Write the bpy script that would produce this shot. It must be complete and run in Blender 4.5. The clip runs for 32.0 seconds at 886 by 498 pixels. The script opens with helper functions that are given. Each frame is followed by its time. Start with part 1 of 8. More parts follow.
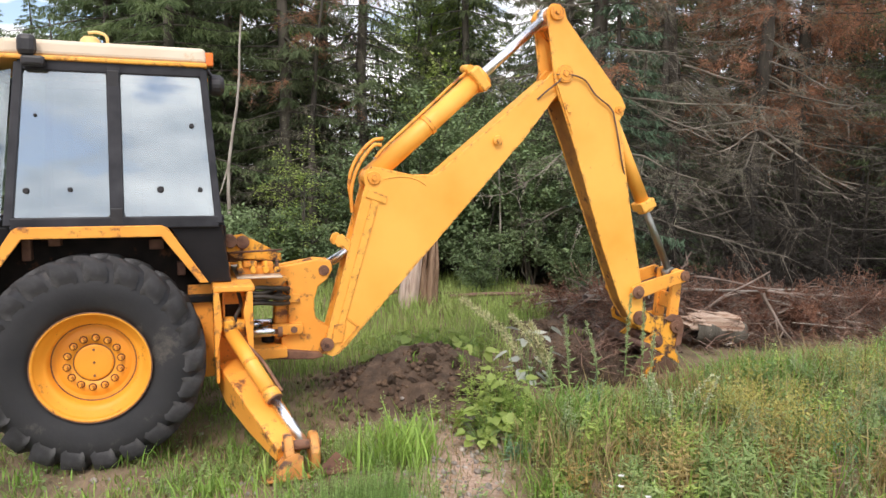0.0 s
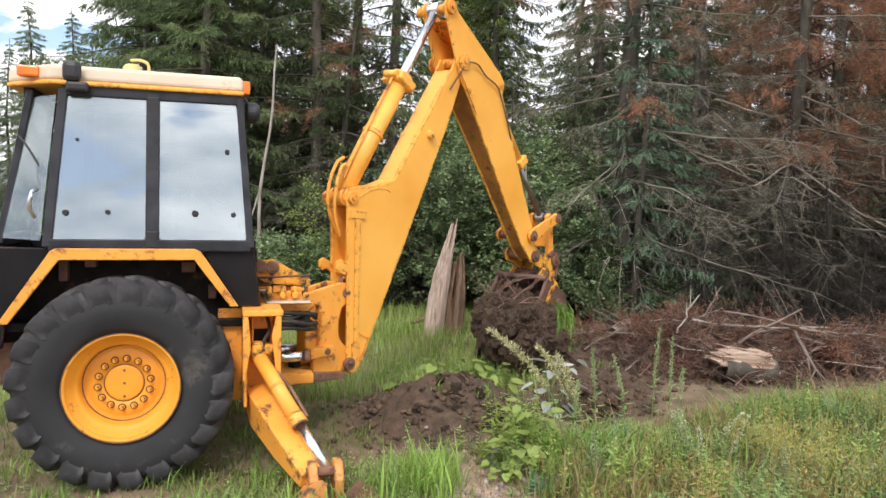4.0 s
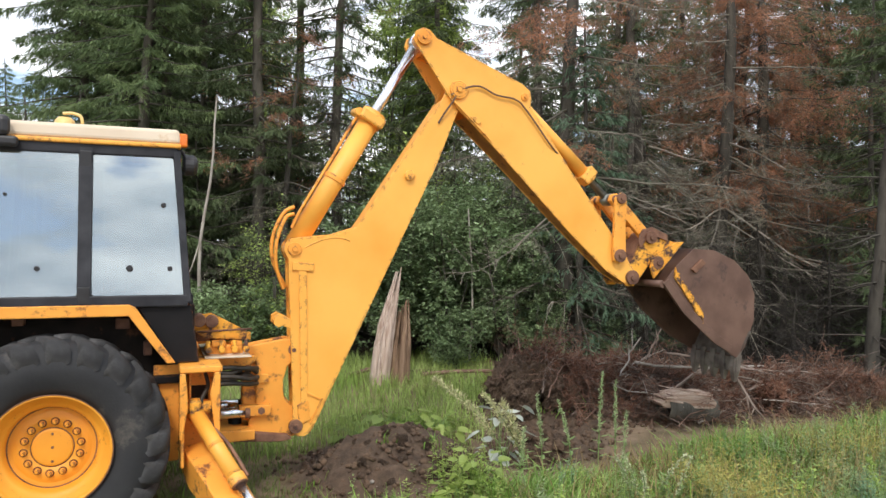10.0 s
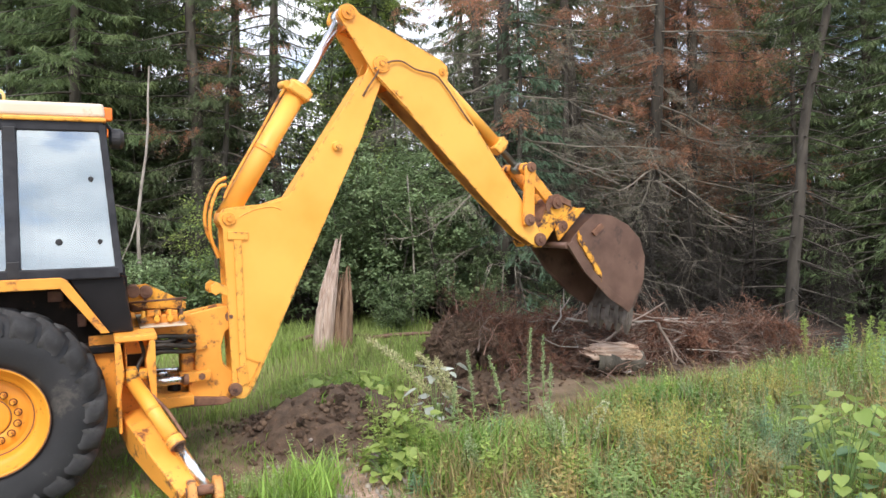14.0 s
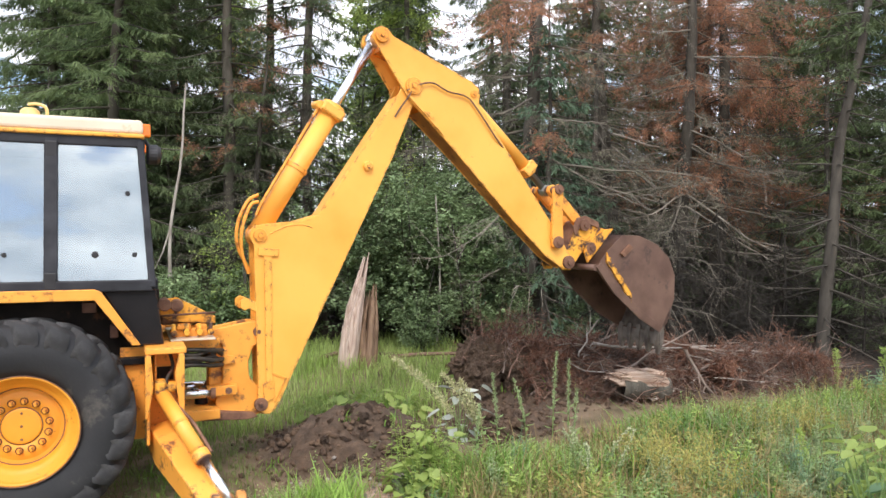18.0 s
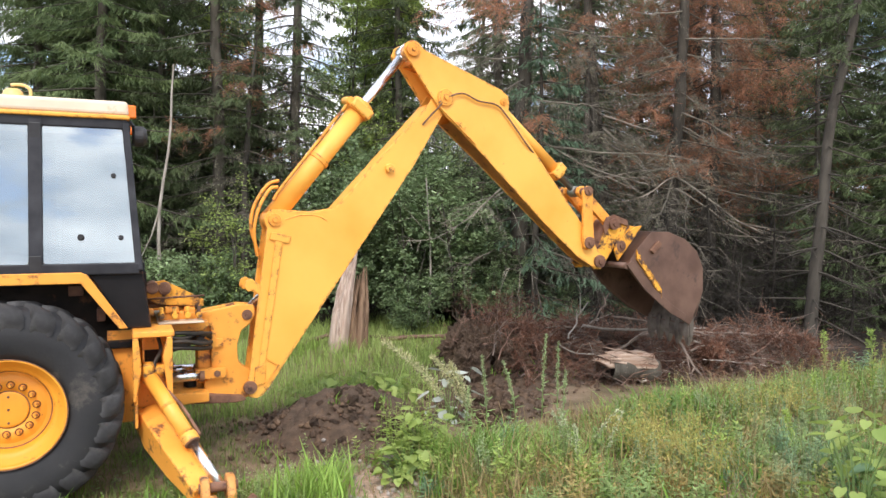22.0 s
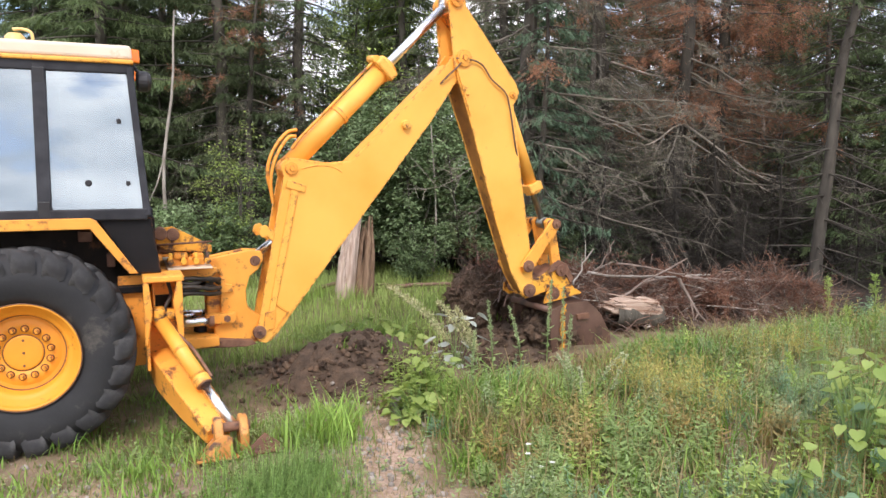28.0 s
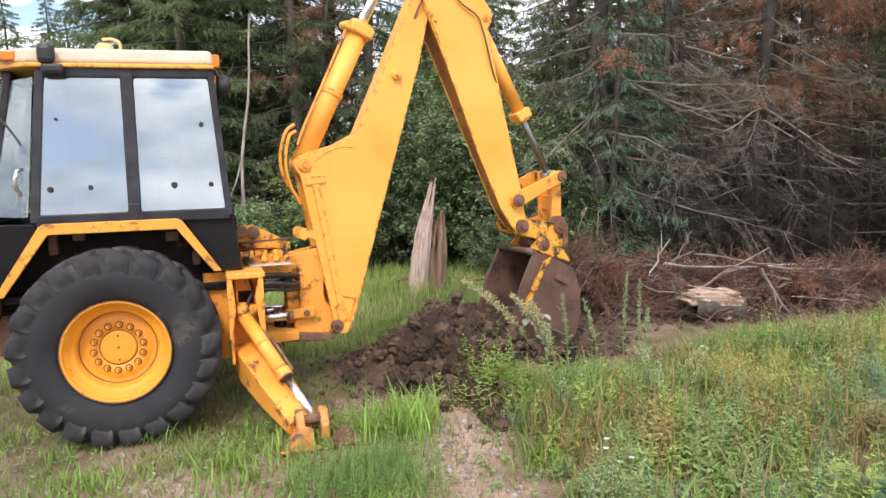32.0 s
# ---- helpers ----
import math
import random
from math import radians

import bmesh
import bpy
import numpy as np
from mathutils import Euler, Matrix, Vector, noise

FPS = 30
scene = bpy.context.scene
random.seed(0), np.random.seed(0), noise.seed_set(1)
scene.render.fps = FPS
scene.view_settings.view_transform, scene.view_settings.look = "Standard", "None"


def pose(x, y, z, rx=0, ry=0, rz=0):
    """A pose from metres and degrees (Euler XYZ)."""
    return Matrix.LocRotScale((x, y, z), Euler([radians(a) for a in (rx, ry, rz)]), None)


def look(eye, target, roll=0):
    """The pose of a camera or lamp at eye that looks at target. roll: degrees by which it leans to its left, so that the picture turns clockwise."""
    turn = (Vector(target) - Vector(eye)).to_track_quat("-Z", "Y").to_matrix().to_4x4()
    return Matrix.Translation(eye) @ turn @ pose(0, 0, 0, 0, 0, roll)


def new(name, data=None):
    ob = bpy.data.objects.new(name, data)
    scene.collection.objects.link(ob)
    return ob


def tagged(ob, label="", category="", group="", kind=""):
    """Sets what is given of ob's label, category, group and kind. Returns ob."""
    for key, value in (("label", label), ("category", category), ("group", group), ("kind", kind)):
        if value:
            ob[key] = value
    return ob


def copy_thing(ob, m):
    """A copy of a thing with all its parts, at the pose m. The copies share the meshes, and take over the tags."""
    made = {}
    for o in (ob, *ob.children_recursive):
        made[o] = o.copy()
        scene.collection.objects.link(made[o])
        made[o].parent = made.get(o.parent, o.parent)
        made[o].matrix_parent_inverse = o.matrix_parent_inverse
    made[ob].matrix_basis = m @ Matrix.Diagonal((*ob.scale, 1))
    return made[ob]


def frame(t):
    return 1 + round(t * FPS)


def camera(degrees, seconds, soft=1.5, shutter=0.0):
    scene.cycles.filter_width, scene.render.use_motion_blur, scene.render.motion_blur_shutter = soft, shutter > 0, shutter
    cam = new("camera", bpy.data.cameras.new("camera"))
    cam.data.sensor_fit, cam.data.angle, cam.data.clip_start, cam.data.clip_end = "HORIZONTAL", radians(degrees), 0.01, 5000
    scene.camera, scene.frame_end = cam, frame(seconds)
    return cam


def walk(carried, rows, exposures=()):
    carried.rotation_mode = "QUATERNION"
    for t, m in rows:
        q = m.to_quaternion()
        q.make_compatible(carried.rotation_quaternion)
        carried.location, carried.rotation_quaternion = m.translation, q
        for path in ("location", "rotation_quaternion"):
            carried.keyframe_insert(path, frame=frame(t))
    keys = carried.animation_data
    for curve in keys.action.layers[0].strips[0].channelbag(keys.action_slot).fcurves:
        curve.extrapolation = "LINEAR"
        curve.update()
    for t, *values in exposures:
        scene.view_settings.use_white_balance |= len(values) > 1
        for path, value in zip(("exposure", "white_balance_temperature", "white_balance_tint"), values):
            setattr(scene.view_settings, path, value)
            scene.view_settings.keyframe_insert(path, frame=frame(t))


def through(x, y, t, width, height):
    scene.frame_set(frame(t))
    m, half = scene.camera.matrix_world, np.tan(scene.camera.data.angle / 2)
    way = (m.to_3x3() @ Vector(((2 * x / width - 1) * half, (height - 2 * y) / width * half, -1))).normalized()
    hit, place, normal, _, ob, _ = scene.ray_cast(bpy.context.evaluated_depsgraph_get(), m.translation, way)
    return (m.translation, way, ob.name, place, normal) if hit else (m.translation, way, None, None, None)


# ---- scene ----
cam = camera(62.0, 32.0, soft=1.5)
PATH = [
    (0, (0.602, -5.301, 2.048), (1.265, -3.425, 1.838), 0.4),
    (0.5, (0.59, -5.295, 2.044), (1.222, -3.411, 1.816), 0.4),
    (1, (0.578, -5.287, 2.053), (1.189, -3.395, 1.837), 0.3),
    (1.5, (0.584, -5.311, 2.058), (1.187, -3.41, 1.91), 0.6),
    (2, (0.578, -5.299, 2.062), (1.186, -3.4, 1.912), 1.0),
    (2.5, (0.576, -5.303, 2.069), (1.175, -3.4, 1.941), 1.3),
    (3, (0.585, -5.31, 2.061), (1.185, -3.406, 1.936), 1.7),
    (3.5, (0.584, -5.315, 2.058), (1.188, -3.413, 1.926), 1.7),
    (4, (0.575, -5.309, 2.058), (1.173, -3.406, 1.923), 1.5),
    (4.5, (0.579, -5.322, 2.059), (1.148, -3.407, 1.953), 1.4),
    (6.5, (0.586, -5.313, 2.055), (1.161, -3.399, 1.985), 1.3),
    (7, (0.578, -5.298, 2.056), (1.163, -3.388, 1.972), 1.4),
    (7.5, (0.581, -5.3, 2.056), (1.172, -3.392, 1.968), 1.6),
    (8, (0.58, -5.31, 2.053), (1.18, -3.403, 1.971), 1.6),
    (8.5, (0.58, -5.308, 2.056), (1.183, -3.402, 1.978), 1.1),
    (9, (0.583, -5.304, 2.052), (1.191, -3.4, 1.977), 1.0),
    (9.5, (0.584, -5.299, 2.059), (1.218, -3.404, 1.983), 1.2),
    (10, (0.605, -5.326, 2.08), (1.339, -3.465, 2.073), 0.5),
    (10.5, (0.64, -5.438, 2.075), (1.414, -3.594, 2.079), 0.1),
    (11, (0.708, -5.571, 2.051), (1.471, -3.724, 1.978), 0.6),
    (11.5, (0.731, -5.619, 2.058), (1.514, -3.781, 1.967), -0.6),
    (12, (0.702, -5.61, 2.063), (1.488, -3.773, 1.976), -1.6),
    (12.5, (0.688, -5.609, 2.079), (1.498, -3.782, 2.015), -1.4),
    (13, (0.694, -5.624, 2.08), (1.533, -3.809, 2.016), -1.3),
    (13.5, (0.7, -5.634, 2.067), (1.552, -3.827, 1.971), -1.1),
    (15.5, (0.705, -5.612, 2.067), (1.533, -3.794, 1.972), -0.5),
    (16, (0.698, -5.62, 2.073), (1.52, -3.799, 2.003), -0.5),
    (16.5, (0.691, -5.633, 2.079), (1.51, -3.808, 2.021), -0.2),
    (17, (0.677, -5.643, 2.084), (1.477, -3.81, 2.04), 0.1),
    (17.5, (0.674, -5.641, 2.088), (1.462, -3.803, 2.047), 0.4),
    (18, (0.676, -5.639, 2.081), (1.463, -3.801, 2.036), 0.3),
    (18.5, (0.684, -5.649, 2.081), (1.464, -3.808, 2.036), -0.1),
    (19, (0.692, -5.645, 2.082), (1.464, -3.801, 2.038), -0.1),
    (19.5, (0.702, -5.64, 2.086), (1.474, -3.796, 2.037), -0.3),
    (20, (0.699, -5.645, 2.081), (1.469, -3.8, 2.028), -0.6),
    (20.5, (0.679, -5.633, 2.084), (1.452, -3.788, 2.044), 0.2),
    (21, (0.666, -5.626, 2.077), (1.449, -3.786, 2.039), 0.4),
    (21.5, (0.681, -5.632, 2.074), (1.463, -3.792, 1.999), 0.0),
    (22, (0.706, -5.633, 2.081), (1.512, -3.805, 1.989), 0.3),
    (22.5, (0.714, -5.641, 2.074), (1.558, -3.831, 1.975), 0.1),
    (23, (0.707, -5.641, 2.068), (1.579, -3.845, 1.957), -0.3),
    (23.5, (0.703, -5.629, 2.044), (1.563, -3.833, 1.855), -0.1),
    (24, (0.702, -5.648, 2.03), (1.576, -3.864, 1.802), 0.5),
    (24.5, (0.716, -5.651, 2.02), (1.606, -3.877, 1.769), 0.5),
    (25, (0.715, -5.65, 2.027), (1.607, -3.879, 1.767), 0.4),
    (25.5, (0.713, -5.647, 2.024), (1.587, -3.865, 1.783), 0.1),
    (27.5, (0.686, -5.648, 2.041), (1.493, -3.833, 1.811), 0.1),
    (28, (0.68, -5.647, 2.032), (1.472, -3.824, 1.809), 0.1),
    (28.5, (0.663, -5.649, 2.033), (1.44, -3.82, 1.807), 0.2),
    (29, (0.666, -5.659, 2.041), (1.421, -3.822, 1.806), 0.1),
    (29.5, (0.656, -5.651, 2.04), (1.4, -3.809, 1.806), 0.1),
    (30, (0.649, -5.655, 2.039), (1.355, -3.798, 1.814), -0.2),
    (30.5, (0.645, -5.655, 2.038), (1.309, -3.782, 1.816), -0.4),
    (31, (0.647, -5.673, 2.035), (1.29, -3.793, 1.803), -0.8),
    (31.5, (0.643, -5.649, 2.036), (1.265, -3.764, 1.79), -1.4),
    (32, (0.653, -5.655, 2.05), (1.265, -3.767, 1.808), -1.4),
]
EXPO = [(0.0, 0.66, 6750, 16), (3.5, 0.66, 6750, 16), (4.5, 0.74, 6550, 13), (9.0, 0.74, 6500, 11), (9.5, 0.68, 6500, 11), (10.0, 0.54, 6550, 11), (10.5, 0.62, 6500, 11), (12.0, 0.84, 6450, 14), (25.0, 0.86, 6500, 14), (28.0, 0.84, 6500, 17), (32.0, 0.82, 6550, 17)]
walk(cam, [(t, look(eye, target, roll)) for t, eye, target, roll in PATH], EXPO)

# ---- sky and sun ----
SUN_ELEV, SUN_TURN = 48.0, 205.0
world = bpy.data.worlds.new("sky")
scene.world = world
world.use_nodes = True
wn, wl = world.node_tree.nodes, world.node_tree.links
bg = wn["Background"]
sky = wn.new("ShaderNodeTexSky")
sky.sky_type, sky.sun_disc = "NISHITA", False
sky.sun_elevation, sky.sun_rotation = radians(SUN_ELEV), radians(SUN_TURN)
wtc = wn.new("ShaderNodeTexCoord")
wmap = wn.new("ShaderNodeMapping")
wmap.inputs["Scale"].default_value = (1.0, 1.0, 2.6)
wmap.inputs["Location"].default_value = (2.2, 0.7, 0.9)
cloud = wn.new("ShaderNodeTexNoise")
cloud.inputs["Scale"].default_value, cloud.inputs["Detail"].default_value, cloud.inputs["Roughness"].default_value = 4.2, 7.0, 0.55
ramp = wn.new("ShaderNodeValToRGB")
ramp.color_ramp.elements[0].position, ramp.color_ramp.elements[1].position = 0.39, 0.47
shade = wn.new("ShaderNodeTexNoise")
shade.inputs["Scale"].default_value, shade.inputs["Detail"].default_value = 5.0, 6.0
tone = wn.new("ShaderNodeValToRGB")
tone.color_ramp.elements[0].position, tone.color_ramp.elements[1].position = 0.36, 0.64
tone.color_ramp.elements[0].color, tone.color_ramp.elements[1].color = (5.0, 5.6, 6.5, 1), (10.6, 10.8, 11.0, 1)
wmix = wn.new("ShaderNodeMix")
wmix.data_type = "RGBA"
wl.new(wtc.outputs["Generated"], wmap.inputs["Vector"])
wl.new(wmap.outputs["Vector"], cloud.inputs["Vector"])
wl.new(wmap.outputs["Vector"], shade.inputs["Vector"])
wl.new(cloud.outputs["Fac"], ramp.inputs["Fac"])
wl.new(shade.outputs["Fac"], tone.inputs["Fac"])
wl.new(ramp.outputs["Color"], wmix.inputs["Factor"])
wl.new(sky.outputs["Color"], wmix.inputs["A"])
wl.new(tone.outputs["Color"], wmix.inputs["B"])
wl.new(wmix.outputs["Result"], bg.inputs["Color"])
bg.inputs["Strength"].default_value = 0.13

lamp = bpy.data.lights.new("sun", "SUN")
lamp.energy, lamp.angle, lamp.color = 1.4, radians(12), (1.0, 0.95, 0.87)
sun = new("sun", lamp)
se, st = radians(SUN_ELEV), radians(SUN_TURN)
sun.matrix_basis = look((40 * math.sin(st) * math.cos(se), 40 * math.cos(st) * math.cos(se), 40 * math.sin(se)), (0, 0, 0))


# ---- materials ----
def mat_base(name):
    m = bpy.data.materials.new(name)
    m.use_nodes = True
    nt = m.node_tree
    return m, nt.nodes, nt.links, nt.nodes["Principled BSDF"]


def surface(name, c1, c2, scale=8.0, rough=0.6, metal=0.0, bump=0.2, bump_scale=None, stain=None, stain_amt=0.5, stain_scale=3.0,
            per_object=0.0, rough2=None, detail=6.0, coords="Object", stretch=(1, 1, 1), bump_dist=0.01, island=0.0):
    """Two tones by noise, stains at a second scale, grain by bump."""
    m, n, l, p = mat_base(name)
    tc = n.new("ShaderNodeTexCoord")
    mp = n.new("ShaderNodeMapping")
    mp.inputs["Scale"].default_value = stretch
    l.new(tc.outputs[coords], mp.inputs["Vector"])
    a = n.new("ShaderNodeTexNoise")
    a.inputs["Scale"].default_value, a.inputs["Detail"].default_value = scale, detail
    l.new(mp.outputs["Vector"], a.inputs["Vector"])
    r = n.new("ShaderNodeValToRGB")
    r.color_ramp.elements[0].position, r.color_ramp.elements[1].position = 0.33, 0.67
    r.color_ramp.elements[0].color, r.color_ramp.elements[1].color = (*c1, 1), (*c2, 1)
    l.new(a.outputs["Fac"], r.inputs["Fac"])
    col = r.outputs["Color"]
    if stain:
        s = n.new("ShaderNodeTexNoise")
        s.inputs["Scale"].default_value, s.inputs["Detail"].default_value, s.inputs["Roughness"].default_value = stain_scale, 8.0, 0.7
        l.new(mp.outputs["Vector"], s.inputs["Vector"])
        sr = n.new("ShaderNodeValToRGB")
        sr.color_ramp.elements[0].position, sr.color_ramp.elements[1].position = 1 - stain_amt, min(1.0, 1 - stain_amt + 0.09)
        l.new(s.outputs["Fac"], sr.inputs["Fac"])
        mx = n.new("ShaderNodeMix")
        mx.data_type = "RGBA"
        l.new(sr.outputs["Color"], mx.inputs["Factor"])
        l.new(col, mx.inputs["A"])
        mx.inputs["B"].default_value = (*stain, 1)
        col = mx.outputs["Result"]
    for amount, node, out in ((per_object, "ShaderNodeObjectInfo", "Random"), (island, "ShaderNodeNewGeometry", "Random Per Island")):
        if amount:
            oi = n.new(node)
            mr = n.new("ShaderNodeMapRange")
            mr.inputs["To Min"].default_value, mr.inputs["To Max"].default_value = 1 - amount, 1 + amount
            l.new(oi.outputs[out], mr.inputs["Value"])
            hs = n.new("ShaderNodeHueSaturation")
            l.new(mr.outputs["Result"], hs.inputs["Value"])
            l.new(col, hs.inputs["Color"])
            col = hs.outputs["Color"]
    l.new(col, p.inputs["Base Color"])
    p.inputs["Roughness"].default_value, p.inputs["Metallic"].default_value = rough, metal
    if rough2 is not None:
        rr = n.new("ShaderNodeMapRange")
        rr.inputs["To Min"].default_value, rr.inputs["To Max"].default_value = rough, rough2
        l.new(a.outputs["Fac"], rr.inputs["Value"])
        l.new(rr.outputs["Result"], p.inputs["Roughness"])
    if bump:
        b = n.new("ShaderNodeBump")
        bn = n.new("ShaderNodeTexNoise")
        bn.inputs["Scale"].default_value, bn.inputs["Detail"].default_value = bump_scale or scale * 4, 6.0
        l.new(mp.outputs["Vector"], bn.inputs["Vector"])
        l.new(bn.outputs["Fac"], b.inputs["Height"])
        b.inputs["Strength"].default_value, b.inputs["Distance"].default_value = bump, bump_dist
        l.new(b.outputs["Normal"], p.inputs["Normal"])
    return m


def leafy(name, c1, c2, rough=0.55, through=0.35, scale=1.5, island=0.35, patch=None, patch_amt=0.42):
    """Leaf or needle: light passes partly through, tone varies by clump and by leaf."""
    m = surface(name, c1, c2, scale=scale, rough=rough, bump=0.0, island=island, per_object=0.12, stain=patch, stain_amt=patch_amt, stain_scale=1.3)
    n, l = m.node_tree.nodes, m.node_tree.links
    p, out = n["Principled BSDF"], n["Material Output"]
    tr = n.new("ShaderNodeBsdfTranslucent")
    src = p.inputs["Base Color"].links[0].from_socket
    l.new(src, tr.inputs["Color"])
    mx = n.new("ShaderNodeMixShader")
    mx.inputs["Fac"].default_value = through
    l.new(p.outputs["BSDF"], mx.inputs[1])
    l.new(tr.outputs["BSDF"], mx.inputs[2])
    l.new(mx.outputs["Shader"], out.inputs["Surface"])
    p.inputs["Specular IOR Level"].default_value = 0.25
    return m


def edge_wear(m, rust, start=0.10, noise_scale=9.0, radius=0.02):
    """Paint chipped off along the edges, in broken patches."""
    n, l = m.node_tree.nodes, m.node_tree.links
    p = n["Principled BSDF"]
    src = p.inputs["Base Color"].links[0].from_socket
    bev, geo, dot = n.new("ShaderNodeBevel"), n.new("ShaderNodeNewGeometry"), n.new("ShaderNodeVectorMath")
    bev.samples = 4
    bev.inputs["Radius"].default_value = radius
    dot.operation = "DOT_PRODUCT"
    l.new(bev.outputs["Normal"], dot.inputs[0])
    l.new(geo.outputs["Normal"], dot.inputs[1])
    inv = n.new("ShaderNodeMath")
    inv.operation = "SUBTRACT"
    inv.inputs[0].default_value = 1.0
    l.new(dot.outputs["Value"], inv.inputs[1])
    tc, no = n.new("ShaderNodeTexCoord"), n.new("ShaderNodeTexNoise")
    no.inputs["Scale"].default_value, no.inputs["Detail"].default_value, no.inputs["Roughness"].default_value = noise_scale, 8.0, 0.75
    l.new(tc.outputs["Object"], no.inputs["Vector"])
    cut = n.new("ShaderNodeMapRange")
    cut.inputs["From Min"].default_value, cut.inputs["From Max"].default_value = 0.49, 0.59
    l.new(no.outputs["Fac"], cut.inputs["Value"])
    lift = n.new("ShaderNodeMapRange")
    lift.inputs["From Min"].default_value, lift.inputs["From Max"].default_value = start * 0.3, start
    l.new(inv.outputs["Value"], lift.inputs["Value"])
    mul = n.new("ShaderNodeMath")
    mul.operation = "MULTIPLY"
    l.new(cut.outputs["Result"], mul.inputs[0])
    l.new(lift.outputs["Result"], mul.inputs[1])
    mx = n.new("ShaderNodeMix")
    mx.data_type = "RGBA"
    l.new(mul.outputs["Value"], mx.inputs["Factor"])
    l.new(src, mx.inputs["A"])
    mx.inputs["B"].default_value = (*rust, 1)
    l.new(mx.outputs["Result"], p.inputs["Base Color"])
    return m


YELLOW = edge_wear(surface("yellow_paint", (0.84, 0.365, 0.045), (0.95, 0.475, 0.085), scale=1.4, rough=0.38, rough2=0.55, bump=0.06, bump_scale=40,
                           stain=(0.30, 0.11, 0.03), stain_amt=0.345, stain_scale=12.0, bump_dist=0.004), (0.22, 0.085, 0.03), 0.07, 13.0, 0.045)
YELLOW_WORN = edge_wear(surface("worn_yellow_paint", (0.80, 0.305, 0.034), (0.91, 0.40, 0.06), scale=2.2, rough=0.5, rough2=0.7, bump=0.15, bump_scale=50,
                                stain=(0.20, 0.075, 0.030), stain_amt=0.445, stain_scale=7.0, bump_dist=0.005), (0.19, 0.080, 0.035), 0.08, 14.0, 0.02)
# yellow paint with the underside's shade put into the colour, plus brown blotches
SHADED_YELLOW = surface("shaded_yellow_paint", (0.40, 0.175, 0.050), (0.66, 0.31, 0.068), scale=5, rough=0.7, bump=0.25, bump_scale=40, stain=(0.17, 0.075, 0.035), stain_amt=0.43, stain_scale=11.0, bump_dist=0.005)
RIM_PAINT = edge_wear(surface("wheel_rim_paint", (0.76, 0.30, 0.022), (0.88, 0.39, 0.035), scale=2.4, rough=0.45, rough2=0.65, bump=0.12, bump_scale=40,
                              stain=(0.26, 0.09, 0.03), stain_amt=0.41, stain_scale=9.0, bump_dist=0.004), (0.12, 0.05, 0.025), 0.10, 14.0, 0.012)
DISC_PAINT = edge_wear(surface("wheel_disc_paint", (0.74, 0.275, 0.018), (0.86, 0.36, 0.03), scale=2.0, rough=0.4, rough2=0.6, bump=0.1, bump_scale=40,
                               stain=(0.22, 0.08, 0.03), stain_amt=0.37, stain_scale=12.0, bump_dist=0.004), (0.12, 0.05, 0.025), 0.10, 14.0, 0.012)
FLAKED = edge_wear(surface("flaking_yellow_paint", (0.78, 0.33, 0.028), (0.88, 0.43, 0.05), scale=3.0, rough=0.6, rough2=0.8, bump=0.3, bump_scale=30,
                           stain=(0.075, 0.036, 0.025), stain_amt=0.505, stain_scale=8.0, bump_dist=0.008), (0.06, 0.03, 0.022), 0.05, 10.0, 0.03)
# near-black base holds the wheel arch's shade; the brown stains are rust
SHADE_GRIME = surface("shaded_arch_grime", (0.010, 0.009, 0.008), (0.028, 0.021, 0.017), scale=5, rough=0.9, bump=0.3, stain=(0.10, 0.045, 0.022), stain_amt=0.40, stain_scale=7)
FOOT_PAINT = edge_wear(surface("scraped_orange_foot_paint", (0.50, 0.20, 0.045), (0.70, 0.33, 0.09), scale=6, rough=0.7, bump=0.3, stain=(0.13, 0.07, 0.045), stain_amt=0.46, stain_scale=9), (0.10, 0.055, 0.035), 0.06, 12.0, 0.02)
DARK_RUST = surface("dark_rust_rings", (0.09, 0.034, 0.015), (0.20, 0.080, 0.032), scale=20, rough=0.85, bump=0.3)
RUST = surface("rusty_steel", (0.12, 0.055, 0.035), (0.24, 0.12, 0.07), scale=9, rough=0.75, bump=0.4, stain=(0.06, 0.03, 0.025), stain_amt=0.42, stain_scale=7)
BUCKET_STEEL = surface("scuffed_bucket_steel", (0.108, 0.058, 0.042), (0.19, 0.110, 0.080), scale=3.5, rough=0.42, rough2=0.62, metal=0.25, bump=0.18,
                       bump_scale=30, stain=(0.055, 0.036, 0.032), stain_amt=0.45, stain_scale=2.5, bump_dist=0.004)
TOOTH_STEEL = surface("worn_tooth_steel", (0.085, 0.068, 0.058), (0.21, 0.18, 0.155), scale=8, rough=0.5, metal=0.35, bump=0.15)
CHROME = surface("chrome", (0.72, 0.74, 0.78), (0.82, 0.83, 0.86), scale=3, rough=0.2, rough2=0.34, metal=1.0, bump=0.0)
BLACK = edge_wear(surface("black_paint", (0.005, 0.005, 0.006), (0.011, 0.010, 0.011), scale=5, rough=0.45, rough2=0.7, bump=0.1, stain=(0.05, 0.026, 0.014), stain_amt=0.37, stain_scale=6), (0.16, 0.06, 0.02), 0.08, 9.0, 0.02)
FRAME_BLACK = surface("black_window_frame", (0.020, 0.021, 0.025), (0.044, 0.045, 0.051), scale=6, rough=0.45, bump=0.06)
for dull in (BLACK, FRAME_BLACK, SHADE_GRIME):
    dull.node_tree.nodes["Principled BSDF"].inputs["Specular IOR Level"].default_value = 0.22
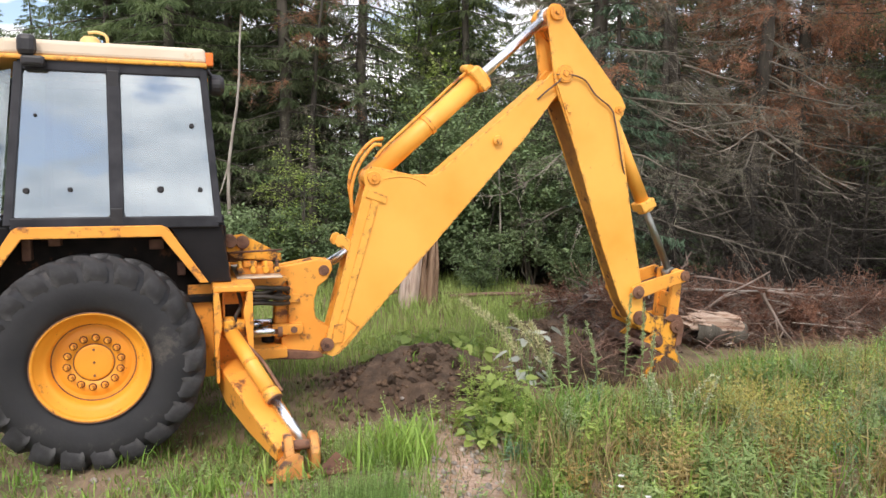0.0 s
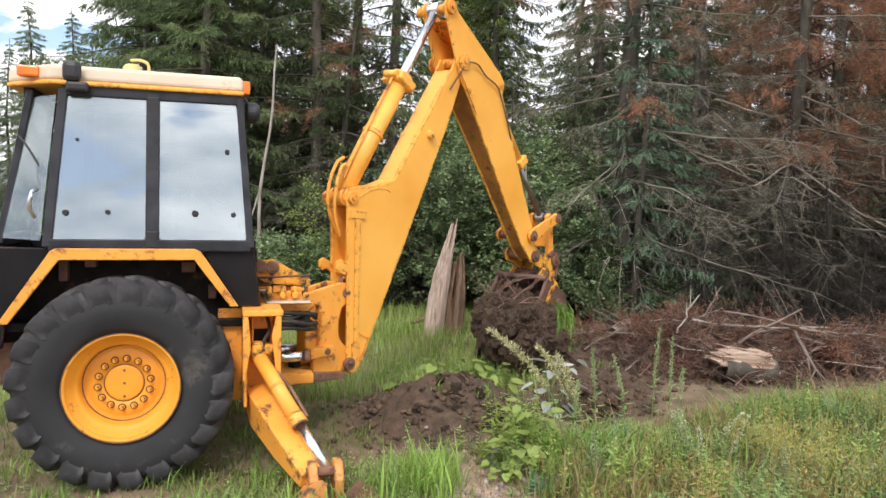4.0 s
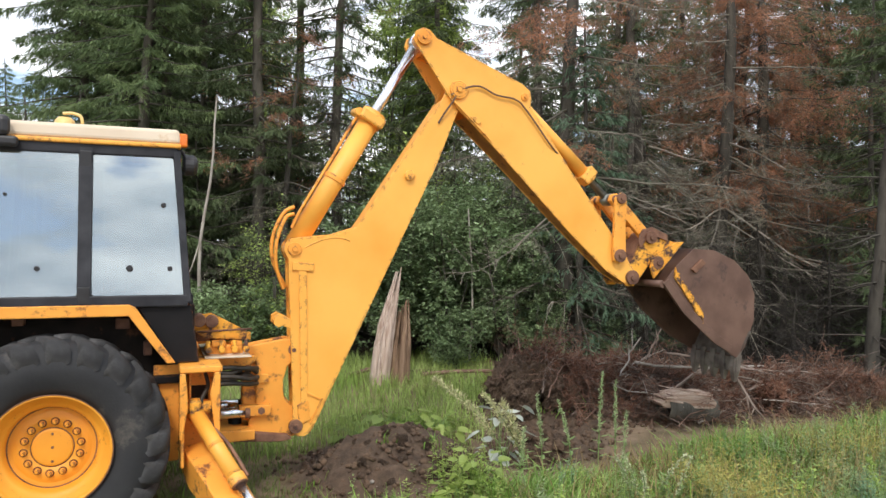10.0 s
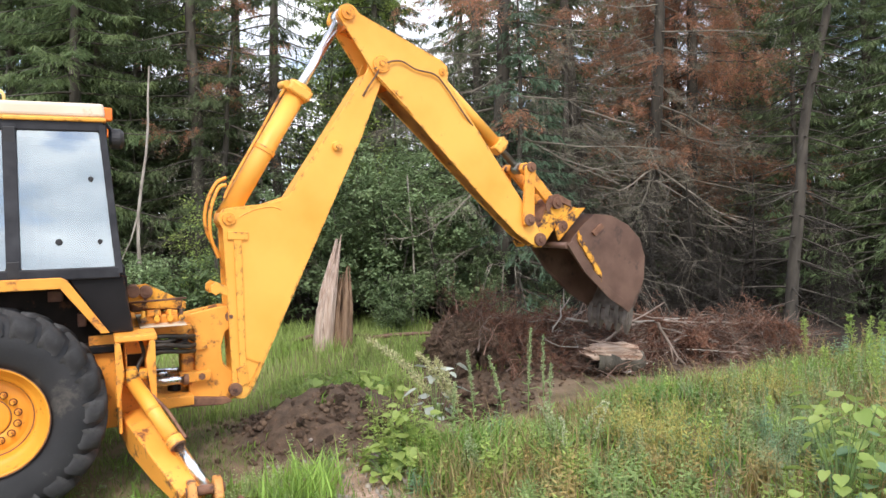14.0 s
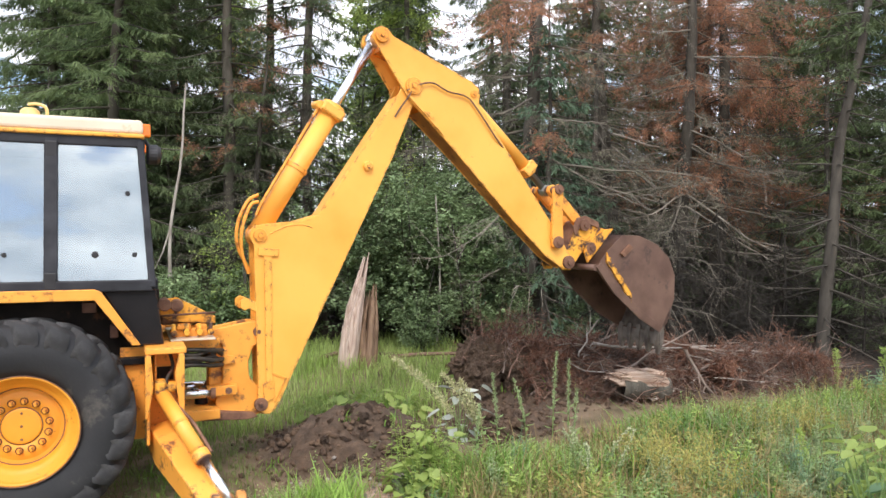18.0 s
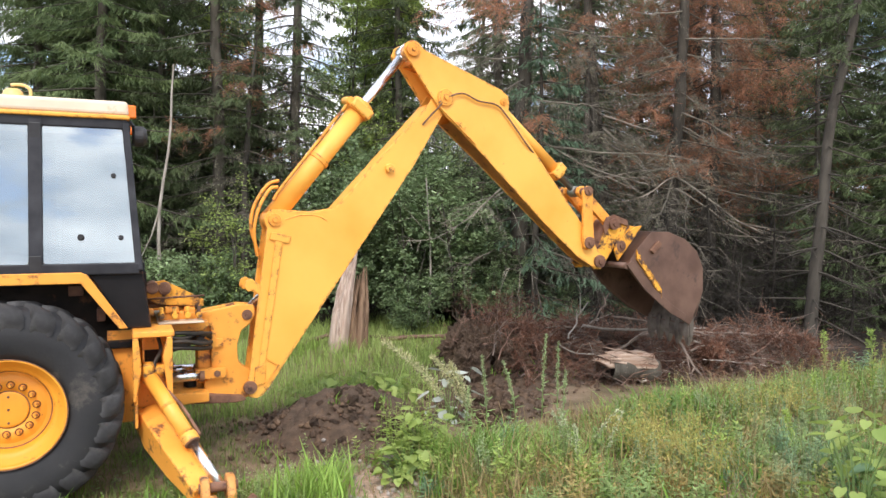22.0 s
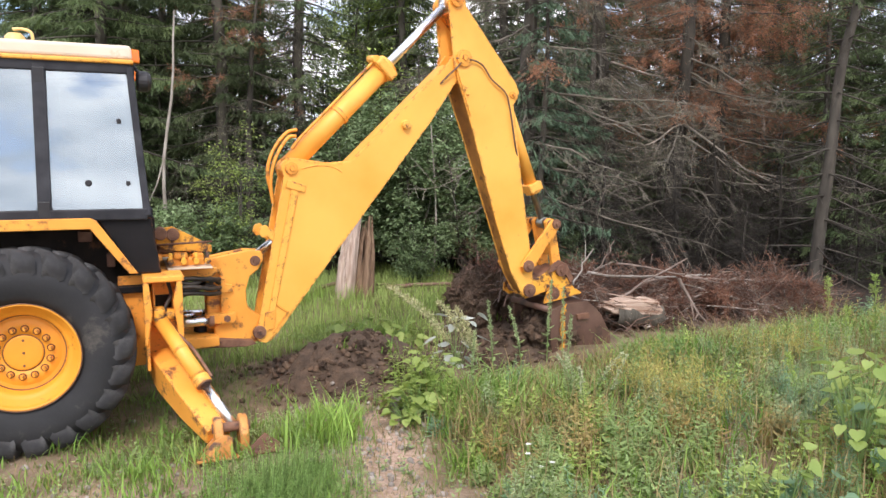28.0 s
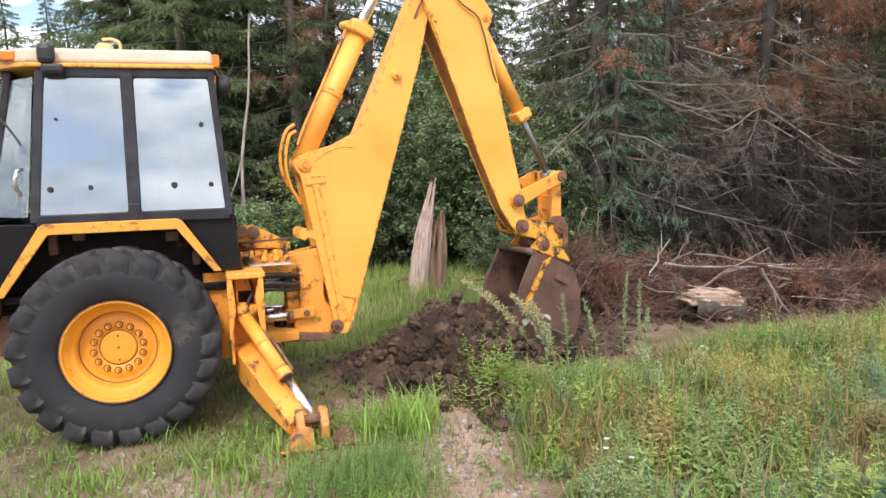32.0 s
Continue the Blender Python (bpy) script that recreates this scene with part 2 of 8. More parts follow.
RUBBER = surface("tyre_rubber", (0.009, 0.010, 0.012), (0.029, 0.029, 0.031), scale=3, rough=0.6, rough2=0.8, bump=0.3, bump_scale=40, stain=(0.075, 0.068, 0.06), stain_amt=0.43, stain_scale=3.0, bump_dist=0.005)
TREAD = surface("dusty_tread_rubber", (0.024, 0.024, 0.026), (0.085, 0.083, 0.081), scale=5, rough=0.85, bump=0.4, bump_scale=40, stain=(0.026, 0.026, 0.026), stain_amt=0.47, stain_scale=4.0, bump_dist=0.006, per_object=0.3)
CREAM = surface("cream_roof_paint", (0.63, 0.51, 0.37), (0.70, 0.59, 0.45), scale=2.5, rough=0.5, bump=0.06, stain=(0.55, 0.38, 0.20), stain_amt=0.38)
BEACON = surface("yellowed_beacon", (0.70, 0.45, 0.14), (0.80, 0.57, 0.24), scale=4, rough=0.4, bump=0.05)
ORANGE_LENS = surface("orange_lens", (0.75, 0.17, 0.015), (0.85, 0.24, 0.02), scale=10, rough=0.2, bump=0.1, bump_scale=120)
DARK_PLASTIC = surface("dark_plastic", (0.014, 0.014, 0.016), (0.03, 0.03, 0.033), scale=8, rough=0.5, bump=0.08)
HOSE = surface("hydraulic_hose", (0.02, 0.018, 0.016), (0.05, 0.04, 0.03), scale=12, rough=0.6, bump=0.15)
BROWN_HOSE = surface("brown_hose", (0.10, 0.055, 0.035), (0.17, 0.10, 0.06), scale=12, rough=0.7, bump=0.15)
DULL_STEEL = surface("oiled_steel", (0.24, 0.25, 0.23), (0.38, 0.38, 0.35), scale=6, rough=0.3, rough2=0.5, metal=0.9, bump=0.0)
SEAT = surface("black_seat_vinyl", (0.02, 0.02, 0.022), (0.04, 0.04, 0.045), scale=6, rough=0.6, bump=0.1)
SOIL = surface("dark_soil", (0.068, 0.042, 0.027), (0.158, 0.102, 0.064), scale=9, rough=0.95, bump=1.0, bump_scale=34, stain=(0.15, 0.10, 0.065), stain_amt=0.40, stain_scale=20, bump_dist=0.03)
STONE = surface("pale_stone", (0.20, 0.17, 0.145), (0.38, 0.34, 0.30), scale=14, rough=0.85, bump=0.3, island=0.3)
BARK = surface("grey_bark", (0.056, 0.050, 0.039), (0.128, 0.116, 0.092), scale=6, rough=0.9, bump=0.8, bump_scale=30, stretch=(1, 1, 0.3), bump_dist=0.02, stain=(0.17, 0.165, 0.13), stain_amt=0.37)
DEAD_BARK = surface("dead_conifer_bark", (0.040, 0.034, 0.027), (0.092, 0.081, 0.064), scale=6, rough=0.9, bump=0.8, bump_scale=30, stretch=(1, 1, 0.3), bump_dist=0.02, stain=(0.16, 0.155, 0.12), stain_amt=0.34)
GREY_LIMB = surface("weathered_grey_limbs", (0.18, 0.155, 0.12), (0.37, 0.33, 0.27), scale=3, rough=0.9, bump=0.4, per_object=0.25, island=0.25)
DEAD_LIMB = surface("dead_conifer_limbs", (0.058, 0.050, 0.038), (0.160, 0.142, 0.113), scale=2.5, rough=0.9, bump=0.3, island=0.35)
PALE_LIMB = surface("pale_conifer_limbs", (0.095, 0.083, 0.064), (0.235, 0.208, 0.165), scale=2.5, rough=0.9, bump=0.3, island=0.35)
GREY_TWIG = surface("grey_cut_twigs", (0.11, 0.080, 0.063), (0.27, 0.21, 0.175), scale=3, rough=0.9, bump=0.3, island=0.5)
# near-black base: the shade inside the wood is put into the twig colour
SHADE_TWIG = surface("shade_dark_twigs", (0.014, 0.012, 0.009), (0.045, 0.038, 0.029), scale=2.5, rough=0.9, bump=0.3, island=0.4)
DEAD_WOOD = surface("bleached_twigs", (0.24, 0.21, 0.175), (0.45, 0.41, 0.36), scale=3, rough=0.9, bump=0.4, per_object=0.15, island=0.3)
BROWN_TWIG = surface("brown_twigs", (0.105, 0.060, 0.044), (0.30, 0.185, 0.135), scale=3, rough=0.9, bump=0.3, island=0.5)
STUMP_WOOD = surface("splintered_wood", (0.38, 0.27, 0.21), (0.60, 0.48, 0.40), scale=5, rough=0.85, bump=0.7, stretch=(6, 6, 0.5), bump_scale=14, bump_dist=0.02, stain=(0.17, 0.11, 0.075), stain_amt=0.42, stain_scale=4)
TORN_WOOD = surface("torn_pale_wood", (0.36, 0.235, 0.165), (0.58, 0.46, 0.37), scale=6, rough=0.85, bump=0.6, stretch=(0.5, 6, 6), bump_scale=14, bump_dist=0.02, stain=(0.30, 0.17, 0.11), stain_amt=0.45, stain_scale=4)
ROTTEN = surface("rotten_wood", (0.15, 0.09, 0.055), (0.30, 0.20, 0.13), scale=5, rough=0.9, bump=0.7, stretch=(6, 6, 0.5), bump_scale=14, bump_dist=0.02)
SPRUCE = leafy("spruce_needles", (0.118, 0.176, 0.080), (0.225, 0.290, 0.130), through=0.38)
DARK_SPRUCE = leafy("dark_spruce_needles", (0.084, 0.119, 0.058), (0.168, 0.213, 0.101), through=0.36)
RED_NEEDLE = leafy("dead_red_needles", (0.37, 0.155, 0.080), (0.56, 0.29, 0.175), through=0.4)
BRUSH_NEEDLE = leafy("brown_brush_needles", (0.135, 0.062, 0.038), (0.27, 0.135, 0.088), through=0.25)
LICHEN = leafy("beard_lichen", (0.25, 0.245, 0.165), (0.44, 0.43, 0.31), through=0.3)
LEAF = leafy("shrub_leaves", (0.162, 0.235, 0.112), (0.291, 0.386, 0.196), rough=0.75, through=0.38)
LIGHT_LEAF = leafy("young_leaves", (0.28, 0.41, 0.09), (0.48, 0.58, 0.18), through=0.42)
GRASS = leafy("grass_blades", (0.125, 0.255, 0.040), (0.28, 0.43, 0.095), through=0.38, scale=0.7, patch=(0.32, 0.36, 0.10), patch_amt=0.40)
TURF = leafy("worn_turf", (0.13, 0.20, 0.045), (0.26, 0.33, 0.10), through=0.3, scale=0.9, patch=(0.30, 0.23, 0.11), patch_amt=0.45)
MEADOW = leafy("meadow_grass", (0.27, 0.40, 0.095), (0.46, 0.57, 0.20), through=0.42, scale=0.8, patch=(0.36, 0.40, 0.16), patch_amt=0.42)
LUSH = leafy("lush_bank_grass", (0.18, 0.335, 0.07), (0.34, 0.49, 0.155), through=0.42, scale=0.8, patch=(0.42, 0.46, 0.17), patch_amt=0.40)
FEATHER = leafy("feathery_herbs", (0.19, 0.345, 0.085), (0.35, 0.48, 0.17), through=0.4, scale=1.2)
DRY_GRASS = leafy("dry_grass", (0.30, 0.22, 0.10), (0.42, 0.34, 0.17), through=0.3)
WEED = leafy("weed_leaves", (0.185, 0.31, 0.10), (0.37, 0.48, 0.19), through=0.4, scale=0.9, patch=(0.46, 0.43, 0.18), patch_amt=0.43)
GREY_WEED = leafy("mugwort_leaves", (0.27, 0.37, 0.17), (0.45, 0.53, 0.29), through=0.35)
GOLD_WEED = leafy("yellowing_weed_heads", (0.33, 0.32, 0.085), (0.50, 0.44, 0.15), through=0.35)
BLUE_WEED = leafy("blue_green_leaves", (0.17, 0.32, 0.17), (0.32, 0.47, 0.29), through=0.4)
OCHRE_LEAF = leafy("drying_leaves", (0.44, 0.31, 0.10), (0.62, 0.50, 0.22), through=0.4)
PALE = leafy("pale_seed_plume", (0.50, 0.49, 0.26), (0.68, 0.66, 0.40), through=0.4)
SILVER_LEAF = leafy("silvery_leaf_undersides", (0.50, 0.56, 0.48), (0.72, 0.76, 0.68), through=0.3)
CREAM_PETAL = leafy("cream_petals", (0.40, 0.44, 0.26), (0.58, 0.60, 0.42), through=0.3)
BLUE_SPRUCE = leafy("blue_green_spruce_needles", (0.085, 0.150, 0.095), (0.175, 0.255, 0.160), through=0.36)
WHITE_FLOWER = leafy("white_petals", (0.70, 0.70, 0.66), (0.82, 0.82, 0.80), through=0.3)


def glass_mat():
    """Dusty tinted cab glass with a strong sheen."""
    m, n, l, p = mat_base("cab_glass")
    out = n["Material Output"]
    tr = n.new("ShaderNodeBsdfTransparent")
    tr.inputs["Color"].default_value = (0.55, 0.62, 0.62, 1)
    gl = n.new("ShaderNodeBsdfGlossy")
    gl.inputs["Color"].default_value = (0.80, 0.87, 0.90, 1)
    gl.inputs["Roughness"].default_value = 0.02
    df = n.new("ShaderNodeBsdfDiffuse")
    df.inputs["Color"].default_value = (0.36, 0.38, 0.37, 1)
    no = n.new("ShaderNodeTexNoise")
    no.inputs["Scale"].default_value = 5.0
    mr = n.new("ShaderNodeMapRange")
    mr.inputs["To Min"].default_value, mr.inputs["To Max"].default_value = 0.04, 0.20
    l.new(no.outputs["Fac"], mr.inputs["Value"])
    m1, m2 = n.new("ShaderNodeMixShader"), n.new("ShaderNodeMixShader")
    l.new(mr.outputs["Result"], m1.inputs["Fac"])
    l.new(tr.outputs["BSDF"], m1.inputs[1])
    l.new(df.outputs["BSDF"], m1.inputs[2])
    m2.inputs["Fac"].default_value = 0.34
    l.new(m1.outputs["Shader"], m2.inputs[1])
    l.new(gl.outputs["BSDF"], m2.inputs[2])
    l.new(m2.outputs["Shader"], out.inputs["Surface"])
    return m


GLASS = glass_mat()


# ---- mesh helpers ----
def link_mesh(name, me, material, parent=None, label=""):
    ob = new(name, me)
    if material:
        me.materials.append(material)
    if parent:
        ob.parent = parent
    if label:
        ob["label"] = label
    return ob


def part(name, bm, material, parent, label="", smooth=False):
    me = bpy.data.meshes.new(name)
    if smooth:
        for f in bm.faces:
            f.smooth = True
    bm.to_mesh(me)
    bm.free()
    return link_mesh(name, me, material, parent, label)


def thing(name, label, category, group="", place=None):
    ob = new(name)
    ob.empty_display_size = 0.2
    if place:
        ob.matrix_basis = place
    return tagged(ob, label, category, group)


def rounded(bm, width, segments=2):
    es = [e for e in bm.edges if len(e.link_faces) == 2 and e.calc_face_angle(0) > 0.6]
    if es and width:
        bmesh.ops.bevel(bm, geom=es, offset=width, segments=segments, affect="EDGES", profile=0.5)
    return bm


def box_bm(x0, x1, y0, y1, z0, z1, bevel=0.01, m=None):
    bm = bmesh.new()
    bmesh.ops.create_cube(bm, size=1)
    for v in bm.verts:
        v.co = Vector(((x0 + x1) / 2 + v.co.x * (x1 - x0), (y0 + y1) / 2 + v.co.y * (y1 - y0), (z0 + z1) / 2 + v.co.z * (z1 - z0)))
    rounded(bm, bevel)
    if m is not None:
        bm.transform(m)
    return bm


def plate_bm(outline, y0, y1, bevel=0.008):
    """A plate with its outline in x, z and its thickness from y0 to y1."""
    bm = bmesh.new()
    a = [bm.verts.new((x, y0, z)) for x, z in outline]
    b = [bm.verts.new((x, y1, z)) for x, z in outline]
    n = len(outline)
    bm.faces.new(a)
    bm.faces.new(b[::-1])
    for i in range(n):
        bm.faces.new((a[i], b[i], b[(i + 1) % n], a[(i + 1) % n]))
    bmesh.ops.recalc_face_normals(bm, faces=bm.faces)
    return rounded(bm, bevel)


def lathe_bm(profile, segments=48, axis="y"):
    """Turns (radius, along) pairs round an axis; a radius of 0 closes the end."""
    bm = bmesh.new()
    rings = []
    for r, h in profile:
        ring = []
        for k in range(segments if r > 1e-6 else 1):
            a = 2 * math.pi * k / segments
            c, s = r * math.cos(a), r * math.sin(a)
            ring.append(bm.verts.new({"y": (c, h, s), "z": (c, s, h), "x": (h, c, s)}[axis]))
        rings.append(ring)
    for p, q in zip(rings, rings[1:]):
        for k in range(segments):
            k2 = (k + 1) % segments
            face = [p[k % len(p)], p[k2 % len(p)], q[k2 % len(q)], q[k % len(q)]]
            face = list(dict.fromkeys(face))
            if len(face) > 2:
                bm.faces.new(face)
    bmesh.ops.recalc_face_normals(bm, faces=bm.faces)
    return bm


def rod_bm(a, b, r, r2=None, segments=20, bevel=0.0):
    a, b = Vector(a), Vector(b)
    bm = bmesh.new()
    d = (b - a).length
    bmesh.ops.create_cone(bm, cap_ends=True, segments=segments, radius1=r, radius2=r if r2 is None else r2, depth=d)
    if bevel:
        rounded(bm, bevel)
    for f in bm.faces:
        f.smooth = len(f.verts) == 4
    bm.transform(Matrix.Translation((a + b) / 2) @ (b - a).to_track_quat("Z", "Y").to_matrix().to_4x4())
    return bm


def merged(*bms):
    out = bms[0]
    for other in bms[1:]:
        me = bpy.data.meshes.new("tmp")
        other.to_mesh(me)
        out.from_mesh(me)
        other.free()
        bpy.data.meshes.remove(me)
    return out


def smooth_line(points, steps=6):
    """A Catmull-Rom line through the points."""
    p = [Vector(q) for q in points]
    p = [2 * p[0] - p[1], *p, 2 * p[-1] - p[-2]]
    out = []
    for i in range(1, len(p) - 2):
        for k in range(steps):
            t = k / steps
            out.append(0.5 * (2 * p[i] + (p[i + 1] - p[i - 1]) * t + (2 * p[i - 1] - 5 * p[i] + 4 * p[i + 1] - p[i + 2]) * t * t
                              + (3 * p[i] - p[i - 1] - 3 * p[i + 1] + p[i + 2]) * t ** 3))
    return out + [p[-2]]


def hose_bm(points, r, sides=8):
    line = smooth_line(points)
    g = Geo()
    g.tube(np.array([tuple(v) for v in line]), np.full(len(line), r), sides)
    bm = bmesh.new()
    me = g.mesh("tmp")
    bm.from_mesh(me)
    bpy.data.meshes.remove(me)
    for f in bm.faces:
        f.smooth = True
    return bm


class Geo:
    """Gathers many small pieces into one mesh."""

    def __init__(self):
        self.v, self.q, self.t, self.n = [], [], [], 0

    def add(self, verts, quads=None, tris=None):
        verts = np.asarray(verts, float).reshape(-1, 3)
        if quads is not None and len(quads):
            self.q.append(np.asarray(quads, int).reshape(-1, 4) + self.n)
        if tris is not None and len(tris):
            self.t.append(np.asarray(tris, int).reshape(-1, 3) + self.n)
        self.v.append(verts)
        self.n += len(verts)

    def tube(self, line, radii, sides=5):
        line, radii = np.asarray(line, float), np.asarray(radii, float)
        k = len(line)
        d = np.gradient(line, axis=0)
        d /= np.linalg.norm(d, axis=1)[:, None] + 1e-9
        up = np.where(np.abs(d[:, 2:3]) > 0.9, [[1.0, 0, 0]], [[0, 0, 1.0]])
        s = np.cross(d, up)
        s /= np.linalg.norm(s, axis=1)[:, None] + 1e-9
        w = np.cross(s, d)
        a = np.arange(sides) * 2 * np.pi / sides
        ring = s[:, None] * np.cos(a)[None, :, None] + w[:, None] * np.sin(a)[None, :, None]
        v = line[:, None] + ring * radii[:, None, None]
        i = np.arange(k - 1)[:, None] * sides
        j = np.arange(sides)[None]
        j2 = (j + 1) % sides
        q = np.stack([i + j, i + j2, i + sides + j2, i + sides + j], -1).reshape(-1, 4)
        self.add(v.reshape(-1, 3), q)

    def blades(self, base, tip, side, bend=None):
        """Tapered leaves: base and tip points, half-width vectors, a middle offset."""
        n = len(base)
        mid = base * 0.45 + tip * 0.55 + (0 if bend is None else bend)
        v = np.stack([base - side * 0.5, base + side * 0.5, mid - side, mid + side, tip], 1)
        o = np.arange(n)[:, None] * 5
        self.add(v.reshape(-1, 3), (o + [[0, 1, 3, 2]]), (o + [[2, 3, 4]]))

    def leaves(self, base, along, side, fold=None):
        """Pointed oval leaves of six corners."""
        n = len(base)
        up = np.cross(side, along)
        up = up / (np.linalg.norm(up, axis=1)[:, None] + 1e-9) * np.linalg.norm(side, axis=1)[:, None] * 0.3
        v = np.stack([base, base + along * 0.35 - side + up, base + along * 0.4, base + along * 0.35 + side + up, base + along * 0.75 - side * 0.6 + up * 0.5,
                      base + along * 0.75 + side * 0.6 + up * 0.5, base + along], 1)
        o = np.arange(n)[:, None] * 7
        self.add(v.reshape(-1, 3), np.concatenate([o + [[2, 1, 4, 6]], o + [[3, 2, 6, 5]]]), np.concatenate([o + [[0, 1, 2]], o + [[0, 2, 3]]]))

    def mesh(self, name, smooth=False):
        me = bpy.data.meshes.new(name)
        v = np.concatenate(self.v)
        q = np.concatenate(self.q) if self.q else np.zeros((0, 4), int)
        t = np.concatenate(self.t) if self.t else np.zeros((0, 3), int)
        me.vertices.add(len(v))
        me.vertices.foreach_set("co", v.astype(np.float32).ravel())
        me.loops.add(q.size + t.size)
        me.loops.foreach_set("vertex_index", np.concatenate([q.ravel(), t.ravel()]).astype(np.int32))
        me.polygons.add(len(q) + len(t))
        starts = np.concatenate([np.arange(len(q)) * 4, q.size + np.arange(len(t)) * 3]).astype(np.int32)
        me.polygons.foreach_set("loop_start", starts)
        if smooth:
            me.polygons.foreach_set("use_smooth", np.ones(len(q) + len(t), bool))
        me.update(calc_edges=True)
        me.validate()
        return me

    def part(self, name, material, parent=None, label="", smooth=False):
        return link_mesh(name, self.mesh(name, smooth), material, parent, label)


rng = np.random.default_rng(7)


def unit(v):
    return v / (np.linalg.norm(v, axis=-1, keepdims=True) + 1e-9)


BURIED = []      # plants that the spilt earth knocks over


# ---- ground ----
def height(x, y):
    """The lie of the land: level track, slight rise to the forest and a bank under the tall weeds."""
    x, y = np.asarray(x, float), np.asarray(y, float)
    z = 0.10 * np.clip((y - 2.5) / 3.0, 0, 1) + 0.05 * np.clip((y - 4) / 8.0, 0, 6)
    bank = np.clip((x - 2.6) / 2.5, 0, 1) * np.clip((2.2 - y) / 2.0, 0, 1) * np.clip((y + 7) / 4.0, 0, 1)
    z = z + 0.07 * bank * np.clip(1.6 - 0.2 * (x - 2.6), 0, 1)
    # two dirt heaps and the hole that they came from
    z = z + 0.40 * np.exp(-(((x - 2.72) / 0.66) ** 2 + ((y - 1.10) / 0.58) ** 2) ** 1.1)
    z = z + 0.16 * np.exp(-(((x - 5.05) / 0.80) ** 2 + ((y - 2.55) / 0.75) ** 2) ** 1.1)
    z = z - 0.30 * np.exp(-(((x - 3.95) / 0.55) ** 2 + ((y - 1.35) / 0.5) ** 2) ** 1.5)
    near = np.clip(1.4 - np.hypot(x - 2, y - 1) / 14, 0, 1)
    return z + near * (0.025 * np.sin(x * 2.3 + 1.3 * y) + 0.02 * np.sin(3.1 * y - x * 1.7) + 0.012 * np.sin(6.7 * x + 5.1 * y))


def soil_amount(x, y):
    """How bare and dark the earth lies."""
    d1 = np.exp(-(((x - 2.75) / 0.98) ** 2 + ((y - 1.12) / 0.88) ** 2) ** 2)
    d2 = np.exp(-(((x - 5.05) / 0.85) ** 2 + ((y - 2.35) / 0.8) ** 2) ** 1.6)
    d3 = np.exp(-(((x - 4.2) / 0.75) ** 2 + ((y - 1.35) / 0.62) ** 2) ** 1.5)
    return np.clip(d1 + d2 + d3, 0, 1)


def track_amount(x, y):
    """The worn gravelly track beside the machine."""
    a = np.exp(-(((x - 2.58 - 0.26 * np.minimum(y, 0.2)) / 0.40) ** 2)) * np.clip((1.9 - y) / 0.8, 0, 1) * np.clip((y + 4.5) / 2.0, 0, 1) * (0.55 + 0.45 * np.sin(3.1 * x + 2.0 * np.sin(2.3 * y)) * np.sin(2.7 * y + 1.0))
    b = np.exp(-(((y + 0.95) / 0.60) ** 2)) * np.clip((1.9 - x) / 0.8, 0, 1) * (0.6 + 0.4 * np.sin(2.7 * x + 1.0))
    return np.clip(a + 0.5 * b, 0, 1)


def ground_mat():
    m, n, l, p = mat_base("ground_soil")
    tc = n.new("ShaderNodeTexCoord")

    def noise_node(scale, detail=6.0, rough=0.6):
        a = n.new("ShaderNodeTexNoise")
        a.inputs["Scale"].default_value, a.inputs["Detail"].default_value, a.inputs["Roughness"].default_value = scale, detail, rough
        l.new(tc.outputs["Object"], a.inputs["Vector"])
        return a

    def tones(src, c1, c2, p1=0.35, p2=0.65):
        r = n.new("ShaderNodeValToRGB")
        r.color_ramp.elements[0].position, r.color_ramp.elements[1].position = p1, p2
        r.color_ramp.elements[0].color, r.color_ramp.elements[1].color = (*c1, 1), (*c2, 1)
        l.new(src, r.inputs["Fac"])
        return r.outputs["Color"]

    def mix(f, a, b):
        mx = n.new("ShaderNodeMix")
        mx.data_type = "RGBA"
        l.new(f, mx.inputs["Factor"])
        l.new(a, mx.inputs["A"])
        l.new(b, mx.inputs["B"])
        return mx.outputs["Result"]

    turf = tones(noise_node(3.0).outputs["Fac"], (0.125, 0.095, 0.050), (0.29, 0.205, 0.135))
    soil = tones(noise_node(9.0, 8, 0.7).outputs["Fac"], (0.052, 0.034, 0.022), (0.128, 0.085, 0.056))
    gravel = tones(noise_node(26.0, 8, 0.7).outputs["Fac"], (0.30, 0.195, 0.14), (0.58, 0.43, 0.335))
    # needle litter, taken near black to hold the shade under the trees
    shaded_litter = tones(noise_node(14.0, 8, 0.7).outputs["Fac"], (0.016, 0.011, 0.008), (0.055, 0.038, 0.026))
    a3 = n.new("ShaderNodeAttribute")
    a3.attribute_name = "shaded_litter"
    a1 = n.new("ShaderNodeAttribute")
    a1.attribute_name = "soil"
    a2 = n.new("ShaderNodeAttribute")
    a2.attribute_name = "track"
    col = mix(a2.outputs["Fac"], turf, gravel)
    col = mix(a1.outputs["Fac"], col, soil)
    col = mix(a3.outputs["Fac"], col, shaded_litter)
    l.new(col, p.inputs["Base Color"])
    p.inputs["Roughness"].default_value = 0.95
    b = n.new("ShaderNodeBump")
    b.inputs["Strength"].default_value, b.inputs["Distance"].default_value = 0.8, 0.03
    l.new(noise_node(22, 8, 0.7).outputs["Fac"], b.inputs["Height"])
    l.new(b.outputs["Normal"], p.inputs["Normal"])
    return m


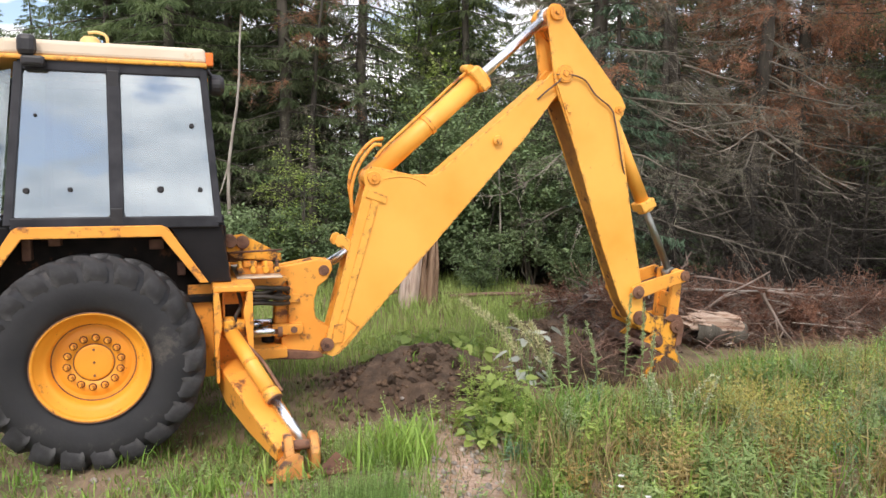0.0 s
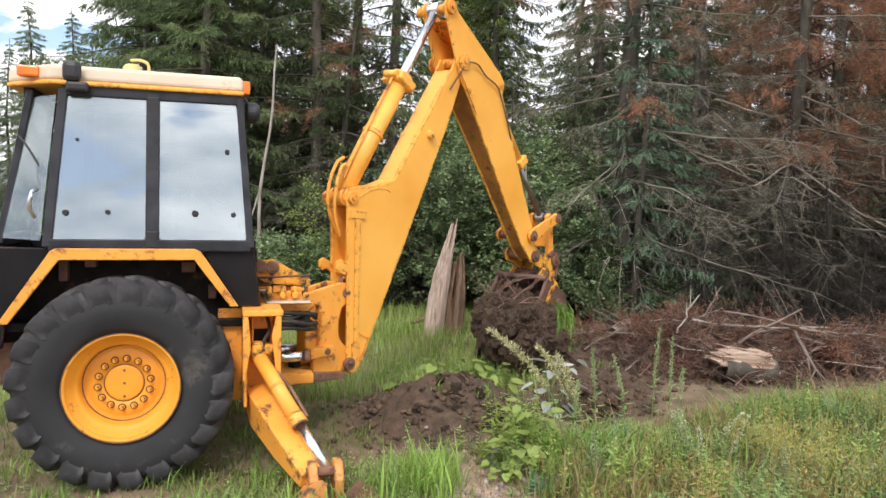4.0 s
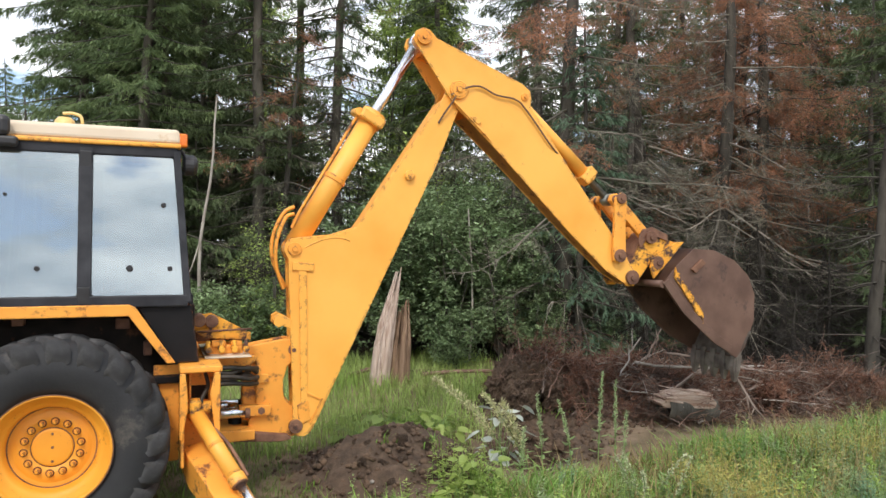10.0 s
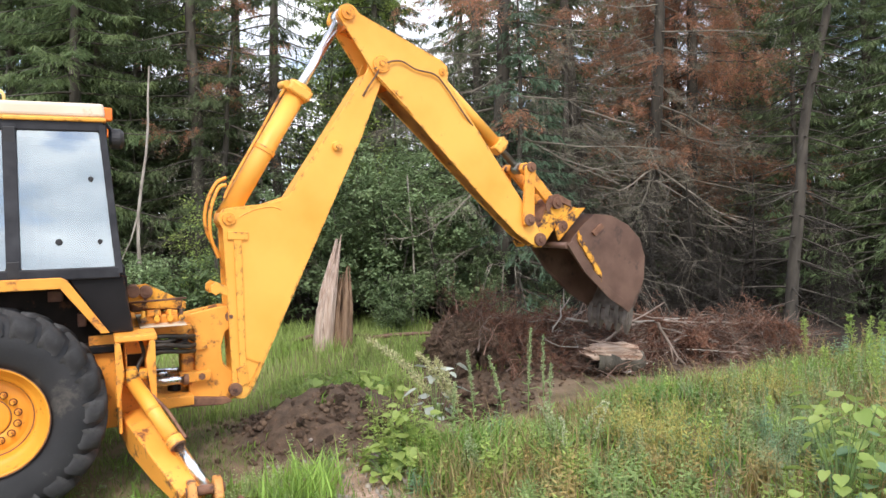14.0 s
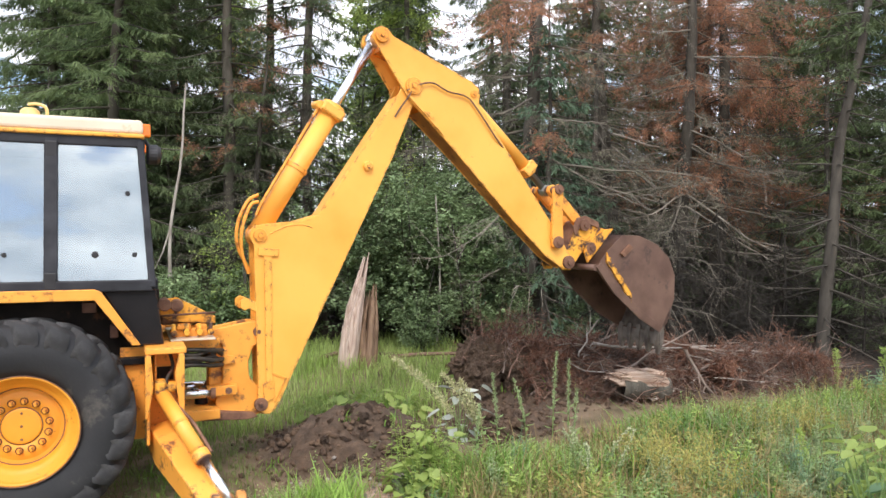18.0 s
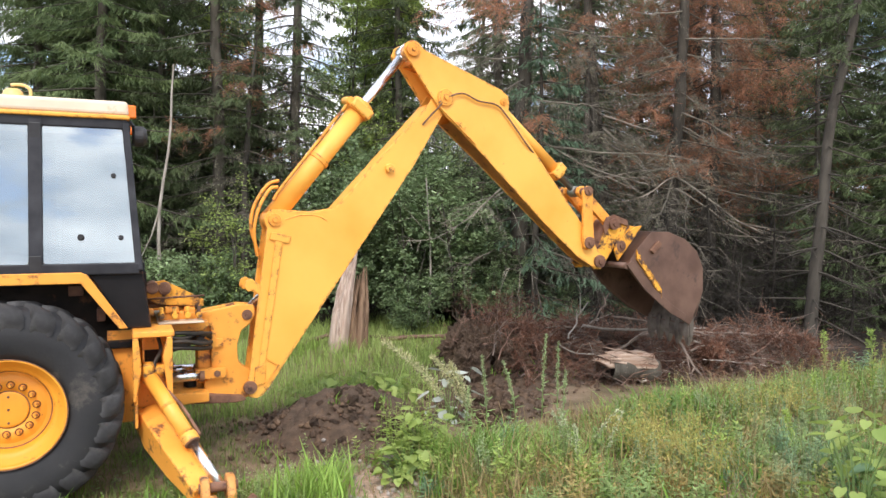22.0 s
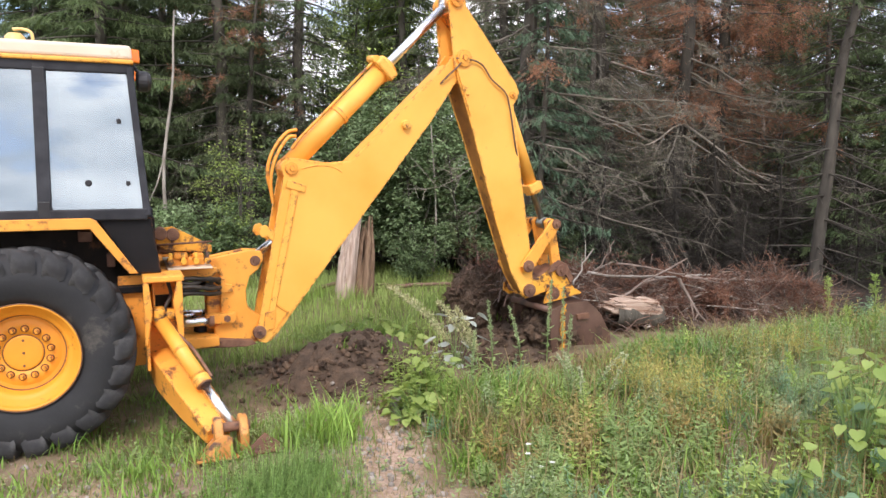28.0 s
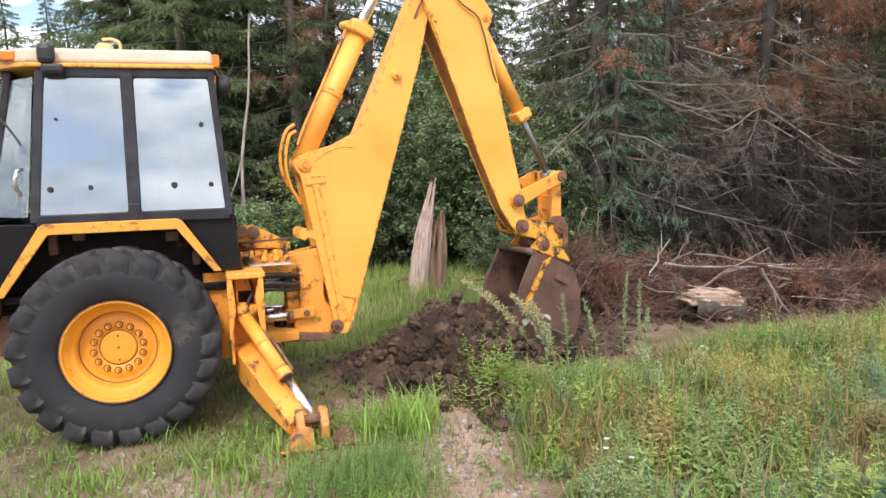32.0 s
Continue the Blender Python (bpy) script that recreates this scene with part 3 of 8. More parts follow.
def build_ground():
    fine_x, fine_y = np.arange(-5, 12.01, 0.07), np.arange(-6, 8.01, 0.07)
    far = np.array([12, 25, 50, 100, 250, 600, 1500.0])
    xs = np.concatenate([-5 - far[::-1] * 1.0 + 11.9, fine_x, 12 + far - 11.9])
    ys = np.concatenate([-6 - far[::-1] + 11.9, fine_y, 8 + far - 11.9])
    gx, gy = np.meshgrid(xs, ys)
    nx, ny = len(xs), len(ys)
    sa = soil_amount(gx, gy)
    z = height(gx, gy)
    rough = sa * (0.05 * np.sin(gx * 13 + 3 * np.sin(gy * 9)) * np.sin(gy * 11 + 2 * np.sin(gx * 7)) + rng.normal(0, 0.018, gx.shape))
    z = np.where(np.hypot(gx - 3, gy - 1) < 11, z + rough, np.clip(z, -1, 0.9))
    v = np.stack([gx, gy, z], -1).reshape(-1, 3)
    i = (np.arange(ny - 1)[:, None] * nx + np.arange(nx - 1)[None]).ravel()
    g = Geo()
    g.add(v, np.stack([i, i + 1, i + nx + 1, i + nx], -1))
    me = g.mesh("ground", True)
    # wood: where the shade-dark litter colour is blended in under the trees
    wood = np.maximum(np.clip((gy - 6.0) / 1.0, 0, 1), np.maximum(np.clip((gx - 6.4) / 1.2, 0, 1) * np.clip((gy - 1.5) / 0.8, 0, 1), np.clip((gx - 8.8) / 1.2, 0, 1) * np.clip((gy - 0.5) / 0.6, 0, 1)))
    for key, val in (("soil", np.clip(sa * 1.7, 0, 1)), ("shaded_litter", wood), ("track", np.clip(track_amount(gx, gy) * 1.7, 0, 1))):
        at = me.attributes.new(key, "FLOAT", "POINT")
        at.data.foreach_set("value", val.astype(np.float32).ravel())
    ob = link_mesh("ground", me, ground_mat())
    tagged(ob, "grassy forest clearing with bare dark soil and a worn gravel track", "ground", kind="structure")


build_ground()


# ---- the backhoe loader ----
SX, SY = 1.267, 1.133          # slew axis of the digging arm
U0, Z0, BOOM_L = 0.487, 0.543, 3.29
DIP_L, HITCH_L = 2.523, 0.454
RAM_PIN, TAIL_PIN, LINK_PIN, KNEE_PIN = (1.345, 0.675), (-0.546, 0.10), (2.252, 0.043), (0.50, 0.44)
LEVER_L, BAR_L = 0.56, 0.53
EAR = (0.47, 1.19)

hoe = thing("backhoe_loader", "yellow backhoe loader with worn paint digging beside the track", "digger")


def pin_bm(x, z, r, half, bevel=0.006):
    """A pin across the arm with a collar and a nut on both ends."""
    bms = [rod_bm((x, -half, z), (x, half, z), r, segments=20, bevel=bevel)]
    for s in (-1, 1):
        bms.append(rod_bm((x, s * (half - 0.03), z), (x, s * (half + 0.012), z), r * 1.3, segments=20, bevel=0.004))
        bms.append(rod_bm((x, s * half, z), (x, s * (half + 0.032), z), r * 0.55, segments=6))
    return merged(*bms)


def build_wheel(cy, facing):
    """Rear wheel; facing -1 turns its outer face to -y."""
    w = 0.46
    R = 0.735
    wheel = part("rear_wheel", lathe_bm([(0.345, -w / 2 + 0.10), (0.36, -w / 2 + 0.04), (0.375, -w / 2 + 0.015), (0.42, -w / 2 - 0.005), (0.52, -w / 2 - 0.022),
                 (0.60, -w / 2 - 0.012), (0.655, -w / 2 + 0.02), (0.69, -w / 2 + 0.07), (0.705, -0.10), (0.708, 0), (0.705, 0.10), (0.69, w / 2 - 0.07), (0.655, w / 2 - 0.02),
                 (0.60, w / 2 + 0.012), (0.52, w / 2 + 0.022), (0.42, w / 2 + 0.005), (0.36, w / 2 - 0.03), (0.345, w / 2 - 0.10)], 72), RUBBER, hoe, "dusty black farm tyre with worn lugs", True)
    wheel.location = (0, cy, 0.727)
    f = facing
    # lugs: bars that run from the shoulder to the middle of the tread
    n = 21
    for s in (-1, 1):
        secs = []
        for j, (y, r, half, deep) in enumerate(((0.240, 0.570, 0.040, 0.010), (0.258, 0.645, 0.066, 0.05), (0.244, 0.706, 0.064, 0.06), (0.16, R - 0.004, 0.048, 0.045), (0.07, R, 0.032, 0.04), (0.0, R, 0.030, 0.04), (-0.035, R - 0.03, 0.026, 0.03))):
            a = 0.19 * (0.25 - max(y, -0.03)) / 0.25
            for da, rr in ((-half * 1.35, r - deep), (-half, r), (half, r), (half * 1.35, r - deep)):
                aa = a + da / R
                secs.append((rr * math.cos(aa), s * y, rr * math.sin(aa)))
        q = [(4 * j + c, 4 * j + c + 1, 4 * j + 5 + c, 4 * j + 4 + c) for j in range(6) for c in range(3)] + [(0, 1, 2, 3), (24, 25, 26, 27)]
        g = Geo()
        g.add(np.array(secs), q)
        me = g.mesh("tread_lug")
        me.materials.append(TREAD)
        for k in range(n):
            lug = new("tread_lug", me)
            lug.parent = wheel
            lug.rotation_euler = (0, 2 * math.pi * (k + (0.5 if s > 0 else 0)) / n, 0)
    o = f * (w / 2)
    part("rim", lathe_bm([(0.372, o * 0.98), (0.374, o * 1.0 + f * 0.012), (0.362, o + f * 0.016), (0.352, o - f * 0.004), (0.346, o - f * 0.026), (0.326, o - f * 0.036), (0.320, o - f * 0.058),
               (0.296, o - f * 0.068), (0.278, o - f * 0.088), (0.270, o - f * 0.155)], 64), RIM_PAINT, wheel, "yellow steel wheel rim", True)
    part("wheel_disc", lathe_bm([(0.270, o - f * 0.150), (0.267, o - f * 0.158), (0.259, o - f * 0.150), (0.248, o - f * 0.160), (0.230, o - f * 0.152), (0.205, o - f * 0.145), (0.134, o - f * 0.145), (0.132, o - f * 0.153), (0.126, o - f * 0.153),
               (0.124, o - f * 0.140), (0.112, o - f * 0.138), (0.05, o - f * 0.137), (0.0, o - f * 0.137)], 64), DISC_PAINT, wheel, "deep orange-yellow wheel disc with a bolted hub", True)
    # rust rings at hub and tyre; the last paints the disc step's shadow
    for ra, rb, d in ((0.1235, 0.1325, 0.150), (0.372, 0.379, -0.013), (0.263, 0.273, 0.153)):
        part("rust_seam", lathe_bm([(ra, o - f * (d - 0.003)), ((ra + rb) / 2, o - f * (d - 0.006)), (rb, o - f * (d - 0.003))], 48), RUST, wheel)
    for z in (-0.092, 0.0, 0.090):
        part("hub_plug", lathe_bm([(0.009, o - f * 0.137), (0.008, o - f * 0.131), (0.0, o - f * 0.130)], 10), RUST, wheel).location = (0.0, 0.0, z)
    first = washer = None
    for k in range(14):
        a = 2 * math.pi * (k + 0.3) / 14
        x, z = 0.172 * math.cos(a), 0.172 * math.sin(a)
        if first is None:
            bm = lathe_bm([(0.021, -f * 0.004), (0.021, f * 0.006), (0.017, f * 0.012), (0.017, f * 0.028), (0.011, f * 0.030), (0.010, f * 0.040), (0, f * 0.040)], 12)
            first = part("wheel_bolt", bm, RIM_PAINT, wheel)
            first.location = (x, o - f * 0.147, z)
        else:
            b = new("wheel_bolt", first.data)
            b.parent, b.location = wheel, (x, o - f * 0.147, z)
        if washer is None:
            washer = part("washer", lathe_bm([(0.018, f * 0.001), (0.019, f * 0.008), (0.026, f * 0.006), (0.028, -f * 0.002)], 16), DARK_RUST, wheel)
            washer.location = (x, o - f * 0.146, z)
        else:
            b = new("washer", washer.data)
            b.parent, b.location = wheel, (x, o - f * 0.146, z)
    return wheel


def build_cab():
    # side walls lean inward towards the roof
    lo, hi, ylo, yhi = 1.66, 2.77, 0.34, 0.50
    mid = 1.133

    def side_y(z):
        return ylo + (yhi - ylo) * (z - lo) / (hi - lo)

    def bar(name, a, b, wx, wy, material=FRAME_BLACK, bevel=0.008, parent=None):
        """A square post from a to b."""
        a, b = Vector(a), Vector(b)
        bm = bmesh.new()
        bmesh.ops.create_cube(bm, size=1)
        for v in bm.verts:
            c = a if v.co.z < 0 else b
            v.co = Vector((c.x + v.co.x * wx, c.y + v.co.y * wy, c.z))
        rounded(bm, bevel)
        return part(name, bm, material, parent or hoe)

    for side in (0, 1):
        fy = (lambda y: y) if side == 0 else (lambda y: 2 * mid - y)
        for name, xa, xb, wx in (("cab_post", 0.848, 0.768, 0.052), ("cab_post", 0.168, 0.165, 0.092), ("cab_post", -0.508, -0.422, 0.060)):
            bar(name, (xa, fy(ylo), lo), (xb, fy(yhi), hi), wx, 0.07)
        # a lighter seal line and hinges on the middle post
        for z in (1.70, 2.66):
            y = fy(side_y(z) - 0.04)
            part("hinge", box_bm(0.125, 0.205, min(y, y + 0.02), max(y, y + 0.02), z - 0.045, z + 0.075, 0.006), DARK_PLASTIC, hoe)
        y = side_y(2.2) - 0.035
        for x0, x1, za, zb in ((-0.50, 0.85, 1.63, 1.715), (-0.43, 0.78, 2.715, 2.80)):
            ya = fy(side_y((za + zb) / 2))
            part("cab_rail", box_bm(x0, x1, ya - 0.034, ya + 0.034, za, zb, 0.01), FRAME_BLACK, hoe)
        # panes
        for nm, xs in (("side_pane", (-0.482, 0.125, -0.395, 0.125)), ("side_pane", (0.210, 0.826, 0.206, 0.746))):
            bm = bmesh.new()
            z0, z1 = 1.70, 2.73
            x0, x1, x2, x3 = xs
            y0, y1 = fy(side_y(z0) - 0.012), fy(side_y(z1) - 0.012)
            t = 0.006 if side == 0 else -0.006
            quad = [(x0, y0, z0), (x1, y0, z0), (x3, y1, z1), (x2, y1, z1)]
            a = [bm.verts.new(c) for c in quad]
            b = [bm.verts.new((c[0], c[1] + t, c[2])) for c in quad]
            bm.faces.new(a)
            bm.faces.new(b[::-1])
            for i in range(4):
                bm.faces.new((a[i], b[i], b[(i + 1) % 4], a[(i + 1) % 4]))
            bmesh.ops.recalc_face_normals(bm, faces=bm.faces)
            es = [e for e in bm.edges if abs((e.verts[0].co - e.verts[1].co).length - 0.006) < 0.002]
            bmesh.ops.bevel(bm, geom=es, offset=0.05, segments=4, affect="EDGES", profile=0.5)
            pane = part(nm, bm, GLASS, hoe, "dusty cab window reflecting the cloudy sky")
            pane.visible_shadow = False
            if side == 0:
                knobs = ((-0.395, 1.897, 0.021), (-0.126, 1.905, 0.017), (-0.33, 2.41, 0.011)) if x0 < 0 else ((0.457, 1.905, 0.024), (0.726, 1.902, 0.018), (0.680, 2.363, 0.018))
                for x, z, r in knobs:
                    k = part("pane_knob", lathe_bm([(0, -0.020), (r * 0.7, -0.020), (r, -0.012), (r, 0.012), (0, 0.012)], 16), DARK_PLASTIC, pane)
                    k.location = (x, side_y(z) - 0.014, z)
        # front quarter window, turned in towards the windscreen
        bm = bmesh.new()
        quad = [(-0.555, fy(ylo + 0.01), 1.70), (-0.86, fy(ylo + 0.30), 1.70), (-0.66, fy(yhi + 0.2), 2.71), (-0.475, fy(yhi + 0.01), 2.72)]
        bm.faces.new([bm.verts.new(c) for c in quad])
        bmesh.ops.solidify(bm, geom=bm.faces[:], thickness=0.006)
        qp = part("quarter_pane", bm, GLASS, hoe)
        qp.visible_shadow = False
        bar("cab_post", (-0.875, fy(ylo + 0.32), lo), (-0.675, fy(yhi + 0.22), hi), 0.05, 0.05)
    # front and rear screens, with rails
    for x0, x1, name, ya, yb in ((-0.90, -0.70, "windscreen", 0.68, 0.74), (0.86, 0.775, "rear_window", 0.40, 0.54)):
        bm = bmesh.new()
        quad = [(x0, ya, 1.70), (x0, 2 * mid - ya, 1.70), (x1, 2 * mid - yb, 2.72), (x1, yb, 2.72)]
        bm.faces.new([bm.verts.new(c) for c in quad])
        bmesh.ops.solidify(bm, geom=bm.faces[:], thickness=0.006)
        sc = part(name, bm, GLASS, hoe)
        sc.visible_shadow = False
        part("cab_rail", box_bm(x0 - 0.03, x0 + 0.03, ya, 2 * mid - ya, 1.63, 1.71, 0.01), FRAME_BLACK, hoe)
        part("cab_rail", box_bm(x1 - 0.03, x1 + 0.03, yb, 2 * mid - yb, 2.715, 2.80, 0.01), FRAME_BLACK, hoe)
    # roof: yellow lower edge, cream cap
    ya, yb = 0.44, 2 * mid - 0.44

    def slab(name, pts, z0, z1, mat, lab, bev, top_in=0.0):
        bm = bmesh.new()
        a = [bm.verts.new((x, y, z0)) for x, y in pts]
        b = [bm.verts.new((x * (1 - top_in), y + (top_in if y < mid else -top_in), z1)) for x, y in pts]
        bm.faces.new(a)
        bm.faces.new(b[::-1])
        for i in range(len(pts)):
            bm.faces.new((a[i], b[i], b[(i + 1) % len(pts)], a[(i + 1) % len(pts)]))
        bmesh.ops.recalc_face_normals(bm, faces=bm.faces)
        rounded(bm, bev, 3)
        part(name, bm, mat, hoe, lab)

    edge = [(0.80, ya), (0.80, yb), (-0.52, yb), (-0.84, yb - 0.32), (-0.84, ya + 0.32), (-0.52, ya)]
    slab("roof_edge", edge, 2.785, 2.818, YELLOW, "yellow roof edge", 0.012)
    edge2 = [(x * 0.996, y + (0.005 if y < mid else -0.005)) for x, y in edge]
    slab("roof_cap", edge2, 2.816, 2.925, CREAM, "faded cream cab roof", 0.028, 0.012)
    # lamps on the roof corners, a beacon, work lamps
    part("marker_lamp", box_bm(0.775, 0.845, 0.47, 0.55, 2.80, 2.90, 0.012), ORANGE_LENS, hoe, "orange marker lamp")
    part("marker_lamp", box_bm(-0.72, -0.58, 0.50, 0.60, 2.835, 2.91, 0.012), ORANGE_LENS, hoe, "orange marker lamp")
    part("marker_lamp", box_bm(0.775, 0.845, 1.72, 1.80, 2.80, 2.90, 0.012), ORANGE_LENS, hoe, "orange marker lamp")
    part("work_lamp", lathe_bm([(0, -0.05), (0.066, -0.05), (0.080, -0.03), (0.080, 0.03), (0.058, 0.055), (0, 0.065)], 20, "x"), DARK_PLASTIC, hoe).location = (0.865, 0.62, 2.68)
    part("lamp_bracket", rod_bm((0.80, 0.60, 2.79), (0.855, 0.62, 2.72), 0.014), DARK_PLASTIC, hoe)
    part("work_lamp", box_bm(-0.415, -0.295, 0.355, 0.435, 2.80, 2.945, 0.038), DARK_PLASTIC, hoe)
    part("lamp_bracket", box_bm(-0.395, -0.25, 0.37, 0.45, 2.735, 2.805, 0.02), DARK_PLASTIC, hoe)
    part("beacon", lathe_bm([(0, 0), (0.075, 0), (0.075, 0.05), (0.068, 0.09), (0.045, 0.115), (0, 0.12)], 24, "z"), BEACON, hoe, "domed yellowish roof beacon", True).location = (-0.02, 0.95, 2.92)
    part("beacon_guard", hose_bm([(0.10, 0.90, 2.92), (0.10, 0.90, 3.03), (0.04, 0.92, 3.065), (-0.03, 0.92, 3.06)], 0.012), BEACON, hoe)
    # lower body: black rear corner and sills
    for fy in ((lambda y: y), (lambda y: 2 * mid - y)):
        a, b = fy(0.345), fy(0.385)
        part("rear_corner_panel", plate_bm([(0.50, 1.645), (0.875, 1.645), (0.93, 1.22), (0.76, 1.22)], min(a, b), max(a, b)), BLACK, hoe, "chipped black corner panel")
        a, b = fy(0.36), fy(0.40)
        part("front_side_panel", plate_bm([(-0.46, 1.645), (-0.93, 1.66), (-1.0, 0.95), (-0.80, 0.95), (-0.76, 1.22)], min(a, b), max(a, b)), BLACK, hoe)
    part("cab_back_panel", box_bm(0.86, 0.90, 0.39, 1.88, 1.22, 1.64, 0.01), BLACK, hoe)
    part("cab_front_panel", box_bm(-0.98, -0.93, 0.41, 1.86, 0.95, 1.64, 0.01), BLACK, hoe)
    part("cab_floor", box_bm(-0.92, 0.85, 0.41, 1.86, 1.06, 1.12, 0.01), BLACK, hoe)
    part("seat", merged(box_bm(-0.15, 0.35, 0.88, 1.38, 1.45, 1.60, 0.04), box_bm(0.30, 0.42, 0.88, 1.38, 1.55, 2.10, 0.04), box_bm(0.0, 0.2, 1.03, 1.23, 1.12, 1.46, 0.01)), SEAT, hoe)
    part("steering_column", merged(rod_bm((-0.62, 1.13, 1.12), (-0.45, 1.13, 1.82), 0.04)), SEAT, hoe)
    # door handle on the front post
    part("door_handle", hose_bm([(-0.56, 0.33, 2.05), (-0.585, 0.27, 2.03), (-0.60, 0.27, 1.93), (-0.575, 0.31, 1.86)], 0.013), CHROME, hoe, "chrome door handle")
    part("wiper", hose_bm([(-0.70, 0.44, 2.42), (-0.64, 0.40, 2.35), (-0.56, 0.36, 2.22)], 0.008), DARK_PLASTIC, hoe)


def build_fender(sign):
    """Mudguard: a bent outer plate with a lip, and the arch behind it."""
    mid = 1.133
    fy = (lambda y: y) if sign > 0 else (lambda y: 2 * mid - y)
    out = [(-0.80, 1.14), (-0.475, 1.635), (-0.44, 1.655), (0.46, 1.655), (0.50, 1.635), (0.765, 1.235)]
    inn = [(0.705, 1.235), (0.455, 1.575), (-0.42, 1.575), (-0.735, 1.14)]
    a, b = fy(0.235), fy(0.262)
    part("mudguard_lip", plate_bm(out + inn, min(a, b), max(a, b), 0.006), YELLOW_WORN, hoe, "yellow mudguard edge with rust chips")
    g = bmesh.new()
    prev = None
    for x, z in ((-0.80, 1.13), (-0.46, 1.62), (0.48, 1.62), (0.75, 1.235)):
        cur = (g.verts.new((x, fy(0.262), z)), g.verts.new((x, fy(0.72), z)))
        if prev:
            g.faces.new((prev[0], cur[0], cur[1], prev[1]))
        prev = cur
    bmesh.ops.solidify(g, geom=g.faces[:], thickness=0.012)
    # mudguard inside and arch wall are coloured dark for their shade
    part("mudguard", g, SHADE_GRIME, hoe)
    a, b = fy(0.60), fy(0.62)
    part("wheel_arch_wall", plate_bm([(-0.85, 0.95), (-0.8, 1.2), (-0.46, 1.62), (0.48, 1.62), (0.75, 1.24), (0.75, 0.95)], min(a, b), max(a, b), 0), SHADE_GRIME, hoe, "rust-stained wheel arch with its shade put into the dark colour")
    for x0, x1, z0, z1 in ((-0.47, -0.41, 1.40, 1.56), (-0.30, -0.22, 1.50, 1.58), (0.36, 0.46, 1.46, 1.54), (0.55, 0.61, 1.26, 1.36)):
        part("arch_bracket", box_bm(x0, x1, min(fy(0.50), fy(0.60)), max(fy(0.50), fy(0.60)), z0, z1, 0.008), RUST, hoe, "rusty bracket in the wheel arch")


def build_chassis():
    mid = 1.133
    part("axle", rod_bm((0, 0.30, 0.727), (0, 1.97, 0.727), 0.12), RUST, hoe)
    part("main_frame", merged(box_bm(-1.05, 0.95, 0.68, 0.86, 0.62, 0.95, 0.02), box_bm(-1.05, 0.95, 1.40, 1.58, 0.62, 0.95, 0.02)), RUST, hoe)
    part("gearbox", box_bm(-0.6, 0.35, 0.86, 1.40, 0.50, 0.95, 0.05), RUST, hoe)
    for s in (1, -1):
        fy = (lambda y: y) if s > 0 else (lambda y: 2 * mid - y)

        def b2(x0, x1, ya, yb, z0, z1, bev=0.01):
            p, q = fy(ya), fy(yb)
            return box_bm(x0, x1, min(p, q), max(p, q), z0, z1, bev)

        # stabiliser housing: two upright plates, a head and a back
        part("stabiliser_housing", merged(b2(0.80, 0.825, 0.16, 0.46, 0.50, 1.19), b2(1.035, 1.065, 0.16, 0.46, 0.66, 1.19), b2(0.79, 1.08, 0.15, 0.48, 1.17, 1.215),
             b2(0.80, 1.06, 0.44, 0.47, 0.50, 1.18)), YELLOW_WORN, hoe, "yellow stabiliser housing")
        part("housing_liner", b2(0.828, 1.032, 0.425, 0.437, 0.52, 1.165, 0), YELLOW_WORN, hoe)
        part("frame_side_plate", b2(0.62, 0.798, 0.455, 0.485, 0.48, 1.19, 0.006), YELLOW_WORN, hoe)
        part("grease_patch", b2(0.862, 1.00, 0.418, 0.424, 0.93, 1.035, 0), SHADE_GRIME, hoe, "greasy dark stain on the housing")
        part("housing_gusset", plate_bm([(1.065, 1.17), (1.025, 1.17), (0.995, 1.02), (1.03, 0.74), (1.065, 0.70)], min(fy(0.14), fy(0.165)), max(fy(0.14), fy(0.165))), YELLOW_WORN, hoe)
        part("housing_rib", b2(0.86, 0.875, 0.30, 0.43, 0.80, 1.16, 0.003), YELLOW_WORN, hoe)
        part("housing_hose", hose_bm([(0.97, fy(0.36), 1.16), (0.99, fy(0.30), 1.05), (0.95, fy(0.24), 0.98), (0.93, fy(0.22), 0.90)], 0.014), HOSE, hoe)
        part("ram_head", merged(rod_bm((0.83, fy(0.25), 0.905), (1.03, fy(0.25), 0.905), 0.045, bevel=0.005), b2(0.855, 0.94, 0.18, 0.30, 0.86, 0.97, 0.02)), FLAKED, hoe)
        part("housing_gusset", plate_bm([(0.79, 1.17), (0.83, 1.17), (0.85, 0.95), (0.81, 0.70), (0.79, 0.70)], min(fy(0.14), fy(0.165)), max(fy(0.14), fy(0.165))), YELLOW_WORN, hoe)
        # leg that swings outward, its ram and its foot
        A, Bf = Vector((0.93, fy(0.34), 0.50)), Vector((1.24, fy(-0.47), 0.15))
        d = (Bf - A).normalized()
        side = Vector((1, 0, 0)) - d * d.x
        side.normalize()
        up = d.cross(side) * (1 if s > 0 else -1)
        if up.z < 0:
            up = -up
        M = Matrix((side, d, up)).transposed().to_4x4()
        M.translation = A
        L = (Bf - A).length
        leg = bmesh.new()
        secs = []
        for y, wx, z0, z1 in ((-0.08, 0.10, -0.09, 0.10), (0.12, 0.115, -0.13, 0.13), (0.55 * L, 0.11, -0.10, 0.11), (L - 0.03, 0.09, -0.05, 0.07)):
            secs.append([leg.verts.new(c) for c in ((-wx, y, z0), (wx, y, z0), (wx, y, z1), (-wx, y, z1))])
        for p, q in zip(secs, secs[1:]):
            for i in range(4):
                leg.faces.new((p[i], p[(i + 1) % 4], q[(i + 1) % 4], q[i]))
        leg.faces.new(secs[0][::-1])
        leg.faces.new(secs[-1])
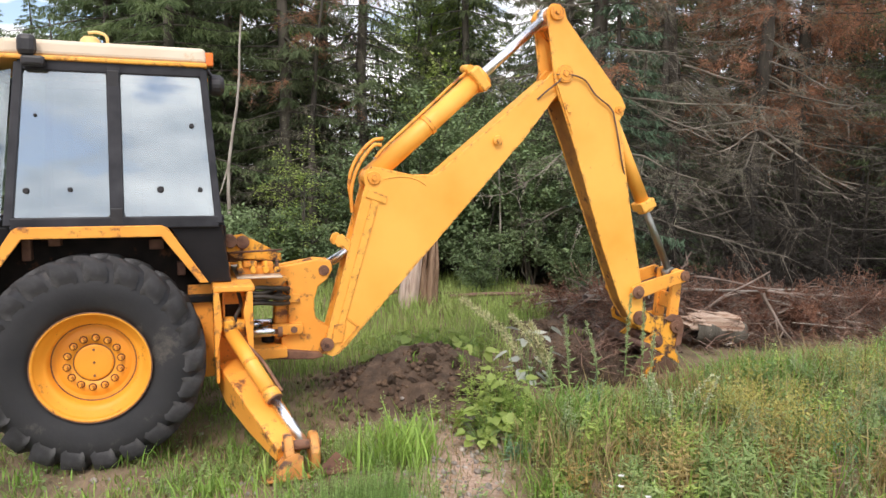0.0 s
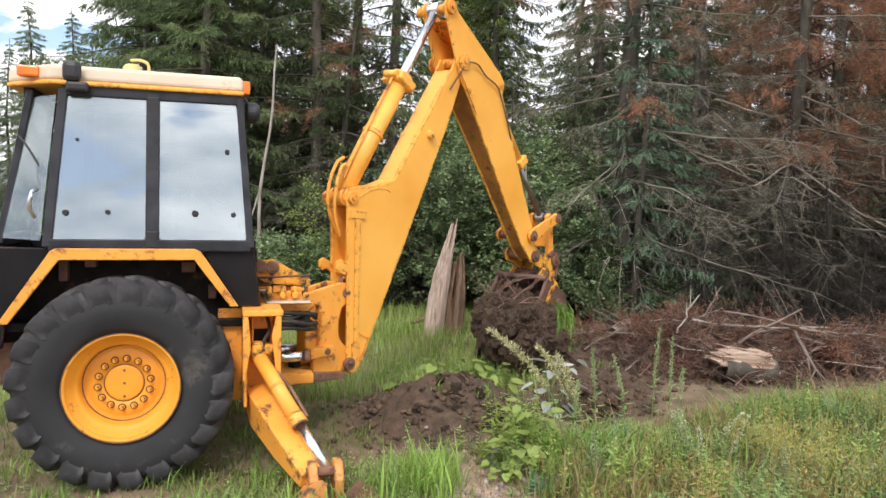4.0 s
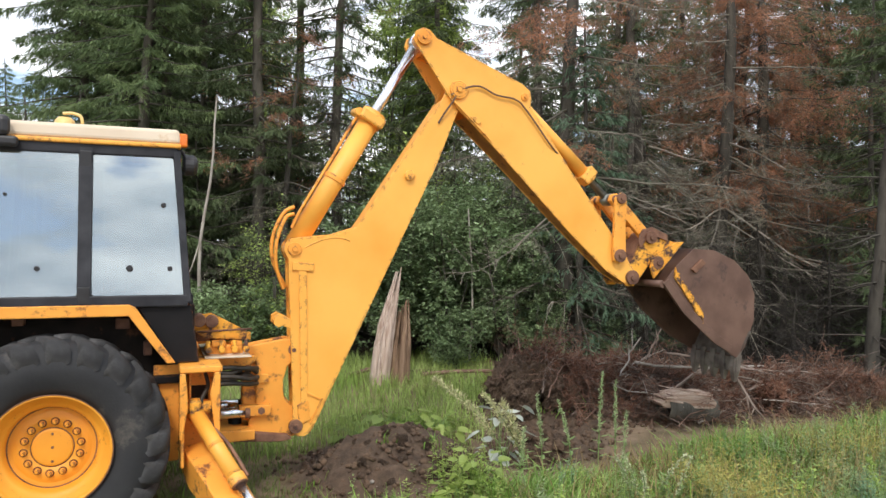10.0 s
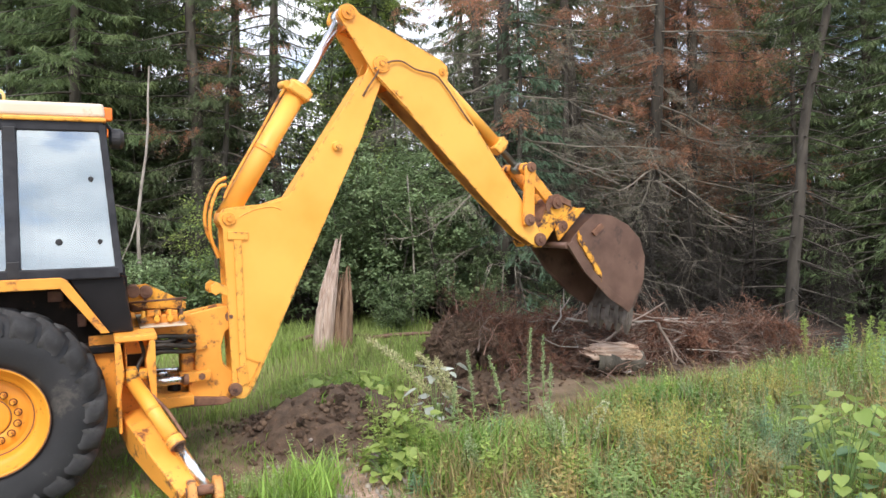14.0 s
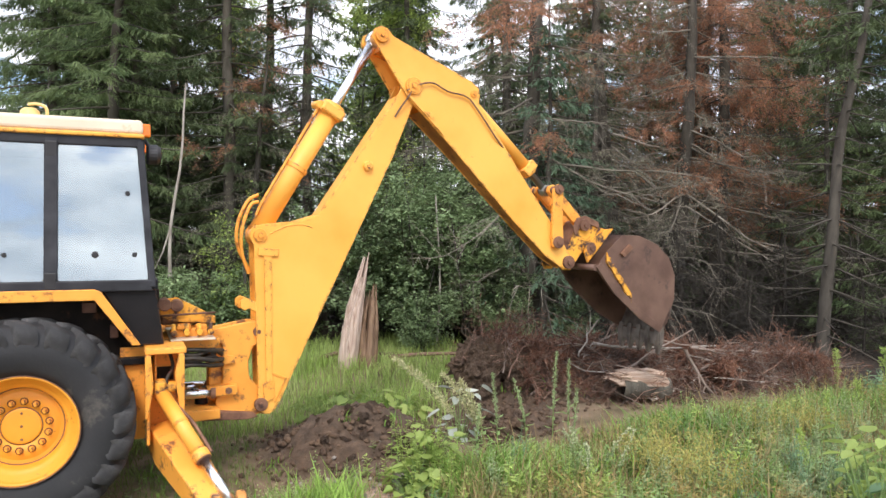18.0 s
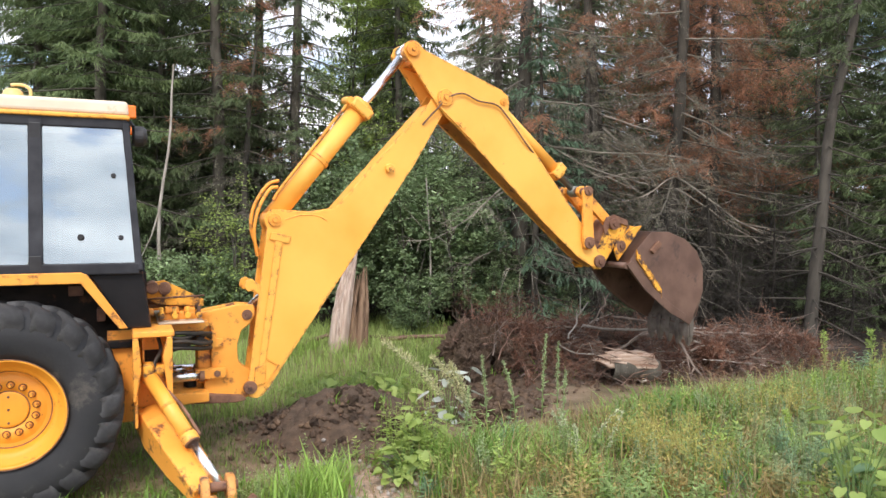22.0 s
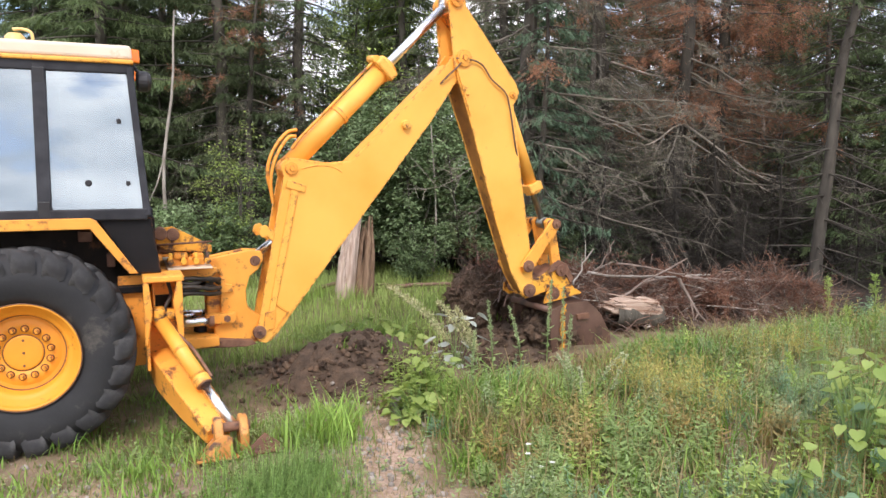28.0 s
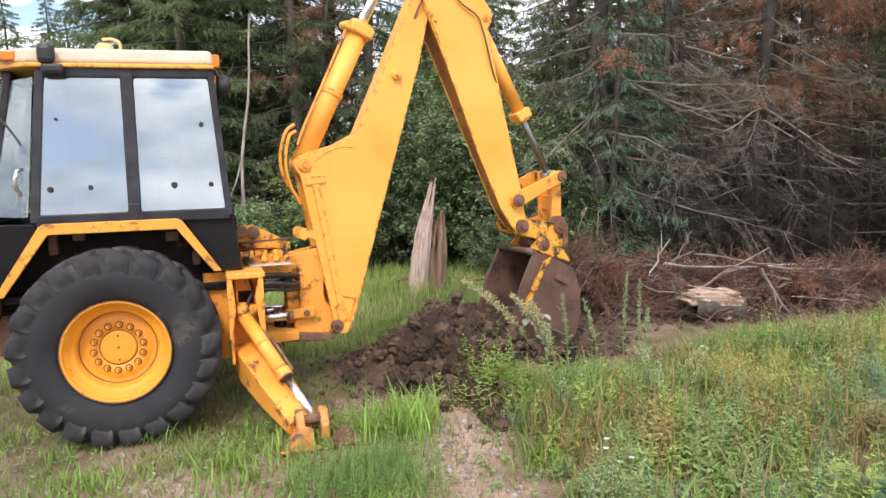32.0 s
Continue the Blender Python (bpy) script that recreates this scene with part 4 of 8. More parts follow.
        bmesh.ops.recalc_face_normals(leg, faces=leg.faces)
        rounded(leg, 0.01)
        leg.transform(M)
        part("stabiliser_leg", leg, YELLOW_WORN, hoe, "scratched yellow stabiliser leg")
        for dx in (-0.02, 0.15):
            lug = plate_bm([(-0.10, -0.13), (0.10, -0.11), (0.11, 0.05), (0.05, 0.12), (-0.04, 0.12), (-0.12, 0.02)], -0.030, 0.030, 0.012)
            lug.transform(Matrix.Translation(Bf + Vector((dx, 0, 0.02))) @ Matrix.Rotation(radians(90), 4, "Z"))
            part("leg_lug", lug, FOOT_PAINT, hoe)
        part("leg_pin", rod_bm(Bf + Vector((-0.06, 0, 0.065)), Bf + Vector((0.20, 0, 0.065)), 0.034, bevel=0.004), RUST, hoe)
        part("leg_pin", rod_bm(A + Vector((-0.13, 0, 0)), A + Vector((0.15, 0, 0)), 0.045, bevel=0.004), RUST, hoe)
        foot = merged(plate_bm([(-0.22, -0.16), (0.02, -0.16), (0.02, -0.02), (-0.03, 0.0), (-0.10, -0.03)], -0.09, -0.07, 0.004), plate_bm([(-0.22, -0.16), (0.02, -0.16), (0.02, -0.02), (-0.03, 0.0), (-0.10, -0.03)], 0.07, 0.09, 0.004),
                      box_bm(-0.24, 0.06, -0.11, 0.11, -0.165, -0.145, 0.006))
        toe = merged(plate_bm([(0.14, -0.10), (0.24, -0.02), (0.34, -0.10), (0.36, -0.15), (0.14, -0.15)], -0.07, -0.045, 0.004), box_bm(0.10, 0.36, -0.09, 0.05, -0.16, -0.135, 0.006))
        settle = Matrix.Translation(Bf + Vector((0.04, -0.06 * s, 0.04))) @ Matrix.Rotation(radians(-14 * s), 4, "X")
        foot.transform(settle)
        toe.transform(settle)
        pad = part("stabiliser_foot", foot, FOOT_PAINT, hoe, "rusted orange stabiliser foot pressed into the grass")
        part("foot_toe", toe, RUST, pad, "bare rusty toe of the foot")
        T, E2 = Vector((0.895, fy(0.25), 0.885)), Vector((1.325, fy(-0.45), 0.215))
        dd = (E2 - T).normalized()
        Lr = (E2 - T).length
        ram = part("stabiliser_ram", merged(rod_bm(T, T + dd * Lr * 0.60, 0.054, segments=24), rod_bm(T + dd * Lr * 0.57, T + dd * Lr * 0.635, 0.062, segments=24, bevel=0.005)), YELLOW, hoe, "yellow stabiliser ram")
        part("gland_ring", rod_bm(T + dd * Lr * 0.628, T + dd * Lr * 0.642, 0.057, segments=24, bevel=0.004), RUST, ram, "dark greasy gland ring")
        part("clamp_band", rod_bm(T + dd * Lr * 0.30, T + dd * Lr * 0.325, 0.058, segments=24, bevel=0.004), YELLOW_WORN, ram)
        part("ram_rod", rod_bm(T + dd * Lr * 0.62, E2, 0.038), CHROME, hoe, "bright chrome ram rod")
        part("ram_hose", hose_bm([T + Vector((0.02, 0, 0.05)), T + Vector((0.07, 0, -0.02)) + dd * 0.15, T + Vector((0.075, 0, 0.02)) + dd * Lr * 0.35, T + Vector((0.07, 0, 0.02)) + dd * Lr * 0.60], 0.013), RUST, hoe)
    # rear cross frame and the fixed half of the slew hinge
    part("rear_crossframe", merged(box_bm(0.83, 1.00, 0.47, 1.80, 0.46, 0.62, 0.015), box_bm(0.83, 1.00, 0.47, 1.80, 1.05, 1.19, 0.015)), YELLOW_WORN, hoe)
    part("hinge_plate", merged(plate_bm([(0.95, 1.09), (1.36, 1.09), (1.40, 1.13), (1.40, 1.17), (0.95, 1.19)], 0.86, 1.41, 0.01)), YELLOW_WORN, hoe)
    part("hinge_plate", merged(plate_bm([(0.95, 0.46), (1.40, 0.48), (1.40, 0.56), (0.95, 0.58)], 0.86, 1.41, 0.01)), YELLOW_WORN, hoe)
    for z0, z1 in ((0.42, 0.64), (1.04, 1.30)):
        part("slew_pin", rod_bm((SX, SY, z0), (SX, SY, z1), 0.055, bevel=0.008), BLACK, hoe)
    part("top_plate", plate_bm([(0.99, 1.192), (1.34, 1.192), (1.34, 1.204), (0.99, 1.204)], 0.64, 1.5, 0.003), CREAM, hoe, "dusty pale cover plate")
    for s in (-1, 1):
        y = SY + s * 0.165
        part("slew_ram", rod_bm((0.80, y, 0.70), (1.02, y, 0.70), 0.06), BLACK, hoe)
        part("slew_rod", rod_bm((1.0, y, 0.69), (1.36, y, 0.69), 0.043, segments=28), CHROME, hoe, "chrome slew rod")
        part("rod_collar", rod_bm((1.33, y, 0.69), (1.37, y, 0.69), 0.055, bevel=0.004), RUST, hoe)
    part("hose_bundle", merged(*[hose_bm([(0.90, SY - 0.16 + 0.06 * k, 1.0 - 0.02 * k), (1.08, SY - 0.2 + 0.06 * k, 0.93 - 0.015 * k), (1.22, SY - 0.15 + 0.05 * k, 0.96), (1.38, SY - 0.1 + 0.04 * k, 1.02)], 0.017) for k in range(6)]), HOSE, hoe, "black hydraulic hoses")
    for k, (z, dz, y0) in enumerate(((1.10, -0.02, 0.74), (1.065, 0.02, 0.76), (1.03, -0.03, 0.72), (1.00, 0.02, 0.79), (0.975, -0.02, 0.75))):
        part("hydraulic_hose", hose_bm([(0.94, y0 + 0.03 * k, z - 0.05), (1.05, y0, z + dz * 0.3), (1.18, y0 - 0.03, z - dz * 0.3), (1.33, y0 + 0.04, z + dz), (1.42, y0 + 0.16, z - 0.04)], 0.019), HOSE, hoe, "black hydraulic hose")
    part("lever_plate", plate_bm([(0.90, 1.40), (0.98, 1.52), (1.05, 1.53), (1.36, 1.36), (1.36, 1.30), (1.0, 1.33)], 0.86, 0.885, 0.004), FLAKED, hoe, "rusty triangular lever plate")
    for x, z in ((0.955, 1.475), (1.05, 1.465)):
        part("lever_boss", merged(rod_bm((x, 0.79, z), (x, 0.95, z), 0.052, bevel=0.008), rod_bm((x, 0.78, z), (x, 0.80, z), 0.026, segments=10)), RUST, hoe)
    for k, x in enumerate((1.02, 1.12, 1.22, 1.31)):
        part("spool", merged(rod_bm((x, 0.70, 1.25), (x, 0.86, 1.25), 0.024, bevel=0.004), rod_bm((x, 0.74, 1.22), (x, 0.74, 1.32), 0.016)), FLAKED, hoe)
    part("control_rod", rod_bm((0.90, 0.80, 1.385), (1.36, 0.80, 1.40), 0.008), RUST, hoe)
    # valve block and old linkage above the frame
    part("valve_block", merged(box_bm(1.02, 1.30, 0.82, 1.10, 1.19, 1.27, 0.015), box_bm(1.05, 1.16, 0.80, 0.9, 1.26, 1.31, 0.01), box_bm(1.2, 1.29, 0.82, 0.92, 1.26, 1.30, 0.01)), YELLOW_WORN, hoe)
    part("valve_bank", merged(box_bm(0.93, 1.22, 0.95, 1.35, 1.29, 1.40, 0.02)), RUST, hoe, "rusty valve gear")


build_cab()
build_fender(1)
build_fender(-1)
build_chassis()
build_wheel(0.245, -1)
build_wheel(2 * 1.133 - 0.245, 1)


# ---- the digging arm; every piece lies in its own frame: x along, z across, -y towards the near side ----
def build_kingpost():
    out = [(0.02, 1.22), (0.40, 1.285), (0.53, 1.275), (0.55, 1.20), (0.50, 1.11), (0.42, 1.05), (0.385, 0.93), (0.39, 0.80), (0.45, 0.72), (0.56, 0.66), (0.60, 0.56), (0.52, 0.46), (0.40, 0.44), (0.10, 0.50),
           (0.10, 0.62), (0.16, 0.66), (0.16, 1.10), (0.02, 1.12)]
    k = part("kingpost", merged(plate_bm(out, -0.135, -0.085, 0.012), plate_bm(out, 0.04, 0.09, 0.012), box_bm(0.05, 0.20, -0.09, 0.05, 0.60, 1.20, 0.02)), YELLOW_WORN, hoe, "yellow slewing kingpost")
    part("tab", plate_bm([(0.16, 0.92), (0.26, 0.93), (0.26, 0.99), (0.20, 1.0), (0.20, 1.05), (0.16, 1.05)], -0.165, -0.133, 0.004), YELLOW_WORN, k)
    part("ear_pin", pin_bm(EAR[0], EAR[1], 0.035, 0.140), RUST, k)
    part("foot_pin", pin_bm(U0, Z0, 0.045, 0.178), RUST, k)
    part("rod_block", box_bm(0.02, 0.28, -0.20, -0.11, 0.655, 0.745, 0.008), YELLOW_WORN, k)
    part("rod_nut", rod_bm((0.20, -0.215, 0.70), (0.20, -0.19, 0.70), 0.03, segments=6), RUST, k)
    part("lower_arm", plate_bm([(-0.15, 0.46), (0.36, 0.425), (0.46, 0.44), (0.42, 0.48), (-0.12, 0.56)], -0.19, 0.19, 0.01), RUST, k, "greasy lower slew arm")
    return k


BOOM_EDGE = [(-0.05, -0.11), (0.0, -0.14), (0.12, -0.148), (0.30, -0.146), (1.64, -0.135), (2.58, -0.13), (3.20, -0.085), (3.30, -0.05), (3.33, 0.02), (3.28, 0.09), (3.14, 0.09), (1.75, 0.275), (1.60, 0.43),
             (1.44, 0.70), (1.40, 0.755), (1.345, 0.765), (1.29, 0.745), (1.24, 0.68), (1.20, 0.66), (0.68, 0.385), (0.13, 0.09), (-0.04, 0.01), (-0.075, -0.05)]


def build_boom():
    b = part("boom", merged(plate_bm(BOOM_EDGE, -0.165, -0.140, 0.005), plate_bm(BOOM_EDGE, 0.045, 0.07, 0.005)), YELLOW, hoe, "yellow boom with chipped edges")

    def flange(name, pts, label="", lift=0.014):
        strip = pts + [(x, z - lift) for x, z in pts[::-1]]
        part(name, plate_bm(strip, -0.1395, 0.0445, 0), YELLOW, b, label)

    flange("lower_flange", [(0.30, -0.130), (1.64, -0.119), (2.58, -0.114), (3.18, -0.071)])
    flange("upper_flange", [(1.445, 0.700), (1.603, 0.436), (1.753, 0.2795), (3.13, 0.0945)])
    flange("inner_web", [(0.9, -0.11), (1.20, 0.20), (1.60, 0.41)])
    part("boss", merged(rod_bm((2.38, -0.205, 0.06), (2.38, 0.205, 0.06), 0.045, bevel=0.006), rod_bm((2.38, -0.225, 0.06), (2.38, -0.2, 0.06), 0.022, segments=8)), YELLOW, b)
    part("ram_pin", pin_bm(*RAM_PIN, 0.045, 0.175), YELLOW_WORN, b)
    part("maker_plate", plate_bm([(1.175, 0.615), (1.239, 0.641), (1.309, 0.475), (1.245, 0.449)], -0.186, -0.170, 0.004), YELLOW, b)
    part("stiffener", plate_bm([(0.16, 0.03), (0.22, 0.0), (1.26, 0.52), (1.22, 0.575)], -0.180, -0.170, 0.003), YELLOW, b)
    part("patch_plate", plate_bm([(0.02, -0.02), (0.10, -0.09), (0.24, 0.0), (0.17, 0.07)], -0.184, -0.170, 0.004), YELLOW_WORN, b)
    for y0, y1 in ((-0.178, -0.150), (0.055, 0.083)):
        part("stop_hook", plate_bm([(0.72, 0.40), (0.80, 0.445), (0.80, 0.55), (0.755, 0.575), (0.70, 0.55), (0.69, 0.50), (0.72, 0.48)], y0, y1, 0.008), YELLOW, b)
    part("ram_pipe", hose_bm([(1.0, -0.1, 0.60), (1.15, -0.1, 0.74), (1.34, -0.1, 0.83), (1.55, -0.08, 0.85), (1.62, -0.06, 0.80)], 0.016), YELLOW_WORN, b, "bent yellow oil pipe")
    part("ram_pipe", hose_bm([(1.02, -0.04, 0.58), (1.18, -0.04, 0.78), (1.36, -0.04, 0.87), (1.58, -0.03, 0.88), (1.68, -0.02, 0.82)], 0.016), YELLOW_WORN, b)
    part("weld_seam", hose_bm([(1.40, -0.166, 0.60), (1.52, -0.166, 0.50), (1.60, -0.166, 0.38), (1.62, -0.166, 0.28)], 0.005), YELLOW, b)
    part("foot_frame", merged(plate_bm([(0.28, -0.115), (0.30, -0.115), (0.30, 0.03), (0.28, 0.03)], -0.176, -0.165, 0.002), plate_bm([(0.06, -0.115), (0.30, -0.115), (0.30, -0.098), (0.06, -0.098)], -0.176, -0.165, 0.002)), YELLOW_WORN, b)
    part("oil_hose", hose_bm([(2.93, -0.18, 0.03), (3.05, -0.20, 0.02), (3.2, -0.215, 0.0), (3.30, -0.22, 0.03)], 0.009), BROWN_HOSE, b)
    return b


DIPPER_EDGE = [(-0.60, 0.02), (-0.635, 0.09), (-0.61, 0.165), (-0.55, 0.195), (-0.46, 0.19), (0.40, 0.515), (0.50, 0.525), (0.565, 0.475), (0.60, 0.42), (1.32, 0.285), (1.83, 0.20), (2.33, 0.115), (2.40, 0.09), (2.56, 0.07),
               (2.60, 0.0), (2.56, -0.07), (2.49, -0.10), (2.28, -0.145), (1.70, -0.155), (0.70, -0.125), (0.06, -0.125), (-0.10, -0.09)]


def narrowed(bm):
    """The far cheek of the dipper draws in past the elbow."""
    for v in bm.verts:
        if v.co.y > 0:
            v.co.y -= 0.13 * min(max((v.co.x - 0.45) / 0.7, 0.0), 1.0)
    return bm


def build_dipper():
    d = part("dipper", merged(plate_bm(DIPPER_EDGE, -0.195, -0.17, 0.005), narrowed(plate_bm(DIPPER_EDGE, 0.095, 0.12, 0.005))), YELLOW, hoe, "yellow dipper arm with scraped edges")

    def flange(name, pts, mat, label=""):
        bm = bmesh.new()
        prev = None
        for x, z in pts:
            cur = (bm.verts.new((x, -0.172, z)), bm.verts.new((x, 0.097, z)))
            if prev:
                bm.faces.new((prev[0], cur[0], cur[1], prev[1]))
            prev = cur
        bmesh.ops.solidify(bm, geom=bm.faces[:], thickness=0.015)
        part(name, narrowed(bm), mat, d, label)

    # the dipper's underside takes the shade-coloured yellow
    flange("lower_flange", [(0.22, -0.121), (0.70, -0.121), (1.70, -0.151), (2.28, -0.141), (2.50, -0.09)], SHADED_YELLOW, "scraped underside coloured as yellow paint in shade, with brown blotches")
    flange("upper_flange", [(-0.40, 0.20), (0.40, 0.505), (0.50, 0.51)], YELLOW)
    flange("upper_flange", [(0.62, 0.405), (1.32, 0.272), (1.83, 0.188), (2.33, 0.105)], YELLOW)
    flange("inner_web", [(-0.45, 0.02), (-0.2, 0.12), (0.0, 0.30)], YELLOW_WORN)
    part("pivot_pin", merged(pin_bm(0.0, 0.0, 0.05, 0.215), rod_bm((0, -0.222, 0), (0, -0.2, 0), 0.085, bevel=0.006), rod_bm((0, 0.2, 0), (0, 0.222, 0), 0.085, bevel=0.006)), YELLOW_WORN, d)
    part("tail_pin", merged(pin_bm(*TAIL_PIN, 0.042, 0.215), rod_bm((TAIL_PIN[0], -0.226, TAIL_PIN[1]), (TAIL_PIN[0], -0.2, TAIL_PIN[1]), 0.07, bevel=0.006)), YELLOW_WORN, d)
    part("knee_pin", pin_bm(*KNEE_PIN, 0.03, 0.195), YELLOW_WORN, d)
    part("link_pin", pin_bm(*LINK_PIN, 0.05, 0.255), RUST, d)
    part("step_tab", plate_bm([(0.24, -0.10), (0.34, -0.10), (0.36, -0.06), (0.30, -0.05)], -0.222, -0.2, 0.004), YELLOW, d)
    part("step_tab", plate_bm([(0.03, -0.115), (0.55, -0.115), (0.55, -0.095), (0.03, -0.10)], -0.216, -0.2, 0.003), YELLOW, d)
    part("oil_hose", hose_bm([(-0.02, -0.215, -0.09), (0.03, -0.225, 0.05), (0.12, -0.222, 0.17), (0.28, -0.222, 0.23), (0.42, -0.222, 0.33), (0.5, -0.222, 0.36)], 0.0085), BROWN_HOSE, d, "loose brown hydraulic hose")
    part("oil_hose", hose_bm([(0.5, -0.222, 0.36), (0.70, -0.222, 0.34), (1.0, -0.215, 0.30), (1.25, -0.14, 0.33)], 0.0085), BROWN_HOSE, d)
    return d


def tilted(pts, turn=3.0, size=1.08, at=(0.09, -0.20)):
    """The bucket's own shapes, hung in the hitch at its working angle."""
    c, q = math.cos(radians(turn)) * size, math.sin(radians(turn)) * size
    pts = [(0.06 + (x - 0.09) * 0.94, -0.245 + (z + 0.20) * 1.05) for x, z in pts]
    return [(at[0] + (x - at[0]) * c - (z - at[1]) * q, at[1] + (x - at[0]) * q + (z - at[1]) * c) for x, z in pts]


SIDE_EDGE = tilted([(0.09, -0.20), (0.30, -0.25), (0.56, -0.36), (0.65, -0.56), (0.665, -0.80), (0.60, -1.00), (0.46, -1.14), (0.22, -1.235), (-0.08, -1.25), (-0.21, -1.20), (-0.195, -1.05), (-0.17, -0.88), (-0.06, -0.50)])


def build_bucket():
    W = 0.36
    bm = bmesh.new()
    prev = None
    for x, z in SIDE_EDGE[:10]:
        cur = (bm.verts.new((x, -W + 0.01, z)), bm.verts.new((x, W - 0.01, z)))
        if prev:
            bm.faces.new((prev[0], cur[0], cur[1], prev[1]))
        prev = cur
    bmesh.ops.solidify(bm, geom=bm.faces[:], thickness=0.018)
    bk = part("bucket", bm, BUCKET_STEEL, hoe, "scuffed brown steel digging bucket")
    part("bucket_side", plate_bm(SIDE_EDGE, -W, -W + 0.022, 0.004), BUCKET_STEEL, bk)
    part("bucket_side", plate_bm(SIDE_EDGE, W - 0.022, W, 0.004), BUCKET_STEEL, bk)
    part("top_lip", rod_bm((0.065, -W, -0.25), (0.065, W, -0.25), 0.035), BUCKET_STEEL, bk)
    for s in (-1, 1):
        y0, y1 = sorted((s * (W + 0.018), s * W))
        part("side_cutter", plate_bm(tilted([(0.10, -0.19), (0.17, -0.23), (0.02, -0.52), (-0.09, -0.90), (-0.12, -1.10), (-0.20, -1.10), (-0.185, -0.90), (-0.07, -0.50)]), y0, y1, 0.004), BUCKET_STEEL, bk)
        rr = np.random.default_rng(4)
        f = np.linspace(0, 1, 17)
        mx, mz = 0.215 - 0.20 * f, -0.275 - 0.42 * f
        w = (0.062 * (1 - f) ** 0.8 + 0.008) * rr.uniform(0.45, 1.25, (2, 17))
        streak = tilted([(x + a, z + 0.35 * a) for x, z, a in zip(mx, mz, w[0])] + [(x - a, z - 0.35 * a) for x, z, a in zip(mx[::-1], mz[::-1], w[1])])
        part("paint_streak", plate_bm(streak, *sorted((s * (W + 0.0195), s * W)), 0), FLAKED, bk, "streak of flaking yellow paint")
        part("lifting_lug", plate_bm(tilted([(0.36, -0.40), (0.50, -0.46), (0.48, -0.51), (0.34, -0.45)]), *sorted((s * W, s * (W + 0.035))), 0.004), RUST, bk)
    part("cutting_edge", plate_bm(tilted([(0.10, -1.25), (-0.20, -1.235), (-0.33, -1.275), (-0.34, -1.255), (-0.21, -1.205), (0.10, -1.22)]), -W, W, 0.003), TOOTH_STEEL, bk)
    for k in range(5):
        y = -W + 0.05 + k * (2 * W - 0.10) / 4
        bm = bmesh.new()
        secs = []
        for x, z, hz, hy in ((-0.16, -1.225, 0.040, 0.036), (-0.30, -1.262, 0.042, 0.036), (-0.36, -1.28, 0.030, 0.030), (-0.43, -1.305, 0.012, 0.020)):
            (xa, za), (xb, zb) = tilted([(x, z - hz), (x, z + hz)])
            secs.append([bm.verts.new(c) for c in ((xa, y - hy, za), (xb, y - hy, zb), (xb, y + hy, zb), (xa, y + hy, za))])
        for p, q in zip(secs, secs[1:]):
            for i in range(4):
                bm.faces.new((p[i], p[(i + 1) % 4], q[(i + 1) % 4], q[i]))
        bm.faces.new(secs[0][::-1])
        bm.faces.new(secs[-1])
        bmesh.ops.recalc_face_normals(bm, faces=bm.faces)
        part("tooth", rounded(bm, 0.005), TOOTH_STEEL, bk)
    # quick hitch: two cheek plates and three pins
    cheek = [(-0.10, 0.0), (-0.07, 0.075), (0.02, 0.10), (0.20, 0.055), (0.36, 0.075), (0.44, 0.11), (0.52, 0.07), (0.545, -0.02), (0.52, -0.16), (0.56, -0.30), (0.50, -0.33), (0.40, -0.27), (0.33, -0.17), (0.20, -0.13), (0.05, -0.10), (-0.06, -0.075)]
    for s in (-1, 1):
        y0, y1 = sorted((s * 0.155, s * 0.18))
        part("hitch_cheek", plate_bm(cheek, y0, y1, 0.006), FLAKED, bk, "flaking yellow hitch plate")
        y0, y1 = sorted((s * 0.20, s * 0.225))
        part("hanger_plate", plate_bm([(0.10, -0.22), (0.18, -0.13), (0.27, -0.10), (0.36, -0.16), (0.55, -0.28), (0.60, -0.36), (0.40, -0.31)], y0, y1, 0.005), FLAKED, bk)
        part("top_ear", plate_bm([(0.30, 0.05), (0.37, 0.115), (0.48, 0.12), (0.555, 0.03), (0.575, -0.16), (0.52, -0.20), (0.50, -0.08), (0.46, 0.02)], *sorted((s * 0.185, s * 0.20)), 0.004), RUST, bk, "rust-brown hitch ear")
    part("hitch_bridge", box_bm(0.10, 0.46, -0.16, 0.16, -0.05, 0.05, 0.015), RUST, bk)
    for x, z, r in ((0.0, 0.0, 0.055), (HITCH_L, 0.0, 0.05), (0.27, -0.19, 0.05)):
        part("hitch_pin", pin_bm(x, z, r, 0.215), RUST, bk)
    return bk


def build_ram(label, length, r, gland, rod_r):
    """A barrel with its origin at its base eye and the rod with its origin at the rod eye; both point along +x."""
    barrel = part("ram_barrel", merged(rod_bm((0.02, 0, 0), (length, 0, 0), r, segments=28), rod_bm((length - 0.02, 0, 0), (length + gland, 0, 0), r * 1.22, segments=28, bevel=0.008),
                  rod_bm((0, -r * 1.0, 0), (0, r * 1.0, 0), r * 0.85, segments=20, bevel=0.006)), YELLOW, hoe, label)
    rod = part("ram_rod", merged(rod_bm((-length * 0.95, 0, 0), (0, 0, 0), rod_r, segments=24), rod_bm((0, -r * 0.75, 0), (0, r * 0.75, 0), rod_r * 1.7, segments=20, bevel=0.005)), CHROME, hoe, "polished chrome ram rod")
    return barrel, rod


